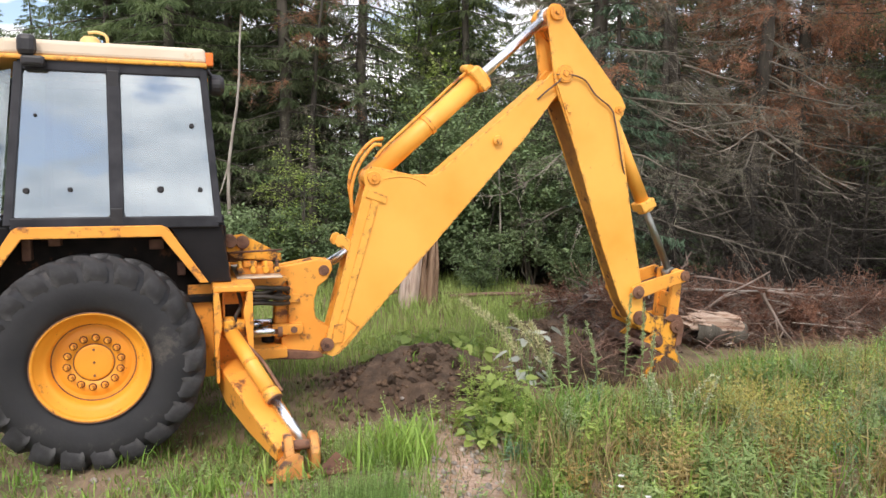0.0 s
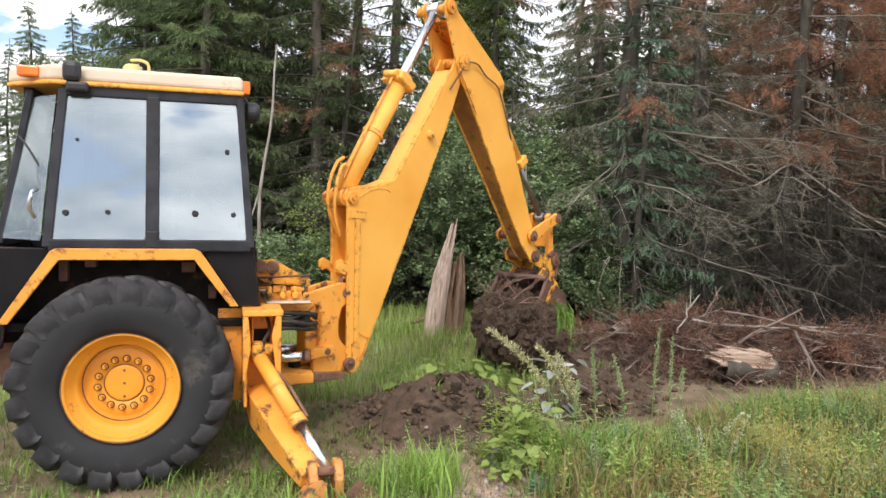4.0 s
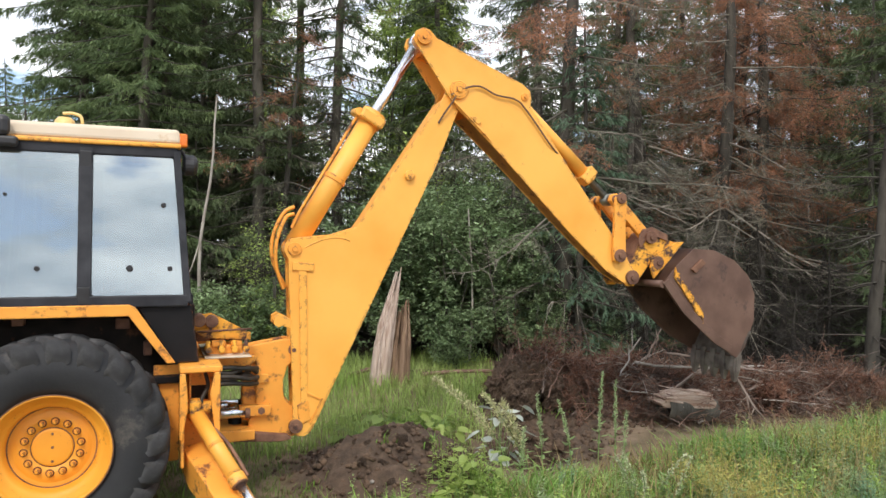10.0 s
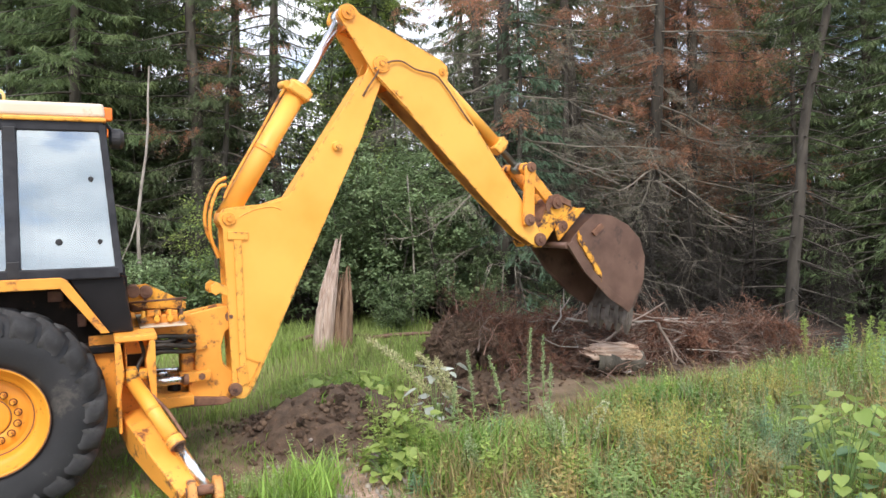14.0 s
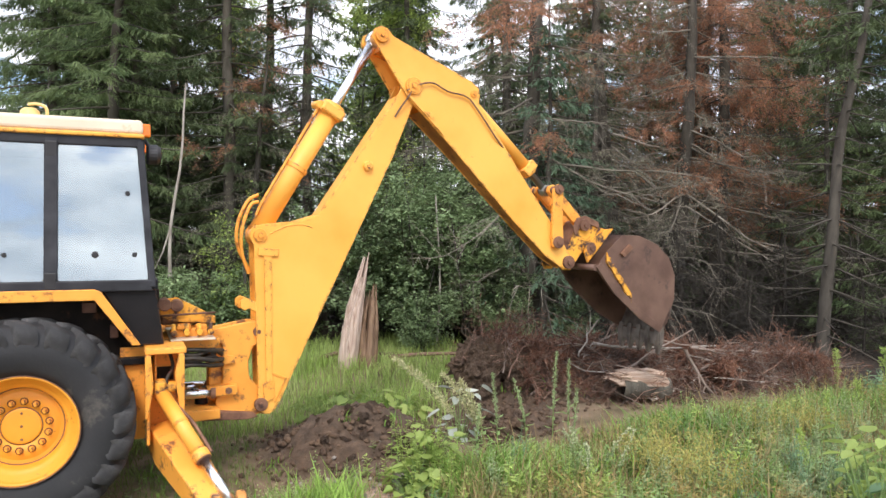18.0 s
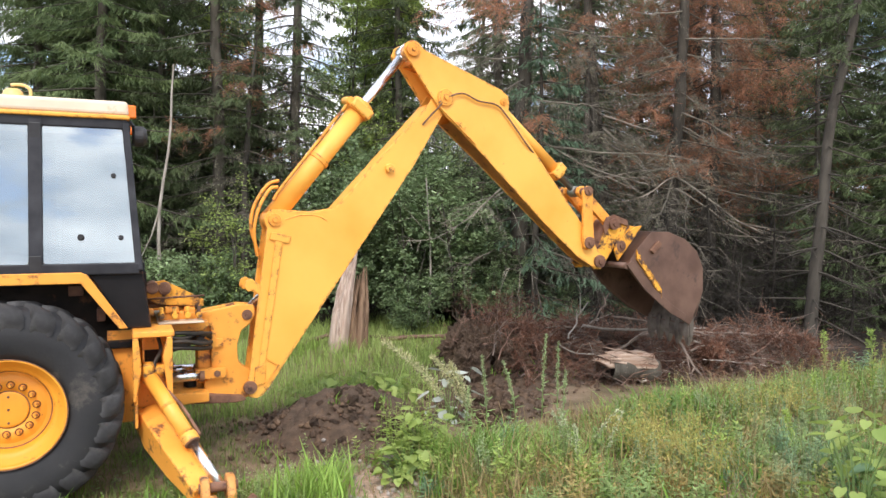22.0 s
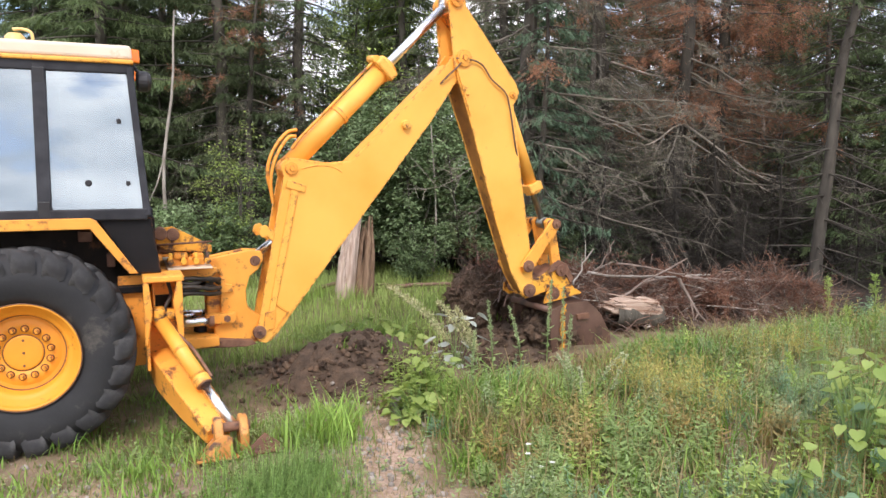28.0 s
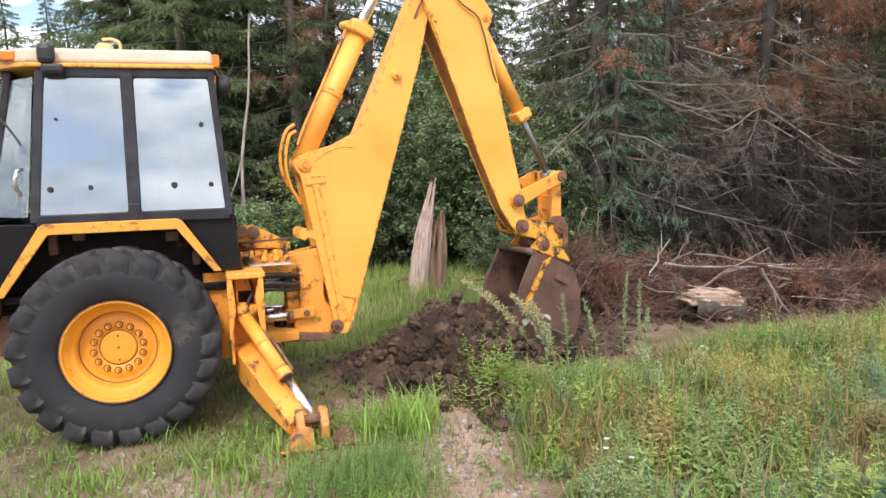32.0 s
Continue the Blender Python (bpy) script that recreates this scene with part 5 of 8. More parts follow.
kingpost, boom, dipper, bucket = build_kingpost(), build_boom(), build_dipper(), build_bucket()
lift_barrel, lift_rod = build_ram("yellow lift ram", 0.66, 0.075, 0.05, 0.04)
dip_barrel, dip_rod = build_ram("yellow dipper ram with pipe clamps", 1.36, 0.092, 0.07, 0.046)
crowd_barrel, crowd_rod = build_ram("yellow bucket ram", 1.02, 0.07, 0.08, 0.036)
crowd_rod.data.materials[0] = DULL_STEEL
part("gland_flange", merged(box_bm(1.30, 1.40, -0.13, 0.13, -0.115, 0.115, 0.02), rod_bm((1.34, -0.09, 0.13), (1.34, 0.06, 0.15), 0.035)), YELLOW, dip_barrel)
part("clamp_band", lathe_bm([(0.092, -0.02), (0.104, -0.02), (0.104, 0.02), (0.092, 0.02)], 24, "x"), YELLOW_WORN, dip_barrel).location = (0.72, 0, 0)
part("oil_pipe", hose_bm([(0.15, -0.05, 0.10), (0.30, -0.05, 0.115), (0.80, -0.04, 0.118), (1.15, -0.04, 0.125), (1.32, -0.03, 0.12)], 0.013), YELLOW_WORN, dip_barrel, "bent oil pipe with worn paint")
part("gland_flange", box_bm(0.98, 1.08, -0.10, 0.10, -0.085, 0.085, 0.015), YELLOW, crowd_barrel)


def build_links():
    lever_edge = [(-0.075, 0.0), (-0.05, 0.065), (0.05, 0.075), (0.30, 0.07), (LEVER_L, 0.065), (LEVER_L + 0.06, 0.0), (LEVER_L, -0.065), (0.30, -0.06), (0.05, -0.07), (-0.05, -0.065)]
    lever = part("tipping_lever", plate_bm(lever_edge, -0.25, -0.212, 0.008), YELLOW_WORN, hoe, "yellow tipping lever")
    part("lever_half", plate_bm(lever_edge, 0.212, 0.25, 0.008), YELLOW_WORN, lever)
    part("lever_pin", pin_bm(LEVER_L, 0, 0.04, 0.26), RUST, lever)
    bar_edge = [(-0.06, 0.0), (-0.03, 0.055), (0.15, 0.06), (BAR_L - 0.1, 0.06), (BAR_L + 0.04, 0.055), (BAR_L + 0.06, 0), (BAR_L + 0.03, -0.055), (0.15, -0.055), (-0.03, -0.055)]
    bar = part("bucket_link", merged(plate_bm(bar_edge, -0.145, -0.09, 0.008), plate_bm(bar_edge, 0.09, 0.145, 0.008), box_bm(0.2, 0.36, -0.1, 0.1, -0.03, 0.03, 0.01)), YELLOW_WORN, hoe, "yellow bucket link")
    return lever, bar


lever, link_bar = build_links()


# ---- trees ----
def spruce_parts(h, seed, live_from, spread, dense=1.0, dead_low=True, needle_len=0.13):
    """Trunk with limbs, and a crown of flat drooping fronds of needle sprays."""
    r = np.random.default_rng(seed)
    wood, need = Geo(), Geo()
    zs = np.linspace(0, h, 16)
    sway = np.stack([0.09 * np.sin(zs * 0.7 + seed) + 0.03 * np.sin(zs * 2.1), 0.07 * np.cos(zs * 0.5 + seed * 2), zs], 1)
    r0 = 0.0098 * h
    wood.tube(sway, r0 * (1 - zs / h) ** 0.8 + 0.012, 9)
    z = 0.5
    while z < h * 0.97:
        f = z / h
        live = z > live_from * h * r.uniform(0.6, 1.4)
        count = r.integers(3, 6)
        a0 = r.uniform(0, 6.28)
        for k in range(count):
            a = a0 + k * 6.28 / count + r.normal(0, 0.25)
            L = spread * (1 - f) ** 0.75 * r.uniform(0.5, 1.15) * (1.0 if live else 0.8)
            if L < 0.15:
                continue
            n = 8
            t = np.linspace(0, 1, n)
            droop = r.uniform(0.18, 0.50) * L
            turn = r.normal(0, 0.12) * L
            out = np.stack([np.cos(a) * t * L - np.sin(a) * turn * t ** 2, np.sin(a) * t * L + np.cos(a) * turn * t ** 2, -droop * t ** 1.4 + 0.38 * droop * t ** 4 + r.uniform(-0.05, 0.12) * L * t], 1)
            base = np.array([np.interp(z, zs, sway[:, 0]), np.interp(z, zs, sway[:, 1]), z])
            line = base + out
            wood.tube(line, np.linspace(0.011 + 0.006 * L, 0.003, n), 4)
            if live:
                m = int(30 * L * dense) + 6
                tt = r.uniform(0.10, 1.0, m) ** 0.85
                p = np.stack([np.interp(tt, t, line[:, i]) for i in range(3)], 1)
                sgn = r.choice([-1, 1], m)
                side = np.array([-np.sin(a), np.cos(a), 0]) * sgn[:, None]
                fwd = np.array([np.cos(a), np.sin(a), -0.3])
                reach = (0.12 + 0.32 * L * (1 - tt) * 0.8)[:, None] * r.uniform(0.5, 1.15, (m, 1))
                d = unit(side * r.uniform(0.5, 1.0, (m, 1)) + fwd * r.uniform(0.4, 0.9, (m, 1)) + np.array([0, 0, -1]) * r.uniform(0.05, 0.7, (m, 1)))
                # each twig bears slim sprays of needles
                for j in range(7):
                    s = (j + r.uniform(0.0, 1.0, (m, 1))) / 7
                    q = p + d * reach * s + np.array([0, 0, -0.10]) * s ** 2 * reach
                    dd = unit(d + r.normal(0, 0.33, (m, 3)) + np.array([0, 0, -0.15]))
                    sd = unit(np.cross(dd, unit(r.normal(0, 0.4, (m, 3)) + [0, 0, 1]))) * r.uniform(0.0045, 0.0105, (m, 1))
                    ln = needle_len * r.uniform(0.5, 1.4, (m, 1))
                    need.blades(q, q + dd * ln, sd, np.array([0, 0, -0.010]))
            elif dead_low:
                for j in range(int(3 + 5 * L)):
                    tt = r.uniform(0.2, 1.0)
                    p = np.array([np.interp(tt, t, line[:, i]) for i in range(3)])
                    d = unit(np.array([np.cos(a), np.sin(a), -0.3]) * 0.6 + r.normal(0, 0.6, 3))
                    ll = r.uniform(0.15, 0.55)
                    wood.tube(np.stack([p, p + d * ll * 0.5, p + d * ll + [0, 0, -0.08]]), [0.004, 0.003, 0.0015], 3)
        z += r.uniform(0.16, 0.36) * (1.3 if not live else 1.0)
    return wood, need


def dead_conifer_parts(h, seed, spread, red_from, red_dense, twig=1.0, first=0.5, gap=0.24, lichen=0.5, lean=0.0):
    """A dying conifer: long sweeping limbs with combs of hanging twigs, tufts of lichen, brown-red needles left higher up."""
    r = np.random.default_rng(seed)
    wood, need, lich, limbs = Geo(), Geo(), Geo(), Geo()
    zs = np.linspace(0, h, 60)
    sway = np.stack([0.20 * np.sin(zs * 0.55 + seed) + 0.02 * np.sin(zs * 3.1) + lean * zs, 0.10 * np.cos(zs * 0.4 + seed), zs], 1)
    wood.tube(sway, (0.0165 * h * (1 - zs / h) ** 0.75 + 0.012) * (1 + r.normal(0, 0.06, 60)), 11)
    for k in range(46):
        # stubs of snapped twigs
        zz, a = r.uniform(0.3, h * 0.6), r.uniform(0, 6.28)
        p = np.array([np.interp(zz, zs, sway[:, 0]), np.interp(zz, zs, sway[:, 1]), zz])
        d = np.array([math.cos(a), math.sin(a), r.uniform(-0.5, 0.2)])
        ll = r.uniform(0.15, 0.7)
        wood.tube(np.stack([p, p + d * ll * 0.6, p + d * ll + [0, 0, -0.08]]), [0.009, 0.006, 0.002], 4)
    z = first
    while z < h * 0.96:
        f = z / h
        a0 = r.uniform(0, 6.28)
        count = r.integers(2, 5)
        for k in range(count):
            a = a0 + k * 6.28 / count + r.normal(0, 0.35)
            L = spread * (1 - f) ** 0.6 * r.uniform(0.3, 1.15)
            n = 12
            t = np.linspace(0, 1, n)
            sag = r.uniform(0.12, 0.5) * L
            lift = r.uniform(0.2, 1.0)
            turn = r.normal(0, 0.22) * L
            wob = np.cumsum(r.normal(0, 0.035, (n, 3)), 0) * L * 0.4 * t[:, None]
            out = np.stack([np.cos(a) * t * L - np.sin(a) * turn * t ** 2, np.sin(a) * t * L + np.cos(a) * turn * t ** 2, -sag * t ** 1.15 + 0.45 * lift * sag * t ** 3.5], 1) + wob
            base = np.array([np.interp(z, zs, sway[:, 0]), np.interp(z, zs, sway[:, 1]), z])
            line = base + out
            limbs.tube(line, np.linspace(0.008 + 0.006 * L, 0.003, n), 5)
            red = z > red_from * r.uniform(0.85, 1.2) and r.uniform() < red_dense
            for j in range(int((5 + 9 * L) * twig)):
                tt = r.uniform(0.12, 1.0)
                p = np.array([np.interp(tt, t, line[:, i]) for i in range(3)])
                d = unit(np.array([np.cos(a), np.sin(a), 0]) * r.uniform(0.2, 0.9) + np.array([-np.sin(a), np.cos(a), 0]) * r.choice([-1, 1]) * r.uniform(0.2, 1) + [0, 0, r.uniform(-0.9, 0.15)])
                ll = r.uniform(0.2, 0.85) * (0.4 + 0.35 * L)
                mid = p + d * ll * 0.5 + r.normal(0, 0.03, 3)
                end = p + d * ll + [0, 0, r.uniform(-0.20, 0.06)]
                limbs.tube(np.stack([p, mid, end]), [0.0046, 0.0032, 0.0014], 3)
                for q in range(r.integers(3, 7)):
                    s0 = p + (end - p) * r.uniform(0.2, 0.98)
                    d2 = unit(d + r.normal(0, 0.6, 3) + [0, 0, -0.25])
                    limbs.tube(np.stack([s0, s0 + d2 * r.uniform(0.08, 0.30)]), [0.0024, 0.0009], 3)
                if red and r.uniform() < 0.85:
                    m = r.integers(60, 105)
                    s = r.uniform(0.1, 1.05, (m, 1))
                    q = p + (end - p) * s + r.normal(0, 0.04, (m, 3))
                    dd = unit(d + r.normal(0, 0.7, (m, 3)) + [0, 0, -0.1])
                    sd = unit(np.cross(dd, r.normal(0, 1, (m, 3)))) * r.uniform(0.0022, 0.0052, (m, 1))
                    need.blades(q, q + dd * r.uniform(0.035, 0.09, (m, 1)), sd)
                elif z > 2.2 and r.uniform() < lichen:
                    m = r.integers(10, 22)
                    q = p + (end - p) * r.uniform(0, 1, (m, 1))
                    dd = unit(r.normal(0, 0.6, (m, 3)) + [0, 0, -0.8])
                    sd = unit(np.cross(dd, r.normal(0, 1, (m, 3)))) * r.uniform(0.0012, 0.0032, (m, 1))
                    lich.blades(q, q + dd * r.uniform(0.04, 0.12, (m, 1)), sd)
        z += r.uniform(0.5, 1.5) * gap
    return wood, need, lich, limbs


def shrub_parts(h, seed, stems, leaves, leaf, spread):
    """Thin stems that fork, with oval leaves gathered along the outer twigs."""
    r = np.random.default_rng(seed)
    wood, fol = Geo(), Geo()
    for s in range(stems):
        a, lean = r.uniform(0, 6.28), r.uniform(0.05, spread)
        n = 7
        t = np.linspace(0, 1, n)
        hh = h * r.uniform(0.6, 1.05)
        line = np.stack([np.cos(a) * lean * t ** 1.3, np.sin(a) * lean * t ** 1.3, t * hh], 1) + np.cumsum(r.normal(0, 0.03, (n, 3)), 0) * [1, 1, 0.2]
        line[0] = (r.normal(0, 0.08), r.normal(0, 0.08), -0.05)
        wood.tube(line, np.linspace(0.006 * h + 0.004, 0.003, n), 5)
        for b in range(int(7 * hh) + 3):
            tt = r.uniform(0.18, 1.0)
            p = np.array([np.interp(tt, t, line[:, i]) for i in range(3)])
            aa = r.uniform(0, 6.28)
            L = r.uniform(0.2, 0.6) * (0.45 + 0.3 * h) * (1.1 - 0.5 * tt)
            d = np.array([np.cos(aa), np.sin(aa), r.uniform(-0.1, 0.55)])
            end = p + d * L
            wood.tube(np.stack([p, p + d * L * 0.5 + [0, 0, 0.03], end]), [0.005, 0.004, 0.002], 3)
            m = max(4, int(leaves / (stems * (7 * hh + 3))))
            u = r.uniform(0.15, 1.1, (m, 1))
            q = p + d * L * u + r.normal(0, 0.05, (m, 3))
            al = unit(r.normal(0, 1, (m, 3)) * [1, 1, 0.45] + d * 0.4 + [0, 0, -0.25]) * leaf * r.uniform(0.6, 1.3, (m, 1))
            sd = unit(np.cross(al, r.normal(0, 0.35, (m, 3)) + [0, 0, 1])) * leaf * 0.30 * r.uniform(0.8, 1.2, (m, 1))
            fol.leaves(q, al, sd)
    return wood, fol


def plant(name, parts, wood_mat, leaf_mat, label, category, group="", trunk="trunk", crown="crown", limb_mat=None):
    ob = thing(name, label, category, group)
    wood, leaf = parts[:2]
    wood.part(trunk, wood_mat, ob, smooth=True)
    if leaf.n:
        leaf.part(crown, leaf_mat, ob)
    if len(parts) > 2 and parts[2].n:
        parts[2].part("lichen", LICHEN, ob, "pale grey-green beard lichen")
    if len(parts) > 3:
        tagged(parts[3].part("bough_tangle", limb_mat or DEAD_LIMB, ob, "bare weathered limbs and hanging twigs"), kind="stuff")
    ob.matrix_basis = Matrix.Translation((0, 0, 0))
    return ob


def stand(ob, spots, first=True):
    """The first spot takes the tree itself, the others take copies: x, y, turn, size."""
    for i, (x, y, turn, size) in enumerate(spots):
        m = Matrix.Translation((x, y, float(height(x, y)) - 0.08)) @ Matrix.Rotation(turn, 4, "Z") @ Matrix.Scale(size, 4)
        if i == 0:
            home = m
        else:
            c = copy_thing(ob, Matrix.Translation(m.translation) @ Matrix.Rotation(turn, 4, "Z"))
            c.scale = (size, size, size)
    ob.matrix_basis = home


def build_forest():
    r = np.random.default_rng(21)
    spruce_a = plant("spruce_tree", spruce_parts(12.0, 3, 0.06, 2.8, 1.35), BARK, SPRUCE, "tall green spruce with drooping boughs at the forest edge", "tree", "spruces of the forest")
    spruce_b = plant("spruce_tree", spruce_parts(13.0, 5, 0.20, 2.4, 0.9), BARK, DARK_SPRUCE, "dark spruce with dead lower twigs in the forest", "tree", "spruces of the forest")
    spruce_c = plant("spruce_tree", spruce_parts(10.5, 11, 0.13, 2.1, 0.9), BARK, DARK_SPRUCE, "slender dark spruce in the forest", "tree", "spruces of the forest")
    # named trees along the edge
    a = [(0.46, 9.0, 0.4, 1.0), (-0.75, 11.4, 2.0, 1.05), (0.9, 11.8, 3.9, 1.1), (-0.5, 13.6, 5.0, 1.2), (1.9, 13.2, 0.2, 1.1), (0.7, 15.2, 3.0, 1.25), (16.4, 5.4, 1.7, 1.0), (18.6, 3.2, 2.9, 1.05), (15.3, 8.0, 0.3, 1.0)]
    b = [(2.45, 8.75, 0.9, 1.0), (3.98, 8.7, 2.2, 0.92), (8.6, 9.2, 0.2, 1.0), (11.0, 9.0, 1.2, 1.0)]
    c = [(6.3, 9.4, 1.0, 1.0), (9.8, 7.8, 2.0, 1.05), (13.2, 8.3, 4.0, 1.0), (1.5, 10.6, 5.0, 1.0)]
    # rows behind, with a light gap where the sky shows through
    for row, (y0, step) in enumerate(((12.0, 2.5), (15.4, 2.9), (20.0, 4.2))):
        x = -9.0 - row * 1.2
        while x < 27 + row * 3:
            px, py = x + r.normal(0, 0.45), y0 + r.normal(0, 0.6) - 0.28 * max(0.0, x - 8)
            x += step * r.uniform(0.75, 1.25)
            gap = (px - 0.6) / (py + 5.4)
            if 0.16 < gap < 0.265 or gap < -0.075 or (0.45 < gap < 0.48 and row == 1):
                continue
            (a, b, c)[r.integers(0, 3)].append((px, py, r.uniform(0, 6.28), r.uniform(0.85, 1.2)))
    for k in range(26):
        # the wall of the wood on the far right
        px, py = 15 + r.uniform(0, 11), r.uniform(-2.5, 7)
        if px < 16.5 and py < 4.5:
            continue
        (a, b, c)[r.integers(0, 3)].append((px, py, r.uniform(0, 6.28), r.uniform(0.85, 1.1)))
    far = [(-8.8, 40, 0.3, 1.02), (-6.9, 41, 1.7, 1.0), (-10.6, 43, 4.1, 0.86), (-5.0, 44, 3.2, 0.80), (-12.5, 39, 2.2, 0.85), (-14.5, 41, 5.2, 0.9), (-3.6, 36, 0.7, 0.8), (-7.8, 34, 0.9, 0.62), (-9.9, 33, 2.9, 0.58), (-11.6, 35, 3.9, 0.6)]
    stand(spruce_a, a + far)
    stand(spruce_b, b)
    stand(spruce_c, c)
    leaning = plant("leaning_spruce", spruce_parts(10.0, 37, 0.56, 2.0, 0.7), DEAD_BARK, DARK_SPRUCE, "leaning grey-barked spruce with dead lower limbs", "tree")
    leaning.matrix_basis = Matrix.Translation((11.0, 2.92, -0.05)) @ Matrix.Rotation(radians(9), 4, "Y") @ Matrix.Rotation(2.0, 4, "Z")
    ragged = plant("ragged_spruce", spruce_parts(7.5, 41, 0.03, 2.3, 0.42), BARK, SPRUCE, "ragged spruce with thin drooping green boughs and bare limbs", "tree", "ragged spruces")
    stand(ragged, [(13.6, 2.9, 0.6, 1.0), (15.0, 3.4, 2.2, 1.1), (13.2, 4.6, 4.0, 0.95)])
    dead_a = plant("dead_conifer", dead_conifer_parts(10.5, 4, 3.6, 4.2, 0.36, 0.9, 1.6, 0.38, 0.8), DEAD_BARK, RED_NEEDLE, "dying grey conifer with bare lichen-covered limbs and reddish needles", "tree", "dead conifers", limb_mat=PALE_LIMB)
    dead_b = plant("dead_conifer", dead_conifer_parts(9.6, 8, 3.4, 2.7, 0.82, 0.95, 2.3, 0.27, 0.7), DEAD_BARK, RED_NEEDLE, "dead conifer with rust-red needles on its upper limbs", "tree", "dead conifers")
    dead_c = plant("dead_conifer", dead_conifer_parts(7.0, 15, 3.4, 4.0, 0.10, 0.8, 1.5, 0.45, 0.8, 0.05), DEAD_BARK, RED_NEEDLE, "grey dead conifer with sweeping bare limbs and lichen", "tree", "dead conifers")
    stand(dead_a, [(7.3, 5.7, 0.5, 1.0), (10.3, 5.4, 4.4, 0.9), (9.7, 7.0, 2.4, 0.95), (3.4, 9.8, 1.0, 0.9)])
    stand(dead_b, [(11.6, 5.9, 1.1, 1.0), (12.6, 7.0, 5.2, 1.0)])
    stand(dead_c, [(8.9, 6.3, 0.3, 0.85), (2.9, 8.2, 5.1, 0.75)])
    sparse = plant("sparse_spruce", spruce_parts(6.0, 29, 0.05, 1.75, 0.36), DEAD_BARK, BLUE_SPRUCE, "thin spruce with sparse blue-green boughs and bare twig ends", "tree", "sparse spruces")
    stand(sparse, [(7.25, 5.3, 0.6, 1.0), (8.35, 5.9, 2.6, 0.8)])
    # young spruces that close the wood low down
    young = plant("young_spruce", spruce_parts(4.6, 17, 0.0, 1.35, 1.3, False, 0.10), BARK, DARK_SPRUCE, "young dense spruce in the shade of the wood", "tree", "young spruces")
    spots = [(-1.6, 9.6, 0.2, 1.0), (0.0, 10.6, 1.0, 1.1), (1.4, 9.4, 2.0, 0.9), (3.0, 10.4, 3.0, 0.9), (3.9, 9.9, 4.0, 0.75), (5.0, 10.2, 5.0, 0.8), (6.2, 8.4, 0.6, 0.9), (7.6, 8.0, 1.6, 0.95), (8.6, 7.6, 2.7, 1.0),
             (10.4, 9.4, 3.3, 1.1), (11.5, 9.6, 4.3, 1.15), (13.6, 9.0, 5.3, 1.1), (15.2, 7.6, 0.9, 1.15), (15.4, 4.6, 1.9, 1.1), (16.6, 3.4, 2.9, 1.2), (17.4, 1.6, 3.9, 1.2), (18.0, 0.0, 4.9, 1.2), (2.2, 11.6, 5.9, 0.85), (8.3, 6.6, 1.2, 0.62), (7.9, 6.5, 3.0, 0.95), (6.9, 7.0, 4.4, 1.0), (9.4, 8.6, 0.4, 0.9), (12.6, 8.4, 2.6, 0.9), (9.5, 6.2, 0.7, 0.55), (10.7, 6.6, 2.1, 0.65), (11.9, 6.8, 3.5, 0.7), (13.0, 6.0, 5.0, 0.6), (11.1, 7.6, 1.4, 0.8), (14.2, 6.4, 0.2, 0.8)]
    for k in range(34):
        x = -2.5 + k * 0.72 + r.normal(0, 0.3)
        y = 12.8 + r.normal(0, 0.7) - 0.35 * max(0.0, x - 8)
        if (x - 0.6) / (y + 5.4) > -0.09:
            spots.append((x, y, r.uniform(0, 6.28), r.uniform(0.8, 1.05)))
    stand(young, spots)
    # broad-leaved undergrowth
    sh1 = plant("shrub", shrub_parts(2.9, 2, 9, 9500, 0.072, 1.1), BARK, LEAF, "leafy green shrub in the shade of the forest edge", "shrub", "undergrowth shrubs", "stem", "leaves")
    sh2 = plant("shrub", shrub_parts(1.6, 6, 9, 5200, 0.062, 0.9), BARK, LEAF, "low leafy bush at the forest edge", "shrub", "undergrowth shrubs", "stem", "leaves")
    yb = plant("young_birch", shrub_parts(3.6, 9, 3, 1500, 0.06, 0.55), BARK, LIGHT_LEAF, "thin young broad-leaved tree with light green leaves", "tree", "saplings", "stem", "leaves")
    stand(sh1, [(4.3, 6.3, 0.3, 1.0), (5.2, 6.0, 2.0, 1.05), (6.1, 5.9, 4.0, 1.0), (7.0, 6.3, 1.0, 0.95), (3.3, 6.9, 3.0, 0.85), (0.4, 7.3, 0.8, 0.7), (5.9, 7.3, 1.3, 1.2), (4.7, 7.5, 2.6, 1.2), (7.7, 7.3, 3.6, 1.1), (6.7, 5.5, 5.6, 0.6)])
    stand(sh2, [(1.3, 6.4, 0.2, 1.0), (2.0, 6.6, 2.6, 1.0), (0.2, 6.3, 4.0, 0.9), (-0.9, 6.8, 1.2, 1.1), (5.0, 5.4, 1.5, 0.75), (6.6, 5.3, 3.3, 0.7), (2.7, 6.3, 5.0, 0.8), (-2.2, 7.5, 0.6, 1.2), (7.7, 5.2, 2.2, 0.6), (-3.6, 8.2, 3.6, 1.3), (15.6, 2.4, 2.5, 0.8)])
    stand(yb, [(2.1, 6.9, 0.0, 0.72), (2.42, 6.5, 1.6, 0.82), (4.9, 8.2, 2.0, 1.25), (5.6, 8.6, 4.0, 1.35), (4.4, 9.3, 1.0, 1.5), (6.9, 8.0, 3.0, 1.2)])
    bl = plant("broadleaf_tree", shrub_parts(8.2, 13, 4, 13000, 0.085, 1.1), BARK, LIGHT_LEAF, "slender tall broad-leaved tree among the spruces", "tree", "broad-leaved trees", "stem", "leaves")
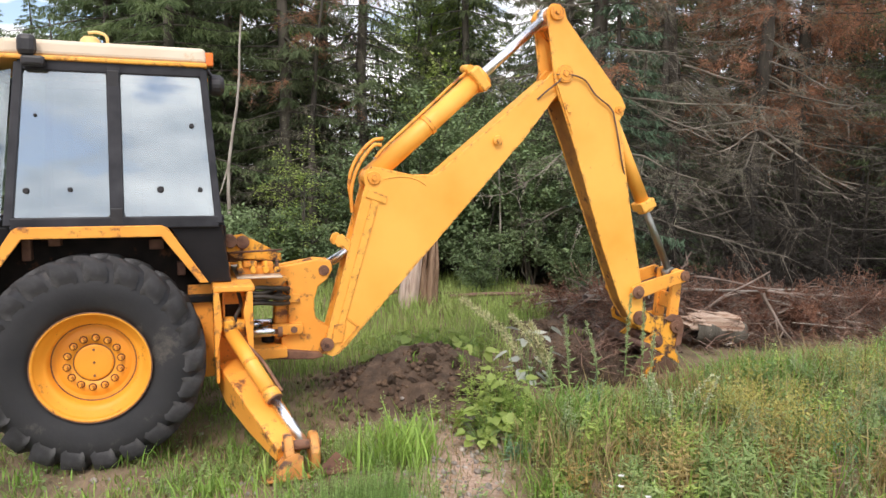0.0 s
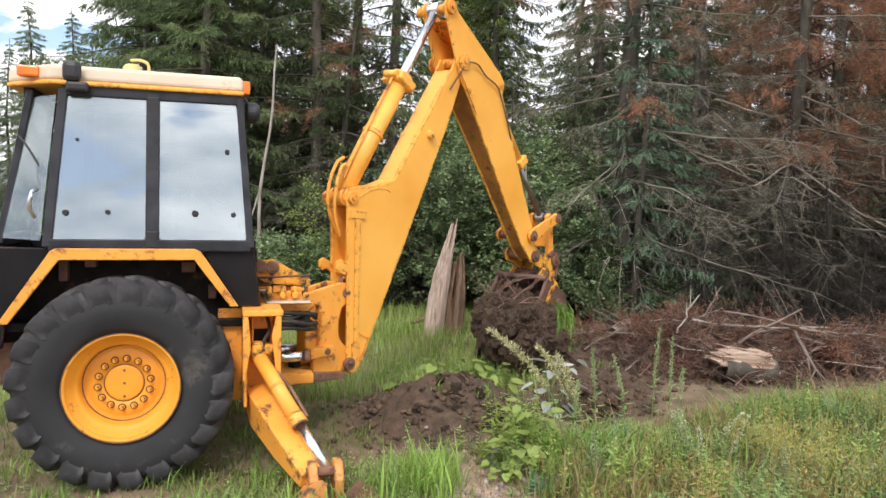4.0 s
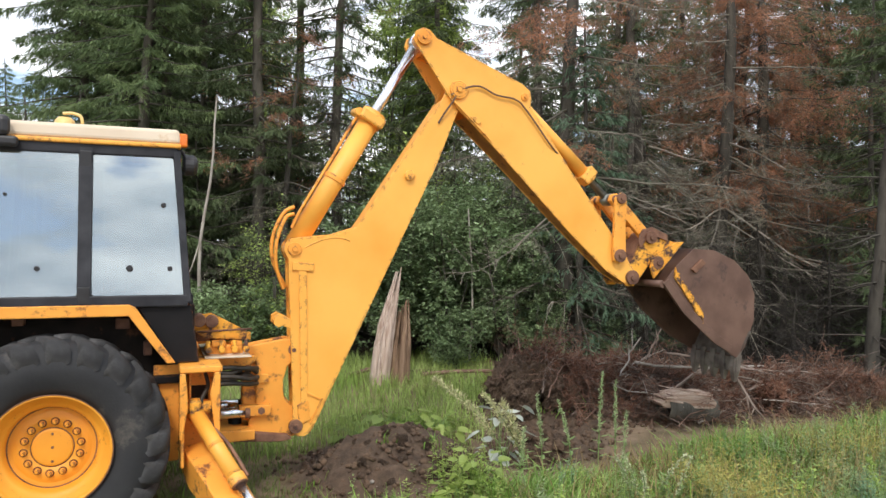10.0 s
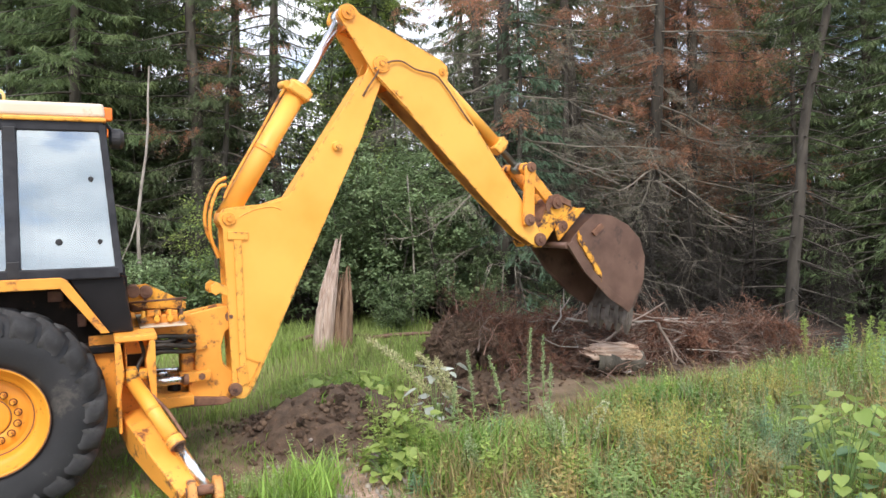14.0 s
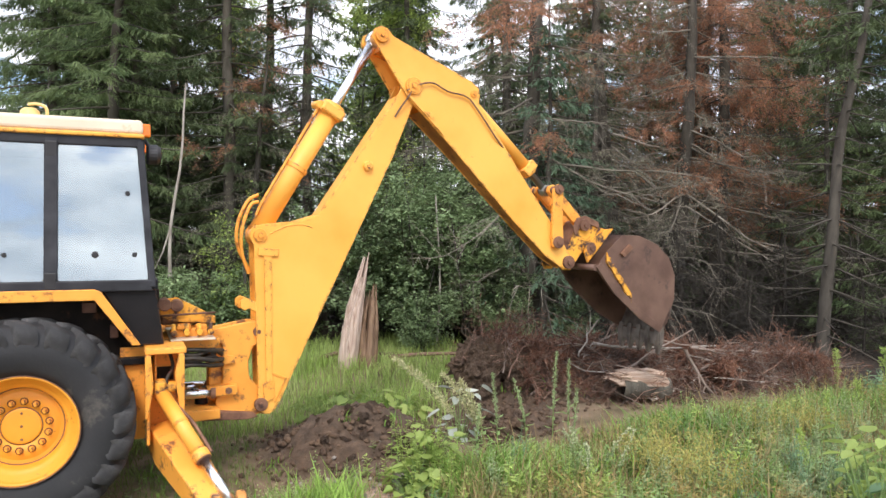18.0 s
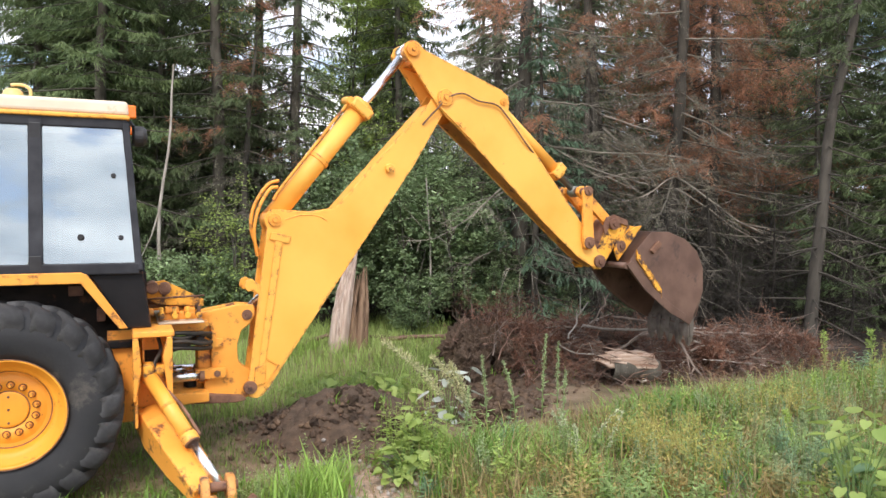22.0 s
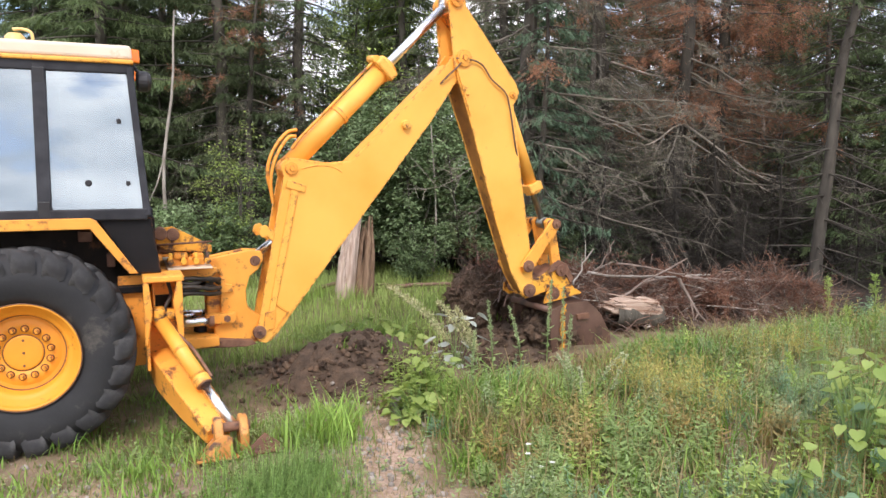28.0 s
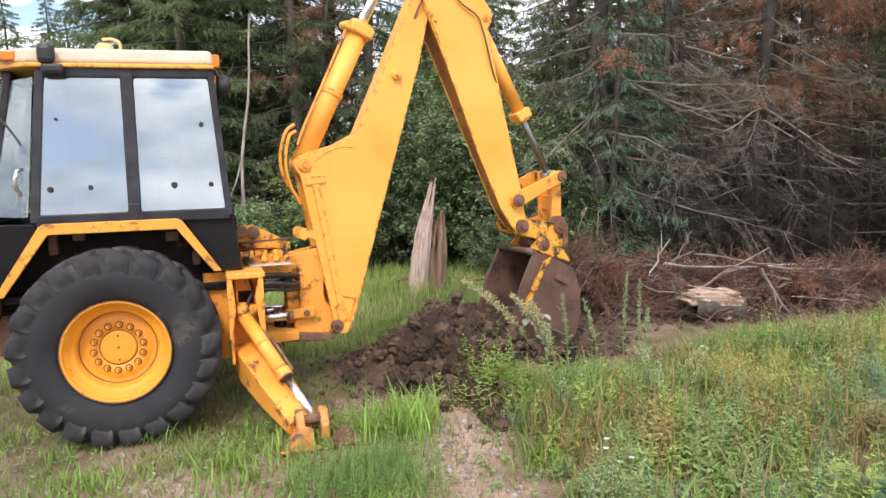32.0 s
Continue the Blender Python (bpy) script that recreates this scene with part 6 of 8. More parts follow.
    stand(bl, [(5.35, 10.6, 0.4, 1.0), (6.1, 11.4, 2.3, 1.08), (6.6, 10.4, 5.2, 0.95), (3.7, 12.4, 4.0, 0.95)])
    # dead undergrowth; its near-black colour paints the wood's shade behind the brush
    snag = plant("dead_sapling", dead_conifer_parts(3.0, 23, 1.4, 1.2, 0.0, 1.3, 0.12, 0.19, 0.0), SHADE_TWIG, RED_NEEDLE, "small dead conifer of bare twigs, coloured dark for the wood's shade", "tree", "dead saplings", limb_mat=SHADE_TWIG)
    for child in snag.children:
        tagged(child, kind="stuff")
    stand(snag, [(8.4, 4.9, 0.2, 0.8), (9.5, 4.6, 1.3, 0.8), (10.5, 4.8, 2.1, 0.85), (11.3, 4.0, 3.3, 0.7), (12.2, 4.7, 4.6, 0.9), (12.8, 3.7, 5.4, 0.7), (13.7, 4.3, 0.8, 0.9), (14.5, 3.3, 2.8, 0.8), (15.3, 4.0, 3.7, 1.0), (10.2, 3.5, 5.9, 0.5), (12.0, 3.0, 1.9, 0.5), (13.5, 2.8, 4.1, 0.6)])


build_forest()


def build_edge_wood():
    """The bleached pole, the splintered stump, a thin white sapling."""
    r = np.random.default_rng(5)
    g = Geo()
    zs = np.linspace(0, 1, 10)
    line = np.stack([1.26 + 0.34 * zs ** 1.6 + 0.035 * np.sin(zs * 11), 7.0 + 0.15 * zs, 0.25 + 4.25 * zs], 1)
    g.tube(line, np.linspace(0.036, 0.014, 10), 7)
    g.tube(np.stack([line[4], line[4] + [-0.12, -0.05, -0.4], line[4] + [-0.3, 0.0, -0.8]]), [0.016, 0.012, 0.005], 5)
    pole = g.part("dead_pole", DEAD_WOOD, smooth=True)
    tagged(pole, "thin bleached dead tree pole leaning among the spruces", "dead tree")
    st = thing("broken_stump", "splintered pale stump of a snapped tree in the grass", "stump", place=pose(3.55, 4.62, 0.2))
    for name, seed, mat, cx, lean, ht, wd, lab in (("splinter_slab", 3, STUMP_WOOD, 0.0, 0.40, 1.78, 0.13, "tall pale splintered slab"), ("rotten_half", 9, ROTTEN, 0.29, 0.12, 1.12, 0.15, "dark rotten half of the stump")):
        rr = np.random.default_rng(seed)
        half = link_mesh(name, bpy.data.meshes.new(name), None, st, lab)
        core = Geo()
        core.tube(np.array([(cx, 0, -0.3), (cx + lean * 0.15, 0.02, ht * 0.25), (cx + lean * 0.3, 0.03, ht * 0.42)]), [wd * 0.95, wd * 0.8, wd * 0.3], 9)
        core.part("splinter", mat, half)
        for k in range(20):
            a = rr.uniform(0, 6.28)
            x0, y0 = cx + wd * math.cos(a) * rr.uniform(0.2, 1), 0.13 * math.sin(a)
            h = ht * (rr.uniform(0.45, 1.0) if name == "splinter_slab" else rr.uniform(0.78, 1.0))
            f = h / ht
            g = Geo()
            g.tube(np.array([(x0, y0, -0.3), (x0 + lean * f * 0.45, y0 + 0.03, h * 0.5), (cx + (x0 - cx) * 0.55 + lean * f, y0 * 0.5 + 0.06, h)]), [0.062, 0.044, 0.006], 5)
            g.part("splinter", mat, half)
    w = thing("white_sapling", "dead white sapling stem standing before the shrubs", "sapling", place=pose(5.45, 5.75, 0.2))
    g = Geo()
    z = np.linspace(0, 1, 8)
    g.tube(np.stack([0.05 * np.sin(z * 4), 0 * z, 2.5 * z], 1), np.linspace(0.022, 0.01, 8), 6)
    g.part("stem", DEAD_WOOD, w, smooth=True)
    for k, (x, y, h, lean) in enumerate(((13.1, 6.9, 5.0, 0.3), (12.35, 5.9, 2.2, 0.1), (10.6, 6.2, 2.6, -0.12), (13.4, 6.4, 3.0, 0.2), (8.0, 6.9, 3.2, 0.15))):
        g = Geo()
        g.tube(np.stack([x + lean * z, y + 0 * z, 0.2 + h * z], 1), np.linspace(0.06, 0.03, 8), 7)
        p = g.part("dead_snag", DEAD_BARK, smooth=True)
        tagged(p, "bare dead snag standing in the dark wood", "dead tree", "snags")


build_edge_wood()


def build_limbs():
    """Long dead limbs that sweep out of the wood, bleached and forked."""
    r = np.random.default_rng(63)
    feet = ((7.35, 5.6), (9.0, 5.8), (10.3, 5.3), (11.6, 5.85), (12.9, 6.3))
    for k in range(19):
        x0, y0 = feet[k % 5]
        z0, L = r.uniform(1.6, 4.6), r.uniform(1.6, 3.4)
        a = r.uniform(-1.1, -0.1) if r.uniform() < 0.7 else r.uniform(3.3, 4.1)
        n = 12
        t = np.linspace(0, 1, n)
        sag = r.uniform(0.25, 0.75) * L
        wob = np.cumsum(r.normal(0, 0.035, (n, 3)), 0) * t[:, None]
        line = np.stack([x0 + math.cos(a) * L * t, y0 + 0.55 * math.sin(a) * L * t ** 1.3, z0 - sag * t ** 1.2 + 0.35 * sag * t ** 4], 1) + wob
        ob = thing("dead_limb", "long bleached dead limb sweeping out of the wood", "branch", "dead limbs")
        g = Geo()
        g.tube(line, np.linspace(r.uniform(0.013, 0.024), 0.004, n), 6)
        g.part("limb", GREY_LIMB, ob, smooth=True)
        for j in range(int(5 * L)):
            s = r.uniform(0.3, 1.0)
            p = np.array([np.interp(s, t, line[:, i]) for i in range(3)])
            d = unit(np.array([math.cos(a), math.sin(a), 0]) * r.uniform(0.3, 1) + r.normal(0, 0.4, 3))
            ll = r.uniform(0.2, 0.8)
            tw = Geo()
            tw.tube(np.stack([p, p + d * ll * 0.5 + r.normal(0, 0.02, 3), p + d * ll + [0, 0, r.uniform(-0.12, 0.05)]]), [0.007, 0.005, 0.0018], 4)
            d2 = unit(d + r.normal(0, 0.5, 3))
            q = p + d * ll * 0.6
            tw.tube(np.stack([q, q + d2 * ll * 0.4]), [0.004, 0.0015], 3)
            tw.part("twig", GREY_LIMB, ob)


build_limbs()


# ---- brush pile and logs ----
def build_brush():
    r = np.random.default_rng(31)

    def ridge(x):
        """Where the crest of the heap runs."""
        return np.clip(2.85 - 0.30 * (x - 5.2), 1.75, 2.95)

    def pile_h(x, y):
        crest = 0.22 * np.exp(-((x - 5.6) / 0.3) ** 2) + 0.62 * np.exp(-((x - 6.35) / 0.62) ** 2) + 0.42 * np.exp(-((x - 7.8) / 0.8) ** 2) + 0.40 * np.exp(-((x - 9.0) / 0.42) ** 2)
        return crest * np.exp(-((y - ridge(x)) / 0.62) ** 2)

    red, grey, needles = Geo(), Geo(), Geo()
    for k in range(5600):
        x = r.uniform(5.2, 9.9)
        y = ridge(x) + r.normal(0, 0.55)
        ph = pile_h(x, y)
        if ph < 0.035 or r.uniform() > 0.35 + 1.6 * ph or (x > 7.2 and math.sin(x * 3.1) * math.sin(y * 4.0 + x) < r.uniform(-0.9, 0.2)):
            continue
        z = float(height(x, y)) + ph * r.uniform(0.05, 1.0)
        a, el = r.uniform(0, 6.28), r.normal(0.15, 0.42)
        L = r.uniform(0.2, 0.75) if r.uniform() < 0.7 else r.uniform(0.7, 1.5)
        d = np.array([math.cos(a) * math.cos(el), math.sin(a) * math.cos(el), math.sin(el)])
        n = 6
        t = np.linspace(-0.5, 0.5, n)[:, None]
        line = np.array([x, y, z]) + d * t * L + np.cumsum(r.normal(0, 0.032, (n, 3)), 0) + np.array([0, 0, 0.25]) * L * (0.25 - t ** 2)
        rad = r.uniform(0.0025, 0.008)
        g = grey if r.uniform() < 0.42 else red
        g.tube(line, np.linspace(rad, rad * 0.4, n), 4)
        for j in range(4):
            p = line[r.integers(1, n)]
            d2 = unit(d + r.normal(0, 0.7, 3))
            ll = r.uniform(0.08, 0.32)
            g.tube(np.stack([p, p + d2 * ll * 0.5 + r.normal(0, 0.012, 3), p + d2 * ll]), [rad * 0.5, rad * 0.4, rad * 0.2], 3)
        if r.uniform() < 0.22:
            m = 26
            q = line[r.integers(0, n, m)] + r.normal(0, 0.05, (m, 3))
            dd = unit(d + r.normal(0, 0.8, (m, 3)))
            sd = unit(np.cross(dd, r.normal(0, 1, (m, 3)))) * 0.0045
            needles.blades(q, q + dd * r.uniform(0.05, 0.12, (m, 1)), sd)
    pile = thing("brush_pile", "tangled heap of cut branches with brown needles", "brush pile")
    tagged(red.part("twig_tangle", BROWN_TWIG, pile), kind="stuff")
    tagged(grey.part("twig_thatch", GREY_TWIG, pile), kind="stuff")
    tagged(needles.part("needle_litter", BRUSH_NEEDLE, pile), kind="stuff")
    # arching sprays with dry needles that stand out of the heap
    nests = ((5.65, 0.20, 1.0), (6.1, 0.40, 0.75), (7.9, 0.24, 0.80), (9.0, 0.16, 0.85), (7.0, 0.5, 0.55), (8.95, 0.20, 0.7))
    for k in range(96):
        cx, wide, reach = nests[k % 6]
        x = cx + r.normal(0, wide)
        y = ridge(x) + r.normal(0, 0.28)
        z = float(height(x, y)) + pile_h(x, y) * r.uniform(0.5, 0.95)
        a, L = r.uniform(0, 6.28), reach * r.uniform(0.55, 1.15)
        t = np.linspace(0, 1, 9)
        line = np.stack([x + math.cos(a) * L * t * 0.8, y + 0.6 * math.sin(a) * L * t, z + L * (0.75 * t - r.uniform(0.35, 0.75) * t ** 2.4)], 1) + np.cumsum(r.normal(0, 0.010, (9, 3)), 0)
        sp, fluff = Geo(), Geo()
        sp.tube(line, np.linspace(0.007, 0.002, 9), 5)
        for j in range(18):
            s0 = r.uniform(0.2, 1.0)
            p = np.array([np.interp(s0, t, line[:, i]) for i in range(3)])
            d = unit(r.normal(0, 0.7, 3) + [math.cos(a) * 0.5, math.sin(a) * 0.5, -0.1])
            ll = r.uniform(0.08, 0.3)
            sp.tube(np.stack([p, p + d * ll * 0.5, p + d * ll + [0, 0, -0.04]]), [0.0035, 0.0025, 0.001], 3)
            m = 14 if k % 2 else 32
            q = p + d * ll * r.uniform(0.1, 1.0, (m, 1))
            dd = unit(d + r.normal(0, 0.7, (m, 3)))
            fluff.blades(q, q + dd * r.uniform(0.03, 0.07, (m, 1)), unit(np.cross(dd, r.normal(0, 1, (m, 3)))) * 0.0035)
        spray = sp.part("dry_spray", BROWN_TWIG if k % 3 else GREY_TWIG, pile, "arching dry spray")
        tagged(fluff.part("dry_needle_tuft", BRUSH_NEEDLE, spray), kind="stuff")
    # larger pale sticks of the heap; the first few are long poles laid over it
    poles = (((6.15, 2.15, 0.66), (8.05, 1.95, 0.60), 0.021), ((6.1, 1.75, 0.34), (7.55, 2.0, 0.72), 0.019), ((6.6, 2.2, 0.78), (7.9, 1.65, 0.50), 0.016), ((5.75, 2.0, 0.55), (6.1, 2.2, 1.05), 0.014),
             ((7.05, 1.55, 0.62), (7.35, 1.30, 0.08), 0.024), ((7.5, 2.0, 0.55), (9.2, 1.7, 0.36), 0.016), ((5.0, 3.4, 0.30), (6.0, 2.5, 0.66), 0.015), ((6.25, 2.35, 0.60), (6.6, 2.3, 1.08), 0.013))
    for k in range(54):
        if k < len(poles):
            p0, p1, rad = poles[k]
            p0, p1 = np.array(p0), np.array(p1)
        else:
            x = r.uniform(5.5, 9.6)
            y = ridge(x) + r.normal(0, 0.35)
            a, el, L = r.choice([0.15, 3.0, 0.5, 2.6]) + r.normal(0, 0.35), abs(r.normal(0.12, 0.32)), r.uniform(0.5, 1.6)
            d = np.array([math.cos(a) * math.cos(el), 0.5 * math.sin(a), math.sin(el)])
            mid = np.array([x, y, float(height(x, y)) + pile_h(x, y) * r.uniform(0.75, 1.05) + 0.04])
            p0, p1, rad = mid - d * L * 0.5, mid + d * L * 0.5, r.uniform(0.007, 0.017)
        g = Geo()
        n = 8
        t = np.linspace(0, 1, n)[:, None]
        line = p0 + (p1 - p0) * t + np.cumsum(r.normal(0, 0.02, (n, 3)), 0)
        g.tube(line, np.linspace(rad, rad * 0.5, n), 6)
        for j in (3, 5):
            d2 = unit(unit(p1 - p0) + r.normal(0, 0.6, 3) + [0, 0, 0.2]) * r.uniform(0.1, 0.35)
            g.tube(np.stack([line[j], line[j] + d2 * 0.5, line[j] + d2]), [rad * 0.55, rad * 0.4, rad * 0.15], 4)
        g.part("branch", DEAD_WOOD if k % 3 == 0 else GREY_TWIG, pile, smooth=True)
    # broken log with pale torn wood
    lg = thing("broken_log", "broken log end with torn pale wood by the brush heap", "log", place=pose(6.24, 1.66, 0.27, 0, 5, -6))
    g = Geo()
    z = np.linspace(-0.12, 0.56, 11)
    g.tube(np.stack([z, 0.02 * np.sin(z * 5), -0.055 + 0.02 * np.cos(z * 4)], 1), 0.145 + 0.014 * np.sin(z * 11 + 1), 16)
    g.part("bark", BARK, lg, smooth=True)
    rr = np.random.default_rng(2)
    jag = [(-0.24, 0.03), (-0.15, 0.055), (-0.20, 0.085), (-0.06, 0.10), (-0.12, 0.13), (0.06, 0.165), (0.20, 0.145), (0.33, 0.175), (0.44, 0.14), (0.52, 0.05), (0.50, -0.02), (0.0, -0.02), (-0.17, -0.02)]
    part("heartwood", plate_bm(jag, -0.12, 0.13, 0.012), TORN_WOOD, lg, "pale broken heartwood")

    def shard(x, y, zz, length, wide, thick, yaw, pitch):
        """A torn wedge of wood, thin at one end."""
        bm = bmesh.new()
        secs = [[bm.verts.new(c) for c in ((u, -w, -h), (u, w, -h), (u, w * 0.8, h), (u, -w * 0.8, h))] for u, w, h in ((0, wide, thick), (-length * 0.55, wide * 0.75, thick * 0.8), (-length, wide * 0.15, thick * 0.15))]
        for p, q in zip(secs, secs[1:]):
            for i in range(4):
                bm.faces.new((p[i], p[(i + 1) % 4], q[(i + 1) % 4], q[i]))
        bm.faces.new(secs[0][::-1])
        bm.faces.new(secs[-1])
        bmesh.ops.recalc_face_normals(bm, faces=bm.faces)
        bm.transform(pose(x, y, zz, rr.uniform(-25, 25), pitch, yaw))
        part("torn_splinter", bm, TORN_WOOD, lg, "torn pale wood")

    for k in range(20):
        shard(rr.uniform(-0.05, 0.10), rr.uniform(-0.14, 0.12), rr.uniform(-0.03, 0.12), rr.uniform(0.14, 0.32), rr.uniform(0.012, 0.03), rr.uniform(0.006, 0.014), rr.normal(0, 7), rr.normal(0, 8))
    for k in range(12):
        shard(rr.uniform(0.12, 0.46), rr.uniform(-0.15, 0.10), rr.uniform(0.13, 0.17), rr.uniform(0.16, 0.34), rr.uniform(0.014, 0.035), rr.uniform(0.006, 0.012), rr.normal(0, 9), rr.normal(4, 6))
    lg2 = thing("grey_log", "weathered grey log chunk lying in the dug soil", "log", place=pose(5.55, 2.75, float(height(5.55, 2.75)) + 0.42, 0, -4, 25))
    g = Geo()
    z = np.linspace(-0.3, 0.3, 5)
    g.tube(np.stack([z, 0 * z, 0 * z], 1), [0.05, 0.09, 0.10, 0.09, 0.04], 10)
    g.part("wood", DEAD_WOOD, lg2, smooth=True)
    for x, y, L, a in ((4.3, 4.9, 2.4, -0.12), (5.3, 4.4, 2.0, -0.25), (3.3, 5.2, 1.6, 0.1)):
        g = Geo()
        t = np.linspace(0, 1, 6)
        px, py = x + L * t * math.cos(a), y + L * t * math.sin(a)
        g.tube(np.stack([px, py, height(px, py) + 0.10 + 0.05 * np.sin(t * 5)], 1), np.linspace(0.035, 0.018, 6), 6)
        tagged(g.part("fallen_branch", BROWN_TWIG, smooth=True), "fallen brown branch lying in the grass", "branch", "fallen branches")


build_brush()


# ---- grass and weeds ----
def weed_cover(x, y):
    """How much tall growth stands at a place: the bank on the digger's far side of the track."""
    edge = np.clip((x - 2.86 - 0.07 * np.sin(y * 3) - 0.20 * np.clip(y, -3, 0)) / 0.30, 0, 1)
    back = np.clip((0.10 + 0.22 * np.minimum(x - 3, 2.5) + 0.08 * np.maximum(x - 5.5, 0) - y) / 0.5, 0, 1)
    return edge * back * (1 - 0.9 * soil_amount(x, y))


def build_grass():
    r = np.random.default_rng(12)

    def scatter(n, x0, x1, y0, y1):
        return r.uniform(x0, x1, n), r.uniform(y0, y1, n)

    def tuft_blades(g, x, y, lo, hi, wide, lean):
        n = len(x)
        z = height(x, y)
        L = r.uniform(lo, hi, n)[:, None]
        a = r.uniform(0, 6.28, n)
        d = np.stack([np.cos(a), np.sin(a), 0 * a], 1)
        b = np.stack([x, y, z - 0.01], 1)
        out = d * r.uniform(0.1, lean, (n, 1)) * L
        tip = b + out + np.array([0, 0, 1]) * L * r.uniform(0.75, 1.0, (n, 1))
        s = np.stack([-np.sin(a), np.cos(a), 0 * a], 1) * r.uniform(0.6, 1.2, (n, 1)) * wide
        g.blades(b, tip, s, -out * 0.25)

    # meadow between the machine and the trees, short turf round the wheels
    g = Geo()
    x, y = scatter(52000, -4, 12, 1.8, 6.8)
    keep = (r.uniform(0, 1, x.size) > soil_amount(x, y) * 1.6) & (x < 5.6 + r.normal(0, 0.25, x.size))
    md = Geo()
    tuft_blades(md, x[keep], y[keep], 0.10, 0.34, 0.0048, 0.8)
    tagged(md.part("meadow_grass", MEADOW), "soft light green meadow grass before the forest", "grass", kind="stuff")
    x, y = scatter(56000, -3.2, 3.4, -4.5, 2.2)
    patch = 0.5 + 0.5 * np.sin(x * 2.1 + np.sin(y * 1.7) * 2) * np.sin(y * 2.6 + 1 + np.sin(x * 1.3))
    keep = (r.uniform(0, 1, x.size) > np.clip(soil_amount(x, y) * 1.8 + track_amount(x, y) * 1.05, 0, 1)) & (r.uniform(0, 1, x.size) < np.clip(0.16 + 1.9 * (patch - 0.30), 0.10, 1))
    t2 = Geo()
    tuft_blades(t2, x[keep], y[keep], 0.03, 0.12, 0.0036, 1.3)
    # fuller tufts beside the track
    spots = [(r.uniform(-1.6, 2.2), r.uniform(-1.7, 1.0), r.integers(20, 60), r.uniform(0.05, 0.12), r.uniform(0.10, 0.22)) for k in range(64)]
    spots = [q for q in spots if track_amount(q[0], q[1]) + soil_amount(q[0], q[1]) < 0.45]
    for cx, cy, n2, rad, hi in (*spots, (1.97, -0.46, 300, 0.14, 0.42), (2.15, -0.30, 120, 0.10, 0.30), (1.25, -0.55, 160, 0.16, 0.22), (0.75, -0.75, 120, 0.14, 0.18), (-0.2, -0.6, 120, 0.18, 0.18), (2.75, -1.25, 120, 0.10, 0.24), (2.95, 0.80, 22, 0.05, 0.16), (2.55, 0.95, 14, 0.04, 0.12), (4.9, 2.2, 20, 0.06, 0.16)):
        tx, ty = cx + r.normal(0, rad, n2), cy + r.normal(0, rad, n2)
        tuft_blades(g, tx, ty, hi * 0.4, hi, 0.006, 0.9)
    tagged(t2.part("worn_turf", TURF), "short worn turf with bare earth between", "grass", kind="stuff")
    tagged(g.part("grass", GRASS), "fresh green grass of the clearing", "grass", kind="stuff")
    # longer grass on the bank
    g = Geo()
    x, y = scatter(95000, 2.1, 11, -4.2, 2.4)
    w = weed_cover(x, y)
    near = (x - 0.7) ** 2 + (y + 5.6) ** 2
    keep = (r.uniform(0, 1, x.size) < w * np.clip(40 / near, 0.25, 1.0) * (0.10 + 0.90 * np.clip((y + 0.7 - 0.12 * (x - 4)) / 0.7, 0, 1)))
    far = keep & (x > 6)
    mid = keep & (x <= 6)
    dip = 1 - 0.45 * np.exp(-((x - 4.5) / 0.75) ** 2) * np.clip((y + 0.9) / 0.6, 0, 1)
    tuft_blades(g, x[mid], y[mid], 0.12 * dip[mid], 0.34 * dip[mid], 0.0075, 1.1)
    tuft_blades(g, x[far], y[far], 0.08, 0.24, 0.0075, 1.1)
    x, y = scatter(42000, 3.0, 11, -1.2, 1.6)
    w = weed_cover(x, y)
    crest = np.clip((y + 0.75 - 0.13 * (x - 4)) / 0.5, 0, 1)
    keep = r.uniform(0, 1, x.size) < w * crest * 0.75
    lush = Geo()
    low = keep & (x > 5.6)
    keep = keep & (x <= 5.6)
    dip = 1 - 0.5 * np.exp(-((x - 4.5) / 0.75) ** 2) * np.clip((y + 0.9) / 0.6, 0, 1)
    tuft_blades(lush, x[keep], y[keep], 0.13 * dip[keep], 0.36 * dip[keep], 0.0062, 1.6)
    tuft_blades(lush, x[low], y[low], 0.10, 0.29, 0.0062, 1.6)
    tagged(lush.part("lush_grass", LUSH), "lush arching grass along the crest of the bank", "grass", kind="stuff")
    tagged(g.part("tall_grass", GRASS), "tall lush grass growing on the bank", "grass", kind="stuff")
    g = Geo()
    x, y = scatter(36000, 2.1, 10, -4.2, 1.2)
    keep = r.uniform(0, 1, x.size) < weed_cover(x, y) * (0.35 + 0.65 * np.clip(np.sin(x * 1.9 + 2) * np.sin(y * 2.3 + x), 0, 1))
    tuft_blades(g, x[keep], y[keep], 0.14, 0.44, 0.0036, 0.9)
    x, y = scatter(20000, -2.5, 3.2, -3.8, 0.2)
    keep = r.uniform(0, 1, x.size) < 0.2 + 0.5 * track_amount(x, y)
    tuft_blades(g, x[keep], y[keep], 0.03, 0.14, 0.003, 1.2)
    tagged(g.part("dry_grass", DRY_GRASS), "dry straw-coloured grass stalks", "grass", kind="stuff")


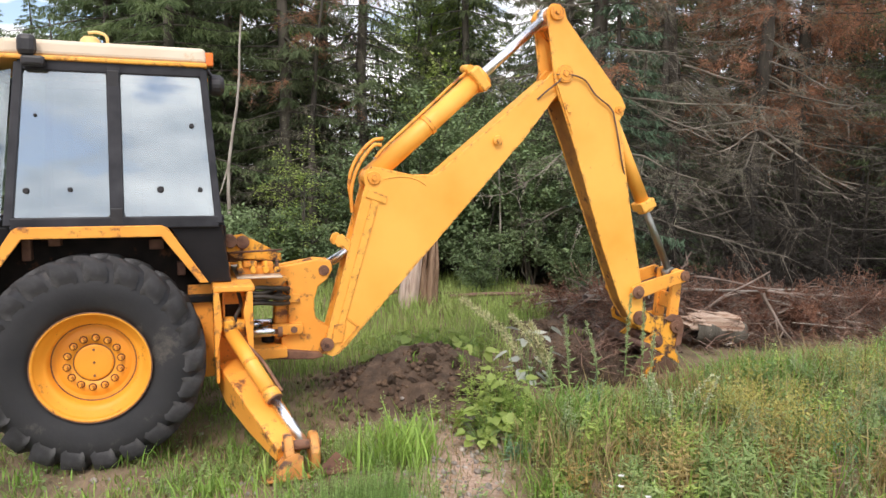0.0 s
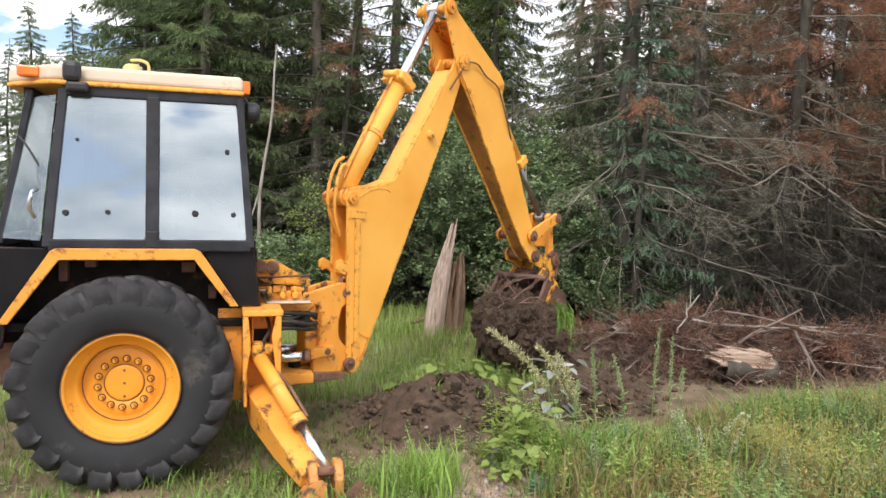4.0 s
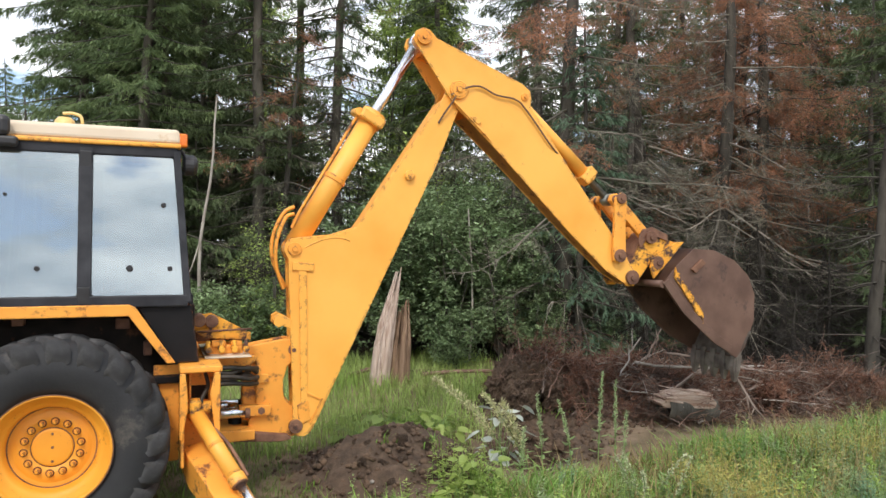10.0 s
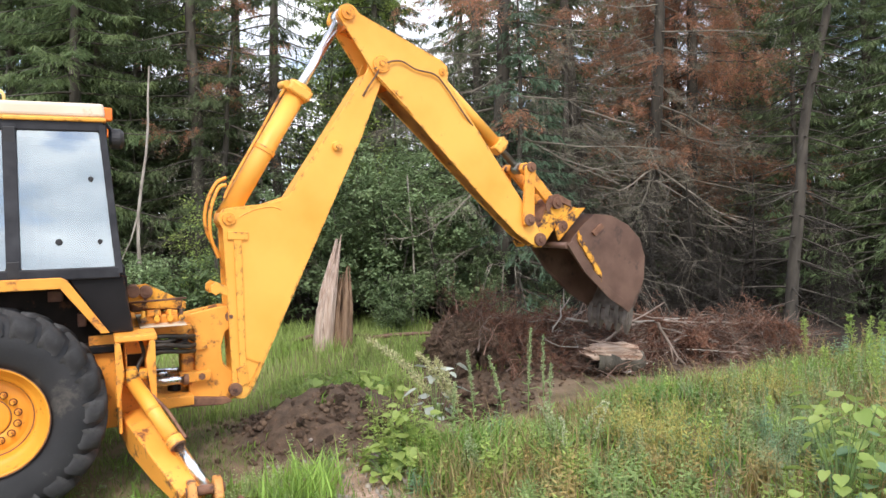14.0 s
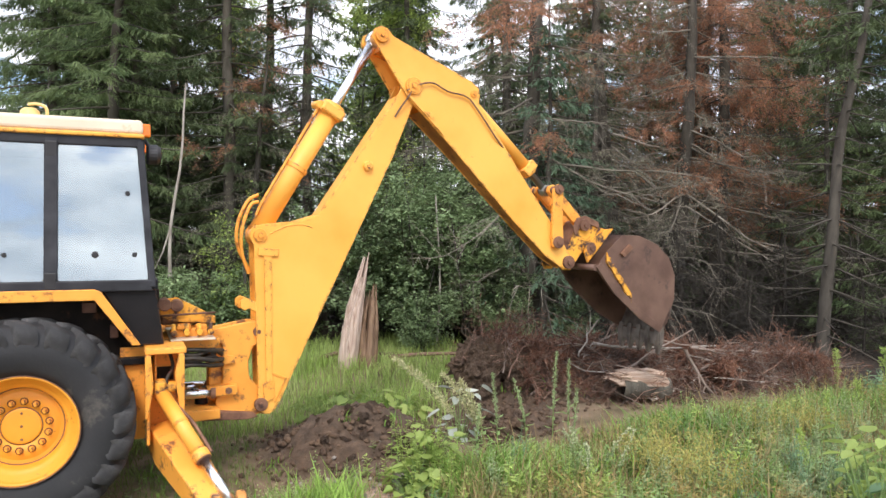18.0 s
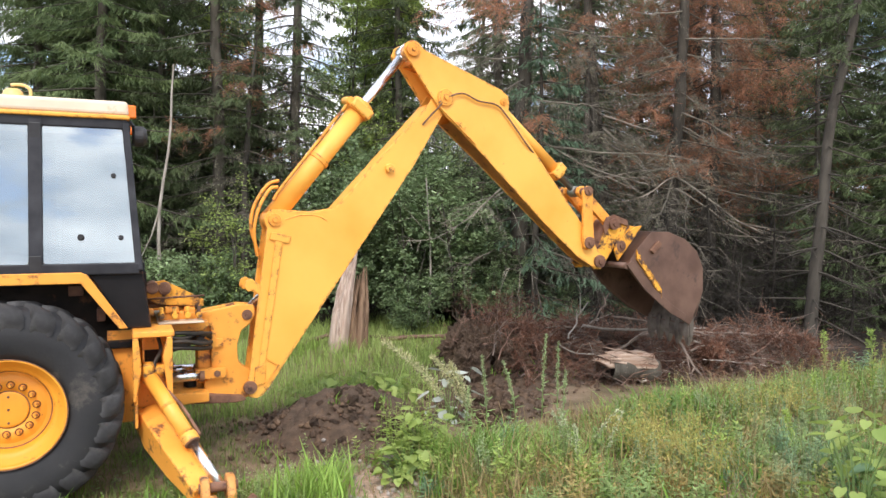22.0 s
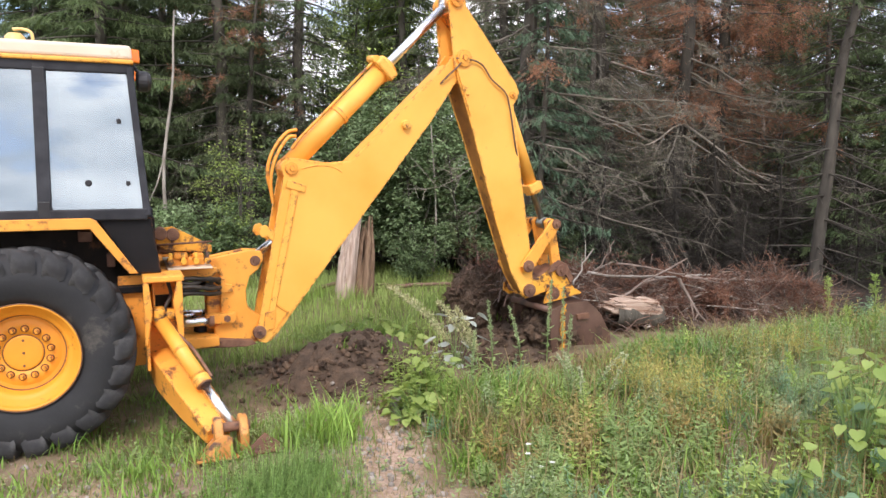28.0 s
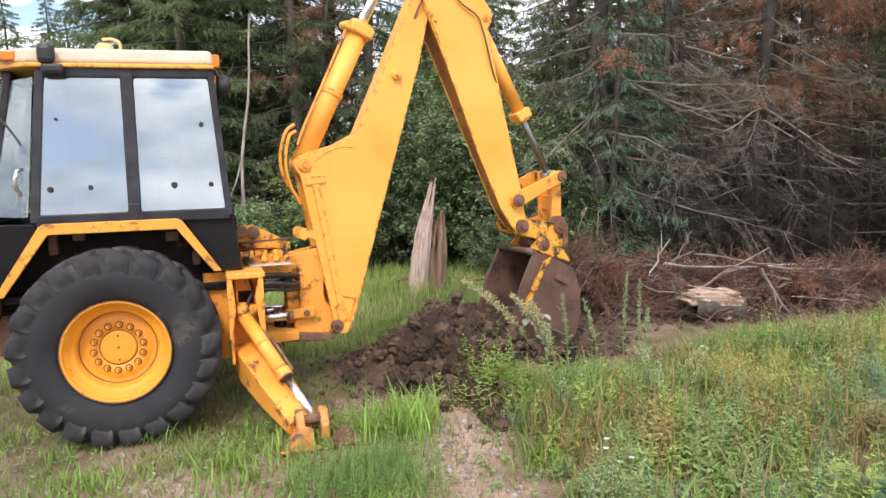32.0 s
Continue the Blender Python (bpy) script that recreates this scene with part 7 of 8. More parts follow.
def herb(g, x, y, z, h, r, leaf, pairs, droop=0.3, narrow=0.28, stems=None):
    """A weed: an upright stem with leaves all the way up."""
    lean = r.normal(0, 0.10, 2) * h
    if stems is not None:
        t = np.linspace(0, 1, 4)
        stems.tube(np.stack([x + lean[0] * t ** 1.5, y + lean[1] * t ** 1.5, z + h * t], 1), np.linspace(0.004, 0.0015, 4), 3)
    m = pairs
    t = np.linspace(0.1, 1.0, m)
    a = np.arange(m) * 2.4 + r.uniform(0, 6)
    base = np.stack([x + lean[0] * t ** 1.5, y + lean[1] * t ** 1.5, z + h * t], 1)
    size = leaf * (1.15 - 0.75 * t) * r.uniform(0.7, 1.2, m)
    al = np.stack([np.cos(a), np.sin(a), r.uniform(-droop, 0.5, m)], 1) * size[:, None]
    sd = np.stack([-np.sin(a), np.cos(a), 0 * a], 1) * (size * narrow)[:, None]
    g.leaves(base, al, sd)


def build_weeds():
    r = np.random.default_rng(77)
    # name, material, label, count, heights, leaf, leaves on a stem, leaf width, place of its patches
    kinds = [("leafy_weeds", WEED, "leafy green weeds crowding the bank", 1250, (0.12, 0.46), 0.072, 24, 0.17, 0.0), ("mugwort", GREY_WEED, "grey-green mugwort on the bank", 540, (0.18, 0.50), 0.062, 30, 0.13, 1.1),
             ("blue_green_weeds", BLUE_WEED, "blue-green feathery weeds on the bank", 500, (0.16, 0.44), 0.055, 30, 0.12, 2.3), ("bright_weeds", LIGHT_LEAF, "bright yellow-green leafy weeds on the bank", 560, (0.14, 0.44), 0.066, 20, 0.20, 3.7),
             ("drying_weeds", OCHRE_LEAF, "weeds drying to ochre and brown on the bank", 1050, (0.14, 0.46), 0.066, 20, 0.16, 5.1)]
    for name, mat, lab, n, (h0, h1), leaf, pairs, narrow, shift in kinds:
        g = Geo()
        done = 0
        while done < n:
            x, y = r.uniform(2.1, 10.5), r.uniform(-4.3, 1.4)
            d2 = (x - 0.7) ** 2 + (y + 5.6) ** 2
            if r.uniform() > weed_cover(x, y) or r.uniform() > 42 / d2 or d2 < 5.0 or r.uniform() < 0.8 * min(1, max(0, (y + 0.5 - 0.12 * (x - 4)) / 0.6)):
                continue
            if math.sin(x * 1.5 + shift) * math.sin(y * 1.8 + 0.6 * x + 2 * shift) < r.uniform(-0.5, 0.6):
                continue
            if name == "drying_weeds" and y > -0.9 + 0.12 * (x - 4) and r.uniform() < 0.9:
                continue
            h = r.uniform(h0, h1) * (0.8 + 0.2 * min(1, (x - 2.6) / 2)) * (1.3 if r.uniform() < 0.22 else 0.9)
            size = leaf * r.uniform(0.85, 1.6)
            for j in range(r.integers(3, 9)):
                px, py = x + r.normal(0, 0.06), y + r.normal(0, 0.06)
                herb(g, px, py, float(height(px, py)), h * r.uniform(0.6, 1.2), r, size, pairs, narrow=narrow * 0.9, stems=g)
                done += 1
        tagged(g.part(name, mat), lab, "weeds", kind="stuff")
    # leafy stems over the edge of the heap
    g = Geo()
    for k in range(70):
        x, y = 2.95 + r.normal(0, 0.16), -0.05 + r.normal(0, 0.25)
        herb(g, x, y, float(height(x, y)), r.uniform(0.18, 0.46), r, 0.07, 18, narrow=0.24, stems=g)
    tagged(g.part("heap_weeds", LIGHT_LEAF), "bright leafy weeds beside the soil heap", "weeds", kind="stuff")
    # yellowing flower heads over the weeds
    g = Geo()
    for k in range(1500):
        x, y = r.uniform(3.9, 10), r.uniform(-3.2, 1.0)
        d2 = (x - 0.7) ** 2 + (y + 5.6) ** 2
        if r.uniform() > weed_cover(x, y) or r.uniform() > 40 / d2 or d2 < 9:
            continue
        if math.sin(x * 1.7 + 0.6) * math.sin(y * 1.9 + x * 0.8) < r.uniform(0.1, 0.6) or x < 4.3 or y > -0.7 + 0.12 * (x - 4):
            continue
        z, h = float(height(x, y)), r.uniform(0.22, 0.46)
        t = np.linspace(0, 1, 4)
        lean = r.normal(0, 0.05, 2)
        g.tube(np.stack([x + lean[0] * t, y + lean[1] * t, z + h * t], 1), np.linspace(0.004, 0.002, 4), 3)
        m = 110
        p = np.array([x + lean[0], y + lean[1], z + h]) + r.normal(0, 1, (m, 3)) * [0.075, 0.075, 0.055] + [0, 0, -0.04]
        al = unit(r.normal(0, 1, (m, 3)) + [0, 0, 0.5]) * r.uniform(0.015, 0.04, (m, 1))
        g.blades(p, p + al, unit(np.cross(al, r.normal(0, 1, (m, 3)))) * 0.0028)
    tagged(g.part("goldenrod", GOLD_WEED), "yellowing flower heads among the weeds", "weeds", kind="stuff")
    # small herbs on the track and round the stabiliser
    g = Geo()
    for k in range(420):
        x, y = r.uniform(-2.5, 3.0), r.uniform(-3.6, 0.6)
        if r.uniform() < track_amount(x, y) * 0.75 or (abs(x) < 0.5 and y > 0):
            continue
        herb(g, x, y, float(height(x, y)), r.uniform(0.05, 0.16), r, 0.05, 9)
    ft = Geo()
    for k in range(520):
        x, y = 1.55 + r.normal(0, 0.22), -1.22 + r.normal(0, 0.18)
        herb(ft, x, y, float(height(x, y)), r.uniform(0.08, 0.24), r, 0.042, 22, narrow=0.10, stems=ft)
    for k in range(340):
        cx, cy = ((0.95, -0.35), (0.55, -0.45), (1.25, 0.1), (-0.7, -0.75), (0.2, -1.5), (2.3, 0.15))[k % 6]
        x, y = cx + r.normal(0, 0.16), cy + r.normal(0, 0.14)
        herb(ft, x, y, float(height(x, y)), r.uniform(0.05, 0.15), r, 0.04, 14, narrow=0.12, stems=ft)
    tagged(ft.part("feathery_herbs", FEATHER), "soft feathery green herbs round the stabiliser foot", "weeds", kind="stuff")
    for k in range(60):
        x, y = 1.75 + r.normal(0, 0.12), -0.25 + r.normal(0, 0.2)
        herb(g, x, y, float(height(x, y)), r.uniform(0.10, 0.24), r, 0.05, 16, narrow=0.16, stems=g)
    tagged(g.part("low_herbs", WEED), "low green herbs along the track", "weeds", kind="stuff")
    # a ragged thicket where the bank meets the wood
    for name, mat, n, leaf, narrow, lo, hi, lab in (("weed_thicket", WEED, 120, 0.08, 0.22, 0.14, 0.34, "rank green weeds where the bank meets the wood"), ("blue_weed_thicket", BLUE_WEED, 34, 0.10, 0.36, 0.18, 0.42, "broad blue-green weeds at the edge of the wood"),
                                                    ("withered_weeds", OCHRE_LEAF, 80, 0.08, 0.16, 0.20, 0.46, "withered red-brown weeds at the edge of the wood")):
        g = Geo()
        for k in range(n):
            x, y = r.uniform(8.4, 12.6), r.uniform(-0.2, 1.2)
            herb(g, x, y, float(height(x, y)), r.uniform(lo, hi), r, leaf, 26, 0.4, narrow, g)
        tagged(g.part(name, mat), lab, "weeds", kind="stuff")



for shiny in (WEED, GREY_WEED, BLUE_WEED, LIGHT_LEAF, OCHRE_LEAF, LUSH):
    p = shiny.node_tree.nodes["Principled BSDF"]
    p.inputs["Specular IOR Level"].default_value, p.inputs["Roughness"].default_value = 0.45, 0.46

build_grass()
build_weeds()


def build_single_plants():
    r = np.random.default_rng(55)

    def spike(x, y, h, lean, mat, lab, name="weed_spike", fluff=0.05):
        z = float(height(x, y))
        ob = thing(name, lab, "plant", place=pose(x, y, z))
        st, fl = Geo(), Geo()
        t = np.linspace(0, 1, 9)
        line = np.stack([lean[0] * t ** 1.6, lean[1] * t ** 1.6, h * t - 0.12 * h * abs(lean[0]) * t ** 3], 1)
        st.tube(line, np.linspace(0.006, 0.002, 9), 5)
        m = int((620 if name == "seed_plume" else 360) * h)
        tt = r.uniform(0.35, 1.02, m)
        p = np.stack([np.interp(tt, t, line[:, i]) for i in range(3)], 1)
        wd = fluff * np.sin(np.clip((tt - 0.3) / 0.72, 0, 1) * 3.0)[:, None] + 0.006
        d = unit(r.normal(0, 1, (m, 3)) + [lean[0], lean[1], 0.8])
        q = p + d * wd * r.uniform(0.0, 1.0, (m, 1))
        al = d * r.uniform(0.02, 0.05, (m, 1)) * (1.0 if fluff > 0.02 else 0.5)
        fl.leaves(q, al, unit(np.cross(al, r.normal(0, 1, (m, 3)))) * 0.005)
        lf = Geo()
        for k in range(9):
            s = 0.08 + 0.4 * k / 9
            b = np.array([[np.interp(s, t, line[:, i]) for i in range(3)]])
            a = k * 2.4
            al = np.array([[math.cos(a), math.sin(a), 0.2]]) * 0.10
            lf.leaves(b, al, np.array([[-math.sin(a), math.cos(a), 0]]) * 0.018)
        st.part("stem", WEED, ob)
        tagged(fl.part("seed_head", mat, ob), kind="stuff")
        tagged(lf.part("foliage", WEED, ob), kind="stuff")

    spike(3.72, 0.85, 1.0, (-0.72, 0.05), PALE, "arching pale seed plume beside the dug soil", "seed_plume", 0.036)
    spike(3.90, 0.85, 0.82, (-0.40, 0.1), PALE, "arching pale seed plume beside the dug soil", "seed_plume", 0.040)
    spike(3.90, 0.80, 0.72, (-0.28, 0.0), PALE, "arching pale seed plume beside the dug soil", "seed_plume", 0.034)
    for x, y, h in ((4.55, 0.62, 0.86), (4.22, 0.55, 0.66), (3.80, 0.35, 0.72), (4.35, -0.05, 0.66), (3.5, 0.20, 0.50), (4.62, 0.45, 0.80)):
        spike(x, y, h, r.normal(0, 0.06, 2), GREY_WEED, "upright grey-green weed spike over the grass", fluff=0.014)
    for x, y, h in ((7.57, -0.72, 0.95), (7.8, -0.85, 0.75), (8.9, 0.9, 0.60), (9.6, 0.6, 0.65), (6.9, -0.6, 0.5), (7.3, -0.6, 0.6), (5.6, -1.5, 0.5), (8.1, -0.6, 0.8), (8.4, -0.9, 0.75), (8.0, -1.1, 0.8), (7.4, -1.1, 0.6)):
        spike(x, y, h, r.normal(0, 0.06, 2), LIGHT_LEAF, "tall yellow-green weed stalk on the bank", fluff=0.05)

    def heart_leaf(at, along, side):
        """A rounded leaf, folded along its midrib."""
        rim = ((0.0, 0.0), (-0.10, 0.45), (0.03, 0.85), (0.28, 1.0), (0.55, 0.80), (0.80, 0.38), (1.0, 0.0))
        up = unit(np.cross(along, side)) * np.linalg.norm(side) * 0.25
        left = [at + along * u + side * v + up * v for u, v in rim]
        right = [at + along * u - side * v + up * v for u, v in rim[1:-1]]
        spine = at + along * 0.4
        v = left + right + [spine]
        ring = list(range(7)) + list(range(11, 6, -1))
        g = Geo()
        g.add(np.array(v), tris=[(12, ring[i], ring[(i + 1) % 12]) for i in range(12)])
        return g

    def broad(x, y, h, n, size, mat, lab, name, wide=0.42, spread=0.22):
        ob = thing(name, lab, "plant", place=pose(x, y, float(height(x, y))))
        for k in range(n):
            a, s = k * 2.4 + r.uniform(-0.3, 0.3), r.uniform(0.35, 1.0)
            tip = np.array([math.cos(a) * spread * s, math.sin(a) * spread * s, h * r.uniform(0.35, 1.0)])
            st = Geo()
            st.tube(np.stack([[0.0, 0, 0], tip * [0.5, 0.5, 0.65], tip]), [0.005, 0.004, 0.003], 4)
            st.part("stem", WEED, ob)
            al = unit(np.array([math.cos(a), math.sin(a), r.uniform(-1.1, 0.15)])) * size * r.uniform(0.7, 1.25)
            sd = unit(np.array([-math.sin(a), math.cos(a), r.uniform(-0.4, 0.4)])) * np.linalg.norm(al) * wide
            heart_leaf(tip, al, sd).part("leaf", mat, ob)
        return ob

    BURIED.append(broad(2.78, -0.22, 0.26, 30, 0.10, LIGHT_LEAF, "bright broad-leaved plant at the edge of the soil heap", "burdock", 0.50, 0.24))
    BURIED.append(broad(2.66, -0.36, 0.20, 22, 0.09, LIGHT_LEAF, "bright broad-leaved plant at the edge of the soil heap", "burdock", 0.50, 0.20))
    BURIED.append(broad(3.02, 0.05, 0.36, 26, 0.085, LIGHT_LEAF, "bright broad-leaved plant at the edge of the soil heap", "burdock", 0.46, 0.22))
    broad(3.05, 2.42, 0.26, 34, 0.13, LIGHT_LEAF, "low broad-leaved plants behind the soil heap", "burdock", 0.48, 0.42)
    broad(3.36, 2.08, 0.24, 30, 0.13, LIGHT_LEAF, "low broad-leaved plants behind the soil heap", "burdock", 0.48, 0.36)
    broad(2.75, 2.15, 0.22, 24, 0.12, LIGHT_LEAF, "low broad-leaved plants behind the soil heap", "burdock", 0.48, 0.5)
    broad(3.55, 2.3, 0.20, 18, 0.11, LIGHT_LEAF, "low broad-leaved plants behind the soil heap", "burdock", 0.48, 0.4)
    broad(3.76, 1.12, 0.80, 22, 0.13, SILVER_LEAF, "plant with upturned silvery leaf undersides", "silver_leaved_plant", 0.40, 0.26)
    broad(5.42, -2.21, 0.62, 20, 0.11, LIGHT_LEAF, "yellow-green climbing plant with heart-shaped leaves", "climbing_plant", 0.48, 0.30)
    broad(4.74, -2.66, 0.84, 30, 0.105, LIGHT_LEAF, "yellow-green climbing plant with heart-shaped leaves", "climbing_plant", 0.48, 0.26)
    broad(5.18, -2.46, 0.72, 26, 0.105, LIGHT_LEAF, "yellow-green climbing plant with heart-shaped leaves", "climbing_plant", 0.48, 0.26)
    broad(4.95, -2.75, 0.60, 14, 0.12, BLUE_WEED, "climbing plant with large blue-green heart-shaped leaves", "climbing_plant", 0.48, 0.22)
    broad(5.75, -2.05, 0.55, 12, 0.10, WEED, "climbing plant with green heart-shaped leaves", "climbing_plant", 0.48, 0.28)
    broad(3.97, -2.85, 0.50, 16, 0.085, LIGHT_LEAF, "yellow-green climbing plant with heart-shaped leaves", "climbing_plant", 0.48, 0.20)
    broad(4.15, -2.95, 0.36, 10, 0.11, BLUE_WEED, "climbing plant with large blue-green heart-shaped leaves", "climbing_plant", 0.48, 0.18)
    for x, y in ((4.10, -0.55), (4.24, -0.62), (4.05, -0.72), (4.28, -0.80), (3.90, -1.00)):
        spike(x, y, r.uniform(0.38, 0.50), (r.choice([-1, 1]) * r.uniform(0.10, 0.26), r.normal(0, 0.06)), CREAM_PETAL, "nodding cream flower spikes over the grass", "cream_flower", 0.013)
    # daisies at the edge of the track
    for x, y, h in ((2.88, -1.86, 0.28), (2.95, -1.90, 0.20), (2.84, -1.98, 0.17), (2.92, -1.80, 0.32), (2.90, -2.05, 0.12), (3.0, -1.95, 0.24)):
        ob = thing("daisy", "small white daisy at the edge of the track", "flower", "daisies", pose(x, y, float(height(x, y))))
        g = Geo()
        g.tube(np.array([(0, 0, -0.02), (0.01, 0, h * 0.5), (0.015, 0, h)]), [0.002, 0.002, 0.0015], 4)
        g.part("stem", WEED, ob)
        g = Geo()
        a = np.arange(9) * 0.7
        d = np.stack([np.cos(a), np.sin(a), 0.15 + 0 * a], 1)
        g.leaves(np.tile([0.015, 0, h], (9, 1)), d * 0.022, np.stack([-np.sin(a), np.cos(a), 0 * a], 1) * 0.005)
        g.part("petals", WHITE_FLOWER, ob)


build_single_plants()


# ---- loose soil ----
def lump_mesh(seed, rough=0.28, level=2):
    bm = bmesh.new()
    bmesh.ops.create_icosphere(bm, subdivisions=level, radius=1.0)
    off = Vector((seed * 3.1, seed * 1.7, seed * 0.9))
    for v in bm.verts:
        n = noise.noise(v.co * 1.3 + off) + 0.6 * noise.noise(v.co * 3.1 + off) + 0.4 * noise.noise(v.co * 6.5 + off) + 0.28 * noise.noise(v.co * 13 + off)
        v.co *= 1 + rough * n
    me = bpy.data.meshes.new("soil_clod")
    bm.to_mesh(me)
    bm.free()
    me.materials.append(SOIL)
    return me


LUMPS = [lump_mesh(k, 0.58, 4) for k in range(5)]
SMALL = [lump_mesh(k + 9, 0.4, 1) for k in range(5)]


def build_loose_soil():
    """Crumbs over the heaps, stones on the track."""
    r = np.random.default_rng(41)
    for name, mat, n, spot, sizes, lab in (("soil_crumbs", SOIL, 4200, "soil", (0.006, 0.04), "crumbled dark soil on the heaps"), ("pebbles", STONE, 1500, "track", (0.005, 0.030), "small pale stones on the track")):
        g = Geo()
        done = 0
        while done < n:
            x, y = r.uniform(-1.5, 6.5), r.uniform(-3.5, 4.0)
            f = soil_amount(x, y) if spot == "soil" else track_amount(x, y) * (1 - soil_amount(x, y))
            if r.uniform() > f:
                continue
            me = SMALL[r.integers(0, 5)]
            v = np.array([tuple(p.co) for p in me.vertices])
            a, s = r.uniform(0, 6.28), sizes[0] + (sizes[1] - sizes[0]) * r.uniform() ** 3
            c, sn = math.cos(a), math.sin(a)
            w = np.stack([v[:, 0] * c - v[:, 1] * sn, v[:, 0] * sn + v[:, 1] * c, v[:, 2] * 0.8], 1) * s + [x, y, float(height(x, y)) + s * 0.3]
            g.add(w, tris=[tuple(p.vertices) for p in me.polygons])
            done += 1
        tagged(g.part(name, mat), lab, "soil" if spot == "soil" else "stones", kind="stuff")
    for k in range(60):
        x, y = (2.72 + r.normal(0, 0.42), 1.1 + r.normal(0, 0.36)) if k % 2 else (5.05 + r.normal(0, 0.4), 2.4 + r.normal(0, 0.35))
        s = r.uniform(0.02, 0.055)
        ob = new("soil_lump", LUMPS[k % 5])
        ob.matrix_basis = pose(x, y, float(height(x, y)) + s * 0.25, *r.uniform(0, 360, 3)) @ Matrix.Diagonal((s, s * r.uniform(0.7, 1), s * 0.75, 1))
        tagged(ob, "dark lump of earth on the dug heap", "soil", "lumps on the heaps")
    st = new("field_stone", LUMPS[2].copy())
    st.data.materials.clear()
    st.data.materials.append(STONE)
    st.matrix_basis = pose(2.72, -0.02, 0.05, 20, 40, 10) @ Matrix.Diagonal((0.07, 0.055, 0.05, 1))
    tagged(st, "pale stone lying at the foot of the heap", "stone")


build_loose_soil()

CLODS, SPILL, DRAGGED = [], [], []


def build_load():
    """The load of earth: clods that lie in the bucket, then fall on the heap."""
    r = np.random.default_rng(19)
    for k in range(190):
        s = 0.38 if k == 0 else r.uniform(0.11, 0.19) if k < 60 else r.uniform(0.03, 0.09)
        d = unit(r.normal(0, 1, 3)) * (r.uniform(0.2, 1.0) ** 0.45 if k else 0.05)
        at = Vector((-0.18 + 0.58 * d[0], -0.16 + 0.46 * d[1], -0.92 + 0.38 * d[2]))
        ob = new("soil_clod", LUMPS[k % 5])
        ob.scale = (s, s * r.uniform(0.8, 1.0), s * r.uniform(0.75, 1.0))
        tagged(ob, "dark moist clod of earth from the bucket's load", "soil", "clods of the bucket load")
        turn = Euler(r.uniform(0, 6.28, 3)).to_matrix().to_4x4()
        land = (4.92 + 0.46 * d[0] + r.normal(0, 0.12), 2.62 + 0.40 * d[1] + r.normal(0, 0.12))
        leave = 6.05 + 1.25 * (0.5 + 0.5 * d[2]) * r.uniform(0.6, 1.1) * (0.6 if d[1] < -0.3 else 1.0) + r.uniform(0, 0.3) if k < 60 else r.uniform(6.3, 8.3)
        CLODS.append((ob, at, turn, land, leave, s))

    # the second load: loose earth in the hole, dragged to the machine and spilt on the heap there
    crumbs, rubble = [], [lump_mesh(k + 20, 0.62, 3) for k in range(5)]
    for k in range(4):
        g = Geo()
        for j in range(8):
            me = rubble[(j + k) % 5]
            v = np.array([tuple(p.co) for p in me.vertices])
            g.add(v * r.uniform(0.025, 0.085) * r.uniform(0.7, 1.2, 3) + r.normal(0, 0.085, 3), tris=[tuple(p.vertices) for p in me.polygons])
        crumbs.append(g.mesh("loose_earth"))
        crumbs[-1].materials.append(SOIL)
    for k in range(170):
        s = r.uniform(0.07, 0.13) if k < 95 else r.uniform(0.6, 0.95)
        d = unit(r.normal(0, 1, 3)) * r.uniform(0.1, 1.0) ** 0.5
        ob = new("soil_clod", LUMPS[k % 5]) if k < 95 else new("loose_earth", crumbs[k % 4])
        ob.scale = (s, s * r.uniform(0.8, 1.0), s * r.uniform(0.75, 1.0))
        if k < 95:
            tagged(ob, "loose dark clod of earth dragged from the hole", "soil", "clods of the dragged earth")
        else:
            tagged(ob, "handful of crumbled earth dragged from the hole", "soil", kind="stuff")
            s = 0.1
        lie = (4.25 + 0.45 * d[0], 1.45 + 0.26 * d[1])
        at = Vector((0.10 + 0.26 * d[0], 0.34 * d[1], -0.70 + 0.24 * d[2]))
        land = (2.85 + 0.55 * d[0] + r.normal(0, 0.26), 0.95 + 0.45 * d[1] + r.normal(0, 0.20)) if k % 6 else (2.80 + r.normal(0, 0.16), -0.12 + r.normal(0, 0.16))
        SPILL.append((ob, at, Euler(r.uniform(0, 6.28, 3)).to_matrix().to_4x4(), lie, land, r.uniform(25.7, 26.6), 30.45 + 0.32 * r.uniform(), s))

    # torn roots that stick out of the load
    for k, (x, y, z, lx, ly) in enumerate(((-0.25, -0.1, -0.52, 4.78, 2.66), (-0.05, 0.1, -0.48, 5.15, 2.75), (-0.45, -0.2, -0.62, 4.60, 2.50), (-0.30, 0.15, -0.55, 5.25, 2.55), (-0.12, -0.3, -0.60, 4.98, 2.40))):
        g = Geo()
        for j in range(9):
            a = r.uniform(0, 6.28)
            p = r.normal(0, 0.07, 3)
            line = [p]
            d = unit(np.array([math.cos(a), 0.6 * math.sin(a), r.uniform(0.1, 0.9)]))
            for q in range(5):
                d = unit(d + r.normal(0, 0.28, 3))
                line.append(line[-1] + d * r.uniform(0.05, 0.11))
            g.tube(np.stack(line), np.linspace(0.007, 0.0015, 6), 4)
            for q in (2, 3, 4):
                d2 = unit(d + r.normal(0, 0.7, 3))
                g.tube(np.stack([line[q], line[q] + d2 * r.uniform(0.08, 0.2)]), [0.003, 0.001], 3)
        ob = g.part("torn_root", BROWN_TWIG)
        tagged(ob, "torn brown roots and twigs in the load of earth", "roots", "roots of the load")
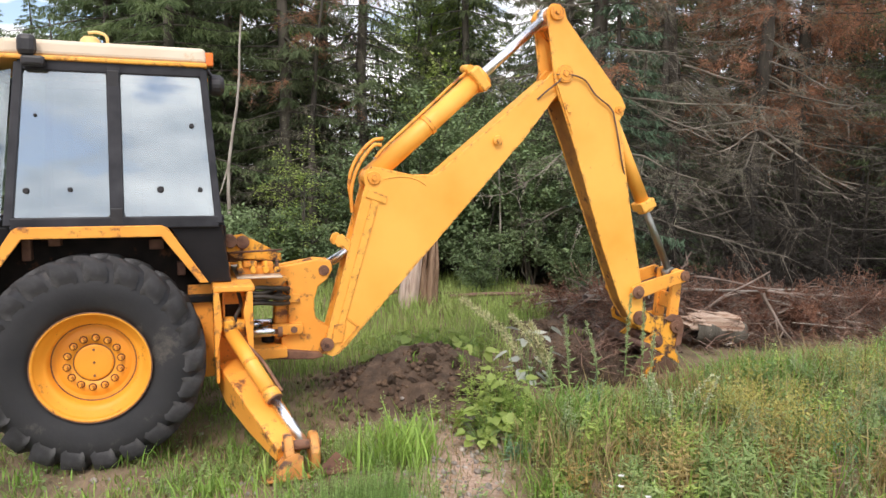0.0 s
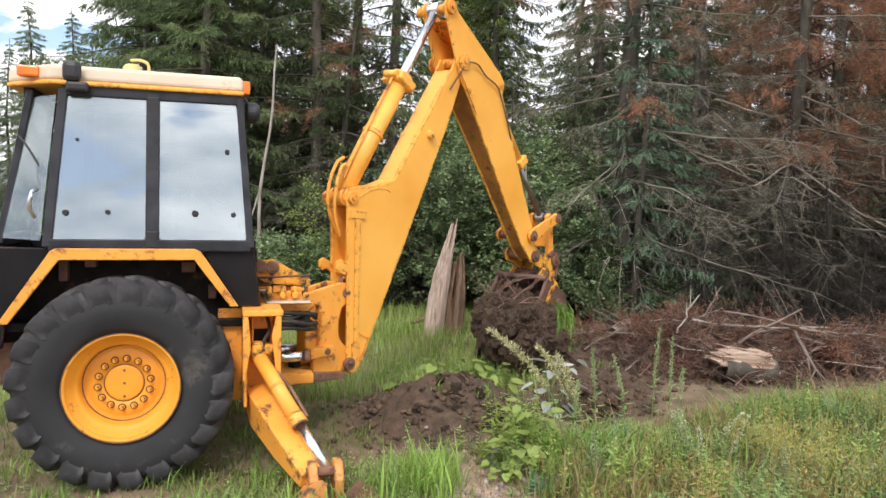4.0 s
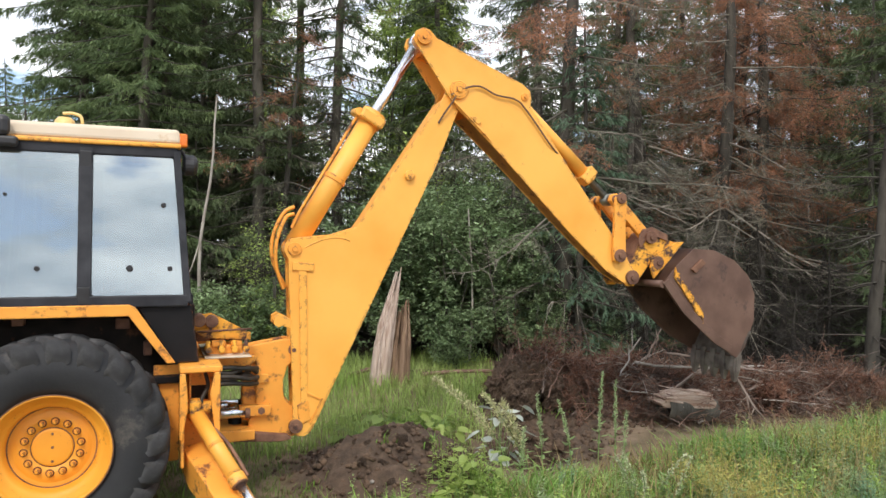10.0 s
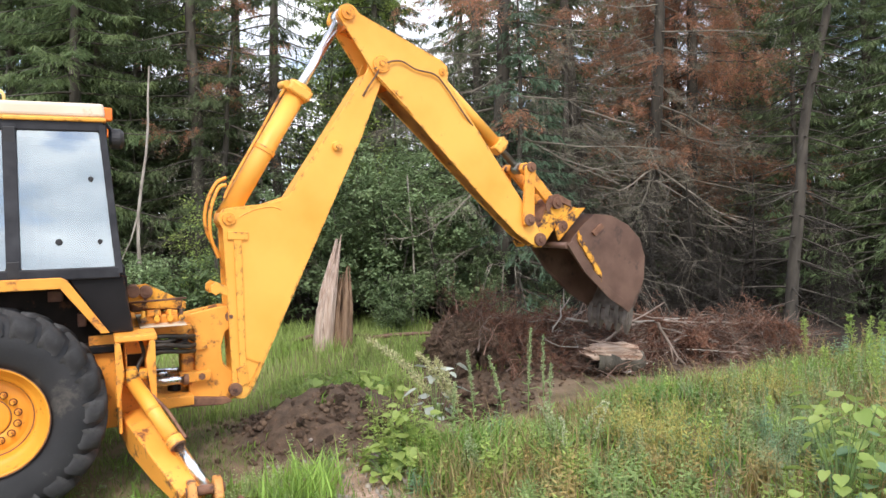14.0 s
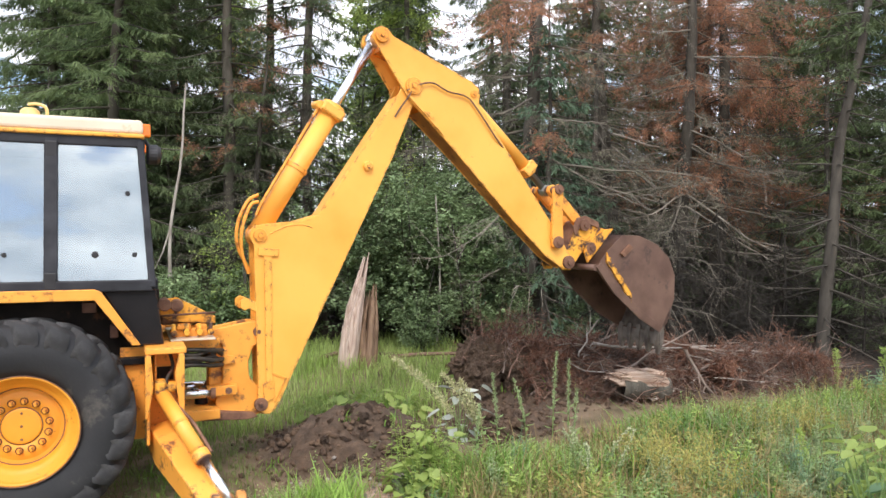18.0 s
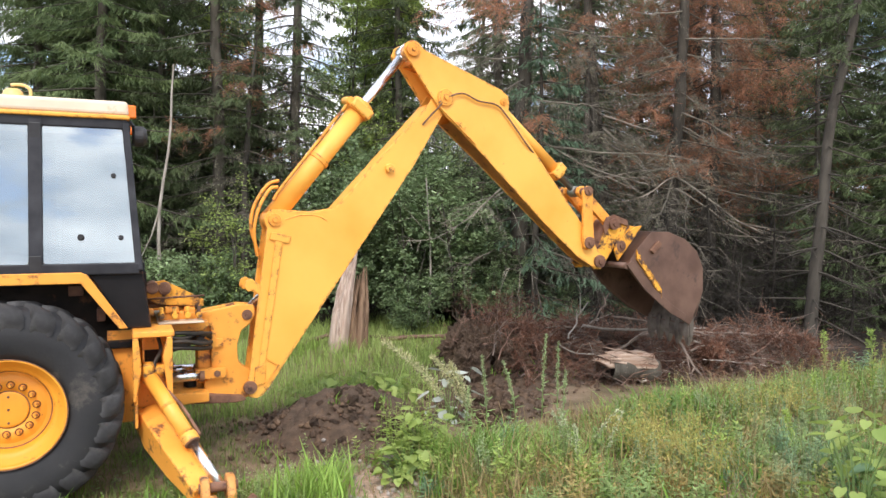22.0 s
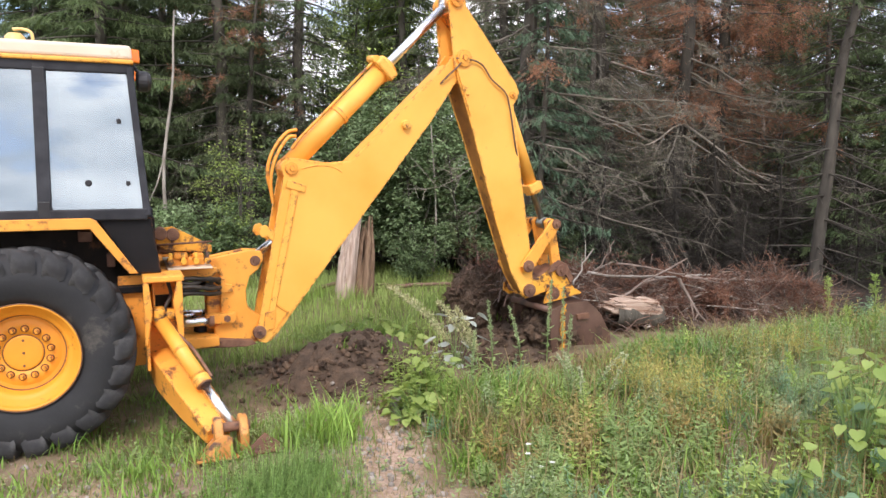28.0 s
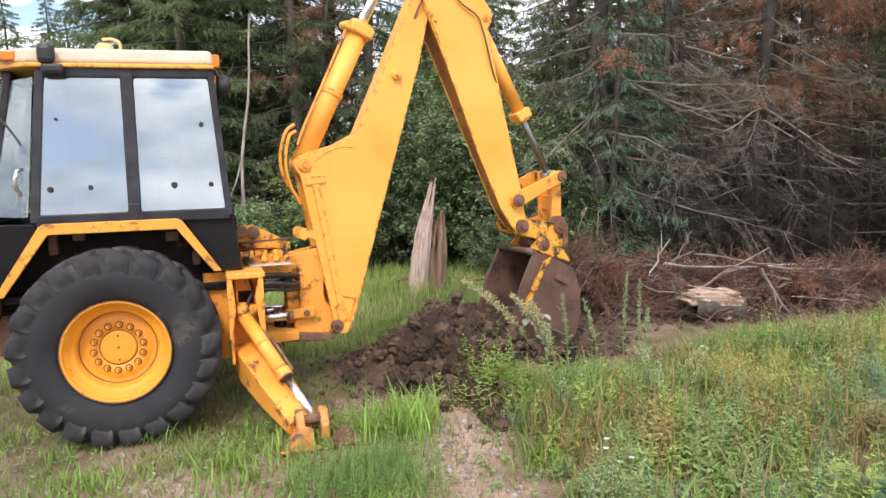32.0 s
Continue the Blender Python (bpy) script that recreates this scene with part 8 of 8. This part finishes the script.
        CLODS.append((ob, Vector((x, y, z)), Matrix.Identity(4), (lx, ly), r.uniform(6.3, 6.9), 0.05))
    # cut branches that the bucket drags off the pile as it swings back
    for k in range(27):
        g, fluff = Geo(), Geo()
        a, L = r.uniform(0, 6.28), r.uniform(0.5, 1.15)
        t = np.linspace(0, 1, 9)
        line = np.stack([math.cos(a) * L * (t - 0.4) * 0.8, 0.6 * math.sin(a) * L * (t - 0.4), L * (0.8 * t - r.uniform(0.3, 0.7) * t ** 2.2)], 1) + np.cumsum(r.normal(0, 0.014, (9, 3)), 0)
        g.tube(line, np.linspace(0.010, 0.002, 9), 5)
        for j in range(34):
            u = r.uniform(0.1, 1.0)
            p = np.array([np.interp(u, t, line[:, i]) for i in range(3)])
            d = unit(r.normal(0, 0.75, 3) + [math.cos(a) * 0.4, math.sin(a) * 0.4, 0.05])
            ll = r.uniform(0.10, 0.38)
            g.tube(np.stack([p, p + d * ll * 0.5 + r.normal(0, 0.015, 3), p + d * ll + [0, 0, -0.03]]), [0.0038, 0.0027, 0.001], 3)
            m = 16 if k % 2 else 4
            q = p + d * ll * r.uniform(0.1, 1.0, (m, 1))
            dd = unit(d + r.normal(0, 0.7, (m, 3)))
            fluff.blades(q, q + dd * r.uniform(0.03, 0.07, (m, 1)), unit(np.cross(dd, r.normal(0, 1, (m, 3)))) * 0.0032)
        ob = thing("cut_branch", "cut conifer branch with dry reddish twigs dragged from the brush", "branch", "dragged branches")
        g.part("stem", GREY_TWIG if k % 3 == 0 else BROWN_TWIG, ob)
        tagged(fluff.part("dry_needle_tuft", BRUSH_NEEDLE, ob), kind="stuff")
        bx, by = 5.20 + r.normal(0, 0.27), 2.40 + r.normal(0, 0.22)
        ax, ay = 6.2 + r.normal(0, 0.35), 2.45 + r.normal(0, 0.25)
        lift = 0.42 * math.exp(-((bx - 5.0) / 0.5) ** 2 - ((by - 2.6) / 0.5) ** 2)
        DRAGGED.append((ob, (ax, ay, float(height(ax, ay)) + 0.25), (bx, by, float(height(bx, by)) + lift + 0.06), r.uniform(8.9, 9.3)))
    # a sod of grass that hangs from the load
    sod = Geo()
    m = 170
    base = r.normal(0, 1, (m, 3)) * [0.11, 0.03, 0.06]
    tip = base + np.stack([r.normal(0.04, 0.09, m), r.uniform(-0.10, 0.0, m), -r.uniform(0.10, 0.34, m)], 1)
    sod.blades(base, tip, r.normal(0, 1, (m, 3)) * 0.004, np.array([0.02, -0.03, 0.03]))
    ob = sod.part("grass_sod", GRASS)
    tagged(ob, "torn sod of green grass hanging from the load", "grass")
    CLODS.append((ob, Vector((0.16, -0.52, -0.60)), Matrix.Rotation(radians(4), 4, "Y"), (5.25, 2.25), 6.3, 0.5))


build_load()


# ---- motion ----
# seconds, and in degrees: boom, dipper, bucket, slew
ARM_ROWS = [
    (0, 47.2, -69.1, -14.9, -0.4),
    (0.5, 48.3, -68.4, -14.6, -0.3),
    (1, 52.8, -64.0, -10.4, -0.3),
    (1.5, 59.1, -57.4, -5.4, 0.1),
    (2, 63.2, -53.7, -1.7, 0.4),
    (2.5, 63.1, -53.6, -2.2, 0.8),
    (3, 63.0, -54.3, -3.4, 10.2),
    (3.5, 63.0, -55.4, -6.6, 27.3),
    (4, 63.1, -55.3, -9.2, 31.9),
    (4.5, 63.0, -57.4, -11.3, 26.3),
    (6.5, 63.7, -46.0, 32.1, 26.3),
    (7, 63.7, -45.1, 54.2, 26.8),
    (7.5, 63.6, -45.0, 58.2, 27.1),
    (8, 63.6, -44.9, 59.5, 27.3),
    (8.5, 63.6, -44.9, 60.2, 27.2),
    (9, 63.8, -44.7, 59.8, 20.1),
    (9.5, 63.8, -43.8, 59.1, 4.7),
    (10, 64.1, -42.8, 61.9, -2.2),
    (10.5, 63.9, -43.9, 60.5, 4.3),
    (11, 63.6, -43.6, 58.8, 3.5),
    (11.5, 63.9, -43.5, 59.4, 1.1),
    (12, 63.8, -43.8, 61.2, 1.8),
    (12.5, 63.8, -43.7, 61.4, 2.5),
    (13, 63.9, -43.7, 61.3, 1.8),
    (13.5, 63.8, -43.5, 59.8, 2.9),
    (15.5, 63.7, -43.5, 59.9, 3.5),
    (16, 63.7, -43.4, 60.7, 3.1),
    (16.5, 63.7, -43.5, 64.8, 2.9),
    (17, 63.7, -43.1, 70.0, 2.6),
    (17.5, 63.8, -43.0, 64.2, 2.9),
    (18, 63.7, -43.2, 62.7, 3.3),
    (18.5, 63.6, -43.1, 62.7, 3.4),
    (19, 63.5, -43.2, 63.2, 2.9),
    (19.5, 63.8, -43.5, 62.7, 3.3),
    (20, 63.0, -44.7, 64.4, 2.3),
    (20.5, 59.3, -48.0, 61.0, 2.4),
    (21, 56.2, -49.4, 60.0, 2.3),
    (21.5, 54.7, -47.3, 61.0, 2.2),
    (22, 54.8, -40.9, 65.2, 2.3),
    (22.5, 53.9, -41.8, 66.7, 2.0),
    (23, 50.4, -45.4, 64.4, 1.7),
    (23.5, 46.6, -49.3, 60.0, 1.7),
    (24, 43.6, -52.1, 59.8, 1.8),
    (24.5, 41.9, -53.8, 57.8, 3.3),
    (25, 42.1, -55.5, 54.9, 2.9),
    (25.5, 41.2, -59.1, 52.6, 2.3),
    (27.5, 49.2, -67.9, 34.6, 3.5),
    (28, 50.9, -71.2, 24.6, 3.9),
    (28.5, 51.0, -75.4, 12.2, 3.4),
    (29, 54.6, -73.7, 12.7, 3.9),
    (29.5, 61.2, -72.4, 13.8, 4.5),
    (30, 68.1, -72.2, 13.6, 5.5),
    (30.5, 67.7, -71.9, 6.5, 4.5),
    (31, 67.4, -72.9, -5.2, 4.3),
    (31.5, 68.3, -71.8, -6.2, 5.6),
    (32, 72.5, -67.3, -4.7, 6.2),
]


def arm_pose(slew, u, z, angle):
    return Matrix.Translation((SX, SY, 0)) @ Matrix.Rotation(radians(slew), 4, "Z") @ Matrix.Translation((u, 0, z)) @ Matrix.Rotation(-angle, 4, "Y")


def turned(p, angle, q):
    c, s = math.cos(angle), math.sin(angle)
    return (p[0] + q[0] * c - q[1] * s, p[1] + q[0] * s + q[1] * c)


def bearing(p, q):
    return math.atan2(q[1] - p[1], q[0] - p[0])


def meet(p, r, q, s):
    """Where two bars of lengths r and s from p and q meet, on the upper side."""
    d = math.hypot(q[0] - p[0], q[1] - p[1])
    d2 = min(d, r + s - 1e-4)
    a = (r * r - s * s + d2 * d2) / (2 * d2)
    h = math.sqrt(max(r * r - a * a, 0.0))
    ex, ez = (q[0] - p[0]) / d, (q[1] - p[1]) / d
    return (p[0] + a * ex - h * ez, p[1] + a * ez + h * ex)


def motions():
    moves = {}

    def key(ob, t, m):
        moves.setdefault(ob.name, (ob, []))[1].append((t, m))

    for t, b, d, k, s in ARM_ROWS:
        b, d, k = radians(b), radians(d), radians(k)
        foot = (U0, Z0)
        top = turned(foot, b, (BOOM_L, 0))
        wrist = turned(top, d, (DIP_L, 0))
        hitch = turned(wrist, k, (HITCH_L, 0))
        link = turned(top, d, LINK_PIN)
        knuckle = meet(link, LEVER_L, hitch, BAR_L)
        ram, tail, knee = turned(foot, b, RAM_PIN), turned(top, d, TAIL_PIN), turned(top, d, KNEE_PIN)
        lift = turned(foot, b, (1.42, 0.20))
        key(kingpost, t, arm_pose(s, 0, 0, 0))
        key(boom, t, arm_pose(s, *foot, b))
        key(dipper, t, arm_pose(s, *top, d))
        key(bucket, t, arm_pose(s, *wrist, k))
        key(dip_barrel, t, arm_pose(s, *ram, bearing(ram, tail)))
        key(dip_rod, t, arm_pose(s, *tail, bearing(ram, tail)))
        key(crowd_barrel, t, arm_pose(s, *knee, bearing(knee, knuckle)))
        key(crowd_rod, t, arm_pose(s, *knuckle, bearing(knee, knuckle)))
        key(lift_barrel, t, arm_pose(s, *lift, bearing(lift, EAR)))
        key(lift_rod, t, arm_pose(s, *EAR, bearing(lift, EAR)))
        key(lever, t, arm_pose(s, *link, bearing(link, knuckle)))
        key(link_bar, t, arm_pose(s, *knuckle, bearing(knuckle, hitch)))
    for ob, rows in moves.values():
        walk(ob, rows)
    # the load rides in the bucket, drops and lies still
    times = [row[0] for row in ARM_ROWS]
    for ob, at, turn, land, leave, size in CLODS:
        ride = moves[bucket.name][1]
        rows = [(t, m @ Matrix.Translation(at) @ turn) for t, m in ride if t <= leave]
        k = sum(t <= leave for t in times)
        (t0, m0), (t1, m1) = ride[k - 1], ride[min(k, len(ride) - 1)]
        f = (leave - t0) / max(t1 - t0, 0.01)
        p0 = (m0 @ at).lerp(m1 @ at, f)
        # the clods settle on one another
        mound = 0.50 * math.exp(-(((land[0] - 4.92) / 0.52) ** 2 + ((land[1] - 2.62) / 0.50) ** 2))
        end = Vector((*land, float(height(*land)) + (mound - 0.1 * size if size < 0.3 else 0.12)))
        drop = max(p0.z - end.z, 0.1)
        fall = math.sqrt(2 * drop / 9.8)
        q = rows[-1][1].to_3x3().to_4x4()
        for j in range(1, 5):
            s = j / 4
            p = Vector((p0.x + (end.x - p0.x) * s, p0.y + (end.y - p0.y) * s, p0.z - drop * s * s))
            rows.append((leave + fall * s, Matrix.Translation(p) @ q))
        rows.append((leave + fall + 0.4, Matrix.Translation(end) @ q))
        rows.append((32.0, Matrix.Translation(end) @ q))
        walk(ob, rows)
    # loose earth: it lies in the hole, rides in the bucket and is flung on the heap by the machine
    for ob, at, turn, lie, land, scoop, leave, size in SPILL:
        ride = moves[bucket.name][1]
        rest = Matrix.Translation((*lie, float(height(*lie)) - 0.2 * size))
        q0 = ride[times.index(27.5)][1].to_3x3().to_4x4() @ turn
        rows = [(0.0, rest @ q0), (scoop, rest @ q0)]
        rows += [(t, m @ Matrix.Translation(at) @ turn) for t, m in ride if 27.4 < t <= leave]
        k = sum(t <= leave for t in times)
        (t0, m0), (t1, m1) = ride[k - 1], ride[k]
        p0 = (m0 @ at).lerp(m1 @ at, (leave - t0) / (t1 - t0))
        mound = 0.24 * math.exp(-(((land[0] - 3.35) / 0.50) ** 2 + ((land[1] - 1.15) / 0.50) ** 2)) + 0.06 * math.exp(-(((land[0] - 2.5) / 0.7) ** 2 + ((land[1] - 0.7) / 0.6) ** 2))
        end = Vector((*land, float(height(*land)) + mound - 0.1 * size))
        q = rows[-1][1].to_3x3().to_4x4()
        for j in range(1, 6):
            f = j / 5
            p = p0.lerp(end, f) + Vector((0, 0, 0.10 * 4 * f * (1 - f)))
            rows.append((leave + 0.6 * f, Matrix.Translation(p) @ q))
        rows.append((32.0, Matrix.Translation(end) @ q))
        walk(ob, rows)
    for ob in BURIED:
        m = ob.matrix_basis.copy()
        lean = Matrix.Translation((-0.04, -0.08, -0.06)) @ m @ Matrix.Rotation(radians(18), 4, "X")
        under = Matrix.Translation((-0.02, -0.02, -0.36)) @ m @ Matrix.Rotation(radians(30), 4, "X")
        walk(ob, [(0.0, m), (30.75, m), (31.0, lean), (31.3, under), (32.0, under)])
    for ob, a, b, start in DRAGGED:
        mid = (a[0] * 0.5 + b[0] * 0.5, a[1] * 0.5 + b[1] * 0.5, max(a[2], b[2]) + 0.06)
        walk(ob, [(0.0, pose(*a)), (start, pose(*a)), (start + 0.35, pose(*mid, 0, 0, 14)), (start + 0.7, pose(*b, 0, 0, 25)), (32.0, pose(*b, 0, 0, 25))])


motions()
